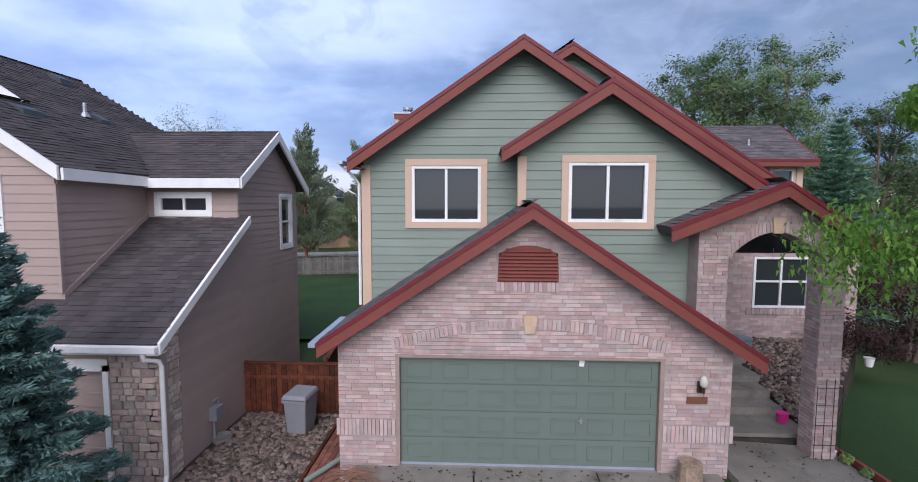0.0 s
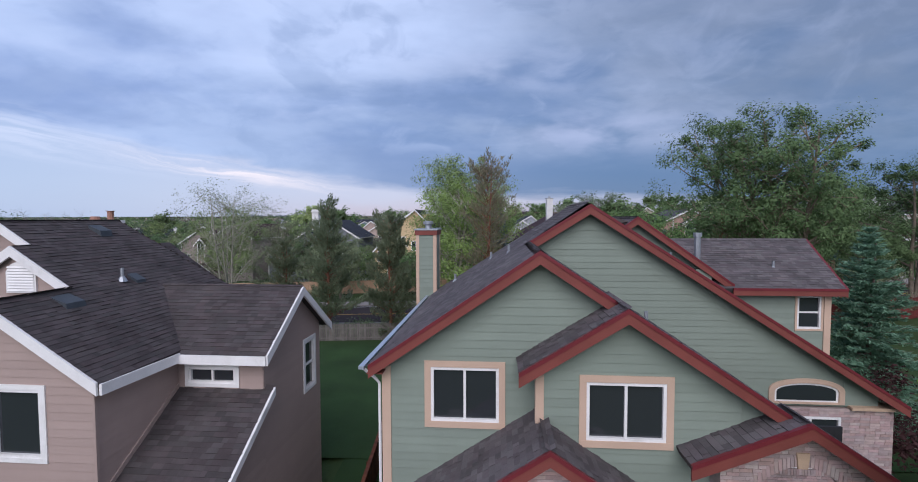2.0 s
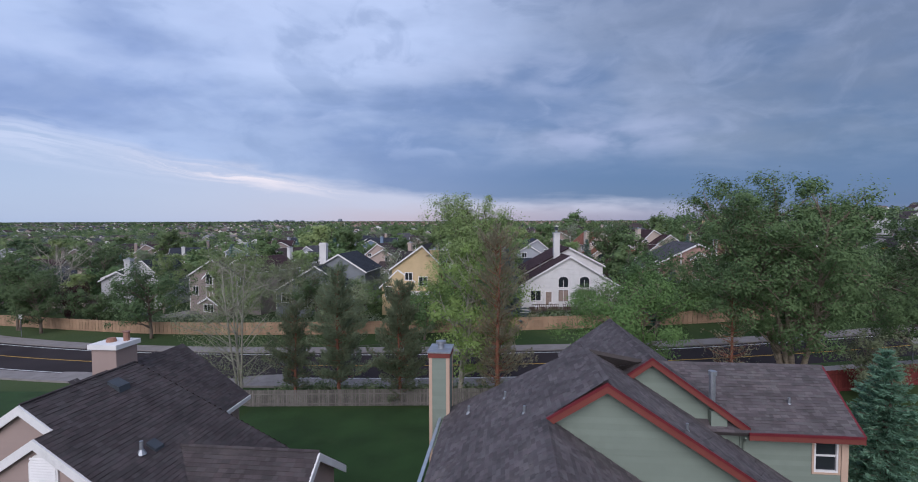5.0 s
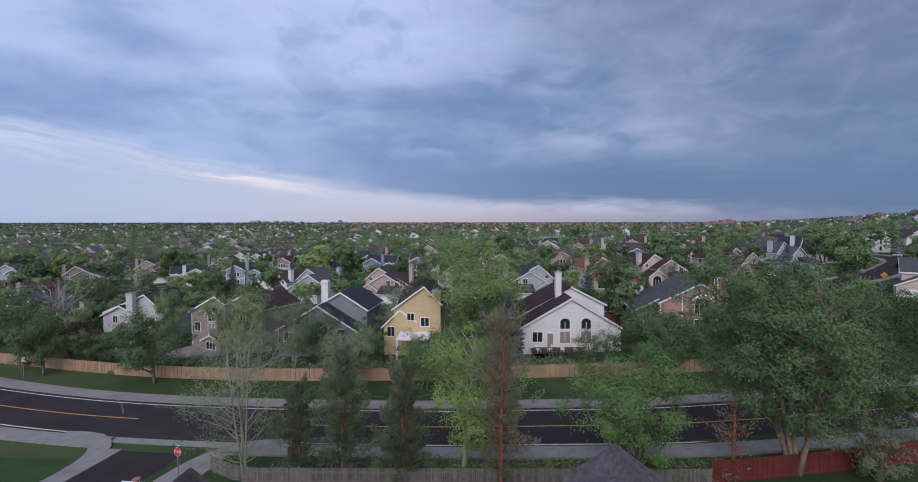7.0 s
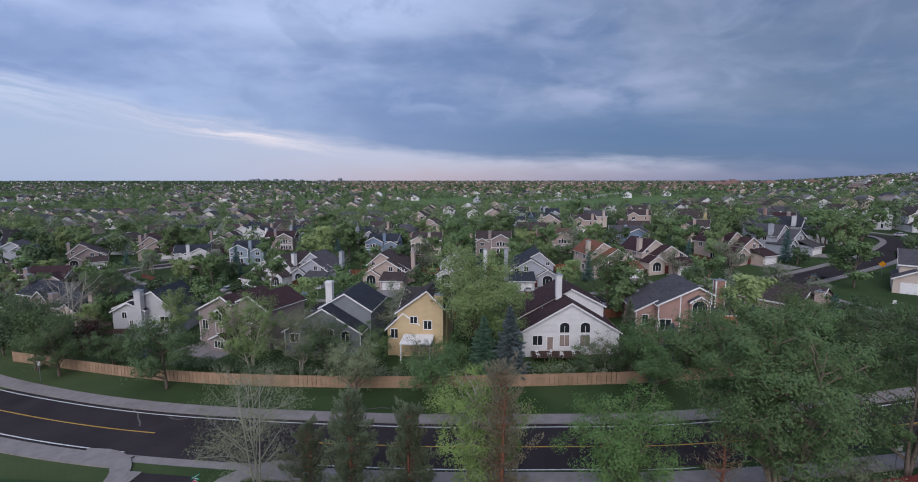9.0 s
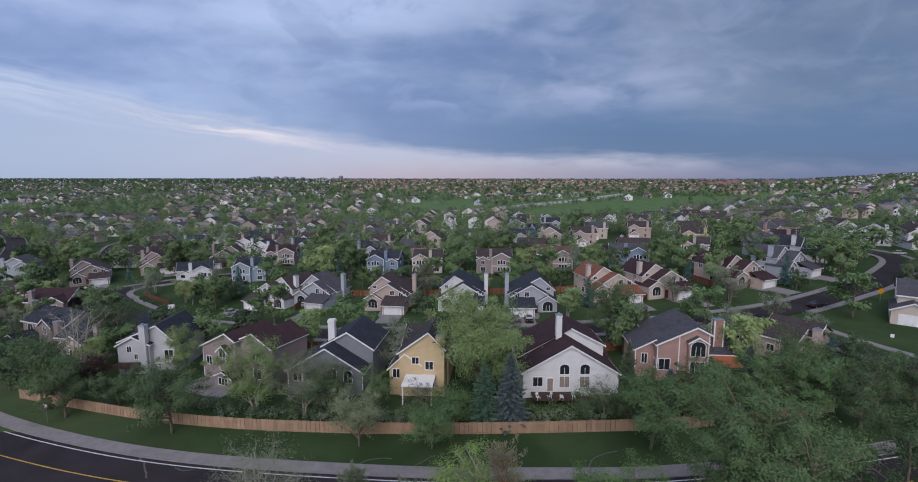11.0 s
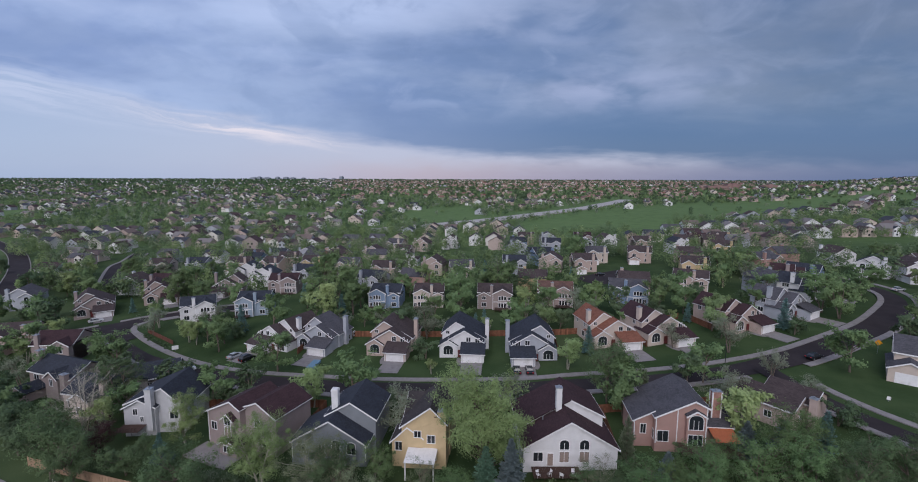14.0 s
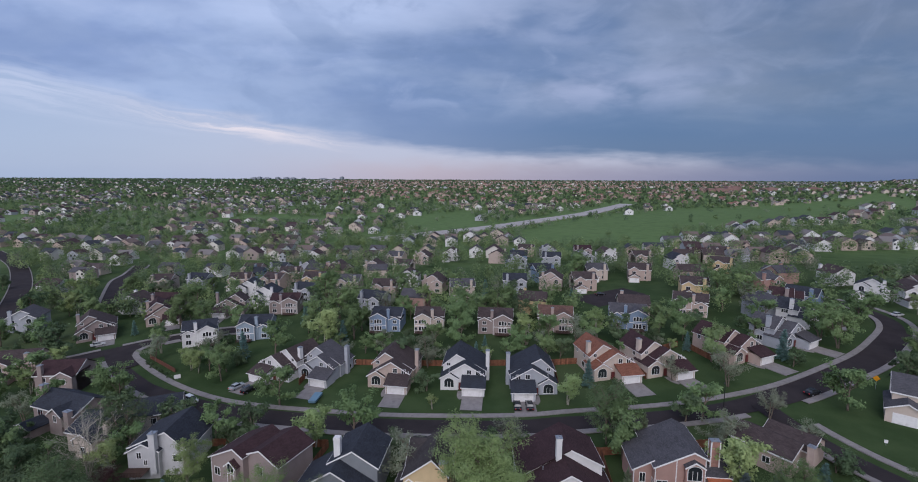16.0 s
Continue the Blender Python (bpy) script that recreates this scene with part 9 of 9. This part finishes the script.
solo("gas_meter", Build().box(-7.13, -6.95, 1.55, 1.85, 0.0, 0.3).tube([(-7.04, 1.6, 0.0), (-7.04, 1.6, -0.6)], 0.025, 6).tube([(-7.04, 1.8, 0.3), (-7.04, 1.8, 0.45), (-7.04, 1.6, 0.45)], 0.025, 6), PLASTIC, "grey gas meter on the tan wall", "meter")
solo("drain_pipe", Build().tube([(-3.75, 0.9, -0.35), (-4.15, 0.4, -0.44), (-4.35, 0.1, -0.46)], 0.055, 10), SAGE_FLAT, "green drain pipe lying on the pavers", "pipe")
solo("stump", Build().tube([(2.92, -0.32, -0.05), (2.92, -0.32, 0.05), (2.92, -0.32, 0.36)], [0.24, 0.21, 0.20], 12), material("cut_log", (0.27, 0.20, 0.15), 0.95, vary=0.35, scale=5, grain=20, bump=0.8, depth=0.03), "cut log standing beside the garage door", "log")
twig = Build()
for i in range(60):
    x, y, a = -3.25 + rnd.gauss(0, 0.22), -0.55 + rnd.gauss(0, 0.16), rnd.uniform(-0.6, 0.6)
    ln, z = rnd.uniform(0.3, 0.65), -0.05 + rnd.uniform(0, 0.16)
    twig.tube([(x - math.cos(a) * ln / 2, y - math.sin(a) * ln / 2, z), (x, y, z + 0.05), (x + math.cos(a) * ln / 2, y + math.sin(a) * ln / 2, z + rnd.uniform(-0.04, 0.06))], [0.006, 0.008, 0.003], 4)
solo("twig_pile", twig, material("dry_twig", (0.24, 0.13, 0.09), 0.9, vary=0.3), "heap of dry brown twigs on the drive", "twigs", kind="stuff")
lit = Build()
for _ in range(240):
    x, y = (rnd.uniform(3.9, 6.1), rnd.uniform(-1.9, 1.15)) if rnd.random() < 0.55 else (rnd.uniform(-3.2, 3.4), -0.1 - abs(rnd.gauss(0, 0.35)))
    z, a, r = (0.046 if x > 3.78 else 0.0), rnd.uniform(0, 6.28), rnd.uniform(0.015, 0.045)
    lit.face([(x + r * math.cos(a + k * 2.1) * (1.6 if k == 0 else 0.8), y + r * math.sin(a + k * 2.1), z + 0.006 * k) for k in range(3)])
solo("leaf_litter", lit, material("dead_leaf", (0.060, 0.048, 0.030), 0.9, vary=0.4, random_by="island", spread=0.5), "dead leaves and dirt lying on the concrete", "litter", kind="stuff")
PINK = material("pink_plastic", (0.65, 0.03, 0.25), 0.45)
solo("flower_pot", Build().tube([(5.85, 1.75, 0.18), (5.85, 1.75, 0.38), (5.85, 1.75, 0.40), (5.85, 1.75, 0.36)], [0.09, 0.125, 0.14, 0.10], 12), PINK, "bright pink plastic flower pot on the step", "pot")
solo("planter", Build().tube([(6.5, 4.75, 0.85), (6.5, 4.75, 1.22), (6.5, 4.75, 1.25), (6.5, 4.75, 1.18)], [0.28, 0.33, 0.34, 0.28], 16), material("blue_glaze", (0.16, 0.22, 0.26), 0.4), "blue-grey glazed planter on the rock bed", "planter")
tr = thing("trellis", "thin dark wire trellis against the porch pillar", "trellis", pose(5.85, 0.42, 0.0))
wire = material("dark_wire", (0.03, 0.03, 0.03), 0.5, 0.5)
for i in range(4):
    part("wire", Build().tube([(-0.24 + i * 0.16, 0, 0.05), (-0.24 + i * 0.16, 0, 1.55 + 0.14 * math.sin(i * 1.05))], 0.007, 5), wire, tr)
for z in (0.35, 0.75, 1.15, 1.5):
    part("wire", Build().tube([(-0.25, 0, z), (0.25, 0, z)], 0.006, 5), wire, tr)
solo("garden_edging", Build().beam((6.35, 0.85, 0.10), (6.42, -0.2, 0.10), 0.07, 0.16).beam((6.42, -0.2, 0.10), (6.32, -1.2, 0.10), 0.07, 0.16).beam((6.32, -1.2, 0.10), (6.3, -3.2, 0.09), 0.07, 0.16), material("red_edging", (0.22, 0.06, 0.045), 0.8), "low red edging beside the lawn", "edging")


# ---- signs ----
def letters(name, text, size, mat, parent, m):
    cu = bpy.data.curves.new(name, "FONT")
    cu.body, cu.size, cu.align_x, cu.align_y, cu.extrude = text, size, "CENTER", "CENTER", 0.004
    cu.materials.append(mat)
    ob = new(name, cu)
    ob.parent = parent
    ob.matrix_basis = m
    return ob


SIGNRED = material("sign_red", (0.50, 0.03, 0.04), 0.4, vary=0.05)
SIGNGREEN = material("sign_green", (0.02, 0.27, 0.16), 0.4, vary=0.05)
SIGNYEL = material("sign_amber", (0.85, 0.36, 0.02), 0.4, vary=0.05)
zs = float(ground_z(-28.8, 27.7))
st = thing("stop_sign", "red octagonal stop sign with green street name plates above", "sign", pose(-28.8, 27.7, zs, 0, 0, -12))
part("post", Build().box(-0.03, 0.03, 0.0, 0.06, -0.3, 3.05), METAL, st)
octo = [(0.40 * math.cos(math.pi / 8 + i * math.pi / 4), 2.5 + 0.40 * math.sin(math.pi / 8 + i * math.pi / 4)) for i in range(8)]
part("border", Build().hexa([(u, -0.005, v) for u, v in octo], [(u, -0.015, v) for u, v in octo]), WHITE, st)
part("panel", Build().hexa([(u * 0.93, -0.016, 2.5 + (v - 2.5) * 0.93) for u, v in octo], [(u * 0.93, -0.024, 2.5 + (v - 2.5) * 0.93) for u, v in octo]), SIGNRED, st)
letters("lettering", "STOP", 0.29, WHITE, st, pose(0, -0.03, 2.5, 90, 0, 0))
for z, a in ((2.98, 0), (3.16, 80)):
    pl = part("name_plate", Build().box(-0.42, 0.42, -0.01, 0.01, 0, 0.17), SIGNGREEN, st, "green street name plate", pose(0, 0.03, z, 0, 0, a))
    part("name_bar", Build().box(-0.30, 0.30, -0.016, -0.011, 0.055, 0.115), WHITE, pl)


def plate_sign(x, y, ztop, w, h, mat, label, diamond=False, turn=0, bar=None):
    z = float(ground_z(x, y))
    s = thing("road_sign", label, "sign", pose(x, y, z, 0, 0, turn))
    part("post", Build().box(-0.03, 0.03, 0.0, 0.06, -0.3, ztop - z), METAL, s)
    zc = ztop - z - h / 2
    if diamond:
        q = [(0, zc - h * 0.6), (w * 0.6, zc), (0, zc + h * 0.6), (-w * 0.6, zc)]
    else:
        q = [(-w / 2, zc - h / 2), (w / 2, zc - h / 2), (w / 2, zc + h / 2), (-w / 2, zc + h / 2)]
    part("panel", Build().hexa([(u, -0.005, v) for u, v in q], [(u, -0.02, v) for u, v in q]), mat, s)
    if bar:
        part("bar", Build().box(-w * 0.4, w * 0.4, -0.026, -0.021, zc + h * 0.1, zc + h * 0.42), bar, s)
    return s


plate_sign(-72.7, 53.8, 0.75, 0.6, 0.7, WHITE, "small white road sign on the verge")
plate_sign(90.2, 114.0, 8.6, 1.3, 1.3, SIGNYEL, "amber diamond warning sign on the bend", True, -25)
plate_sign(34.6, 36.0, 4.3, 0.75, 0.95, WHITE, "white road sign with a dark heading", False, -12, material("sign_black", (0.02, 0.02, 0.02), 0.5))


plate_sign(-99.0, 115.9, float(ground_z(-99.0, 115.9)) + 1.5, 1.7, 1.2, WHITE, "white board sign beside a planted bed", False, 35)
plate_sign(75.4, 90.3, 4.6, 0.6, 0.7, WHITE, "white yard sign on the corner lawn", False, -30)
lp = thing("street_lamp", "dark street lamp beside the second street", "lamp", pose(47.6, 99.2, float(ground_z(47.6, 99.2)), 0, 0, -20))
part("pole", Build().tube([(0, 0, -0.3), (0, 0, 4.0), (0, 0, 7.6)], [0.11, 0.08, 0.06], 8), DARKMETAL, lp)
part("arm", Build().tube([(0, 0, 7.5), (0, 0.7, 7.8), (0, 1.5, 7.85)], 0.04, 6), DARKMETAL, lp)
part("head", Build().hexa([(-0.14, 1.2, 7.74), (0.14, 1.2, 7.74), (0.1, 1.95, 7.78), (-0.1, 1.95, 7.78)], [(-0.1, 1.2, 7.92), (0.1, 1.2, 7.92), (0.06, 1.95, 7.88), (-0.06, 1.95, 7.88)]), DARKMETAL, lp)
# ---- parked vehicles ----
TYRE = material("tyre_rubber", (0.02, 0.02, 0.02), 0.85)


def car(x, y, rot, paint, label, van=False):
    """A parked car: lower body, glasshouse, wheels, lights."""
    c = thing("car", label, "car", pose(x, y, float(ground_z(x, y)) + 0.04, 0, 0, rot), "parked cars")
    pm = material("paint_%d" % hash_color(paint), paint, 0.25, 0.2, vary=0.03, bump=0, spec=0.6)
    h = 0.2 if van else 0.0
    prof = [(-2.2, 0.35), (2.2, 0.35), (2.25, 0.62), (2.1, 0.82 + h), (1.1, 0.95 + h), (-1.6, 0.98 + h), (-2.2, 0.9 + h), (-2.25, 0.6)]
    bevelled(part("body", Build().hexa([(u, 0.88, v) for u, v in prof], [(u, -0.88, v) for u, v in prof]), pm, c), 0.06)
    a, b_ = (-2.05, 1.15) if van else (-1.5, 1.0)
    cab_l = [(a, -0.80, 0.95 + h), (b_, -0.80, 0.95 + h), (b_, 0.80, 0.95 + h), (a, 0.80, 0.95 + h)]
    cab_u = [(a + 0.35, -0.62, 1.48 + 1.6 * h), (b_ - 0.65, -0.62, 1.48 + 1.6 * h), (b_ - 0.65, 0.62, 1.48 + 1.6 * h), (a + 0.35, 0.62, 1.48 + 1.6 * h)]
    part("glasshouse", Build().hexa(cab_l, cab_u), PANE, c, "dark car windows")
    zr = 1.48 + 1.6 * h
    bevelled(part("roof_panel", Build().hexa([(a + 0.3, -0.65, zr - 0.03), (b_ - 0.6, -0.65, zr - 0.03), (b_ - 0.6, 0.65, zr - 0.03), (a + 0.3, 0.65, zr - 0.03)], [(a + 0.4, -0.58, zr + 0.04), (b_ - 0.7, -0.58, zr + 0.04), (b_ - 0.7, 0.58, zr + 0.04), (a + 0.4, 0.58, zr + 0.04)]), pm, c), 0.02)
    for u in (-1.35, 1.4):
        for v in (-0.86, 0.86):
            w = part("wheel", Build().tube([(u, v - 0.1, 0.32), (u, v + 0.1, 0.32)], 0.32, 14), TYRE, c)
            part("rim", Build().tube([(u, v - 0.11, 0.32), (u, v + 0.11, 0.32)], 0.19, 10), METAL, w)
    for v in (-0.62, 0.62):
        part("headlight", Build().box(2.16, 2.26, v - 0.18, v + 0.18, 0.62, 0.76), WHITE, c)
        part("tail_light", Build().box(-2.27, -2.2, v - 0.16, v + 0.16, 0.65, 0.85), SIGNRED, c)


SILVER, BLACKC, WHITEC, BLUEC, REDC = (0.42, 0.44, 0.47), (0.015, 0.016, 0.02), (0.66, 0.66, 0.67), (0.10, 0.20, 0.32), (0.30, 0.03, 0.03)
car(1.0, 102.4, 94, BLACKC, "black car parked on the drive of a grey house")
car(4.0, 102.5, 94, BLACKC, "black car parked beside another on a drive")
car(-77.2, 110.8, 70, SILVER, "silver car on a drive")
car(-72.6, 109.0, 70, BLACKC, "black pickup on a drive", True)
car(-85.2, 102.6, -26, WHITEC, "white van parked on the street", True)
car(73.6, 110.8, 28, BLACKC, "dark car waiting at the bend")
car(-148.5, 141.0, 50, WHITEC, "white car on a drive")
car(137, 170, 20, WHITEC, "white car on the bend")
car(-123, 86, 60, REDC, "red car beside a taupe house")
car(40, 203, 20, BLACKC, "dark car in the turning circle")
solo("trailer", Build().hexa([(-52.4, 102.2, -0.6), (-50.6, 102.2, -0.6), (-50.6, 106.6, -0.5), (-52.4, 106.6, -0.5)], [(-52.5, 102.0, 0.1), (-50.5, 102.0, 0.1), (-50.5, 106.8, 0.2), (-52.5, 106.8, 0.2)]), material("paint_trailer", (0.14, 0.24, 0.33), 0.6), "blue open trailer on a drive", "trailer")
solo("patio_cover", Build().plate([(-18.0, 60.8, 2.9), (-13.0, 60.8, 2.9), (-13.0, 64.5, 3.3), (-18.0, 64.5, 3.3)], 0.12).box(-17.9, -17.7, 60.9, 61.1, -0.3, 2.85).box(-13.3, -13.1, 60.9, 61.1, -0.3, 2.85), WHITE, "white slatted patio cover behind the yellow house", "patio cover")
solo("trampoline", Build().tube([(-62, 63.5, -1.2), (-62, 63.5, -1.15), (-62, 63.5, -1.1)], [2.0, 2.05, 1.9], 20).tube([(-63.5, 63.5, -2.2), (-63.5, 63.5, -1.2)], 0.04, 5).tube([(-60.5, 63.5, -2.2), (-60.5, 63.5, -1.2)], 0.04, 5), material("navy_mat", (0.02, 0.035, 0.07), 0.6), "round dark trampoline in a back garden", "trampoline")
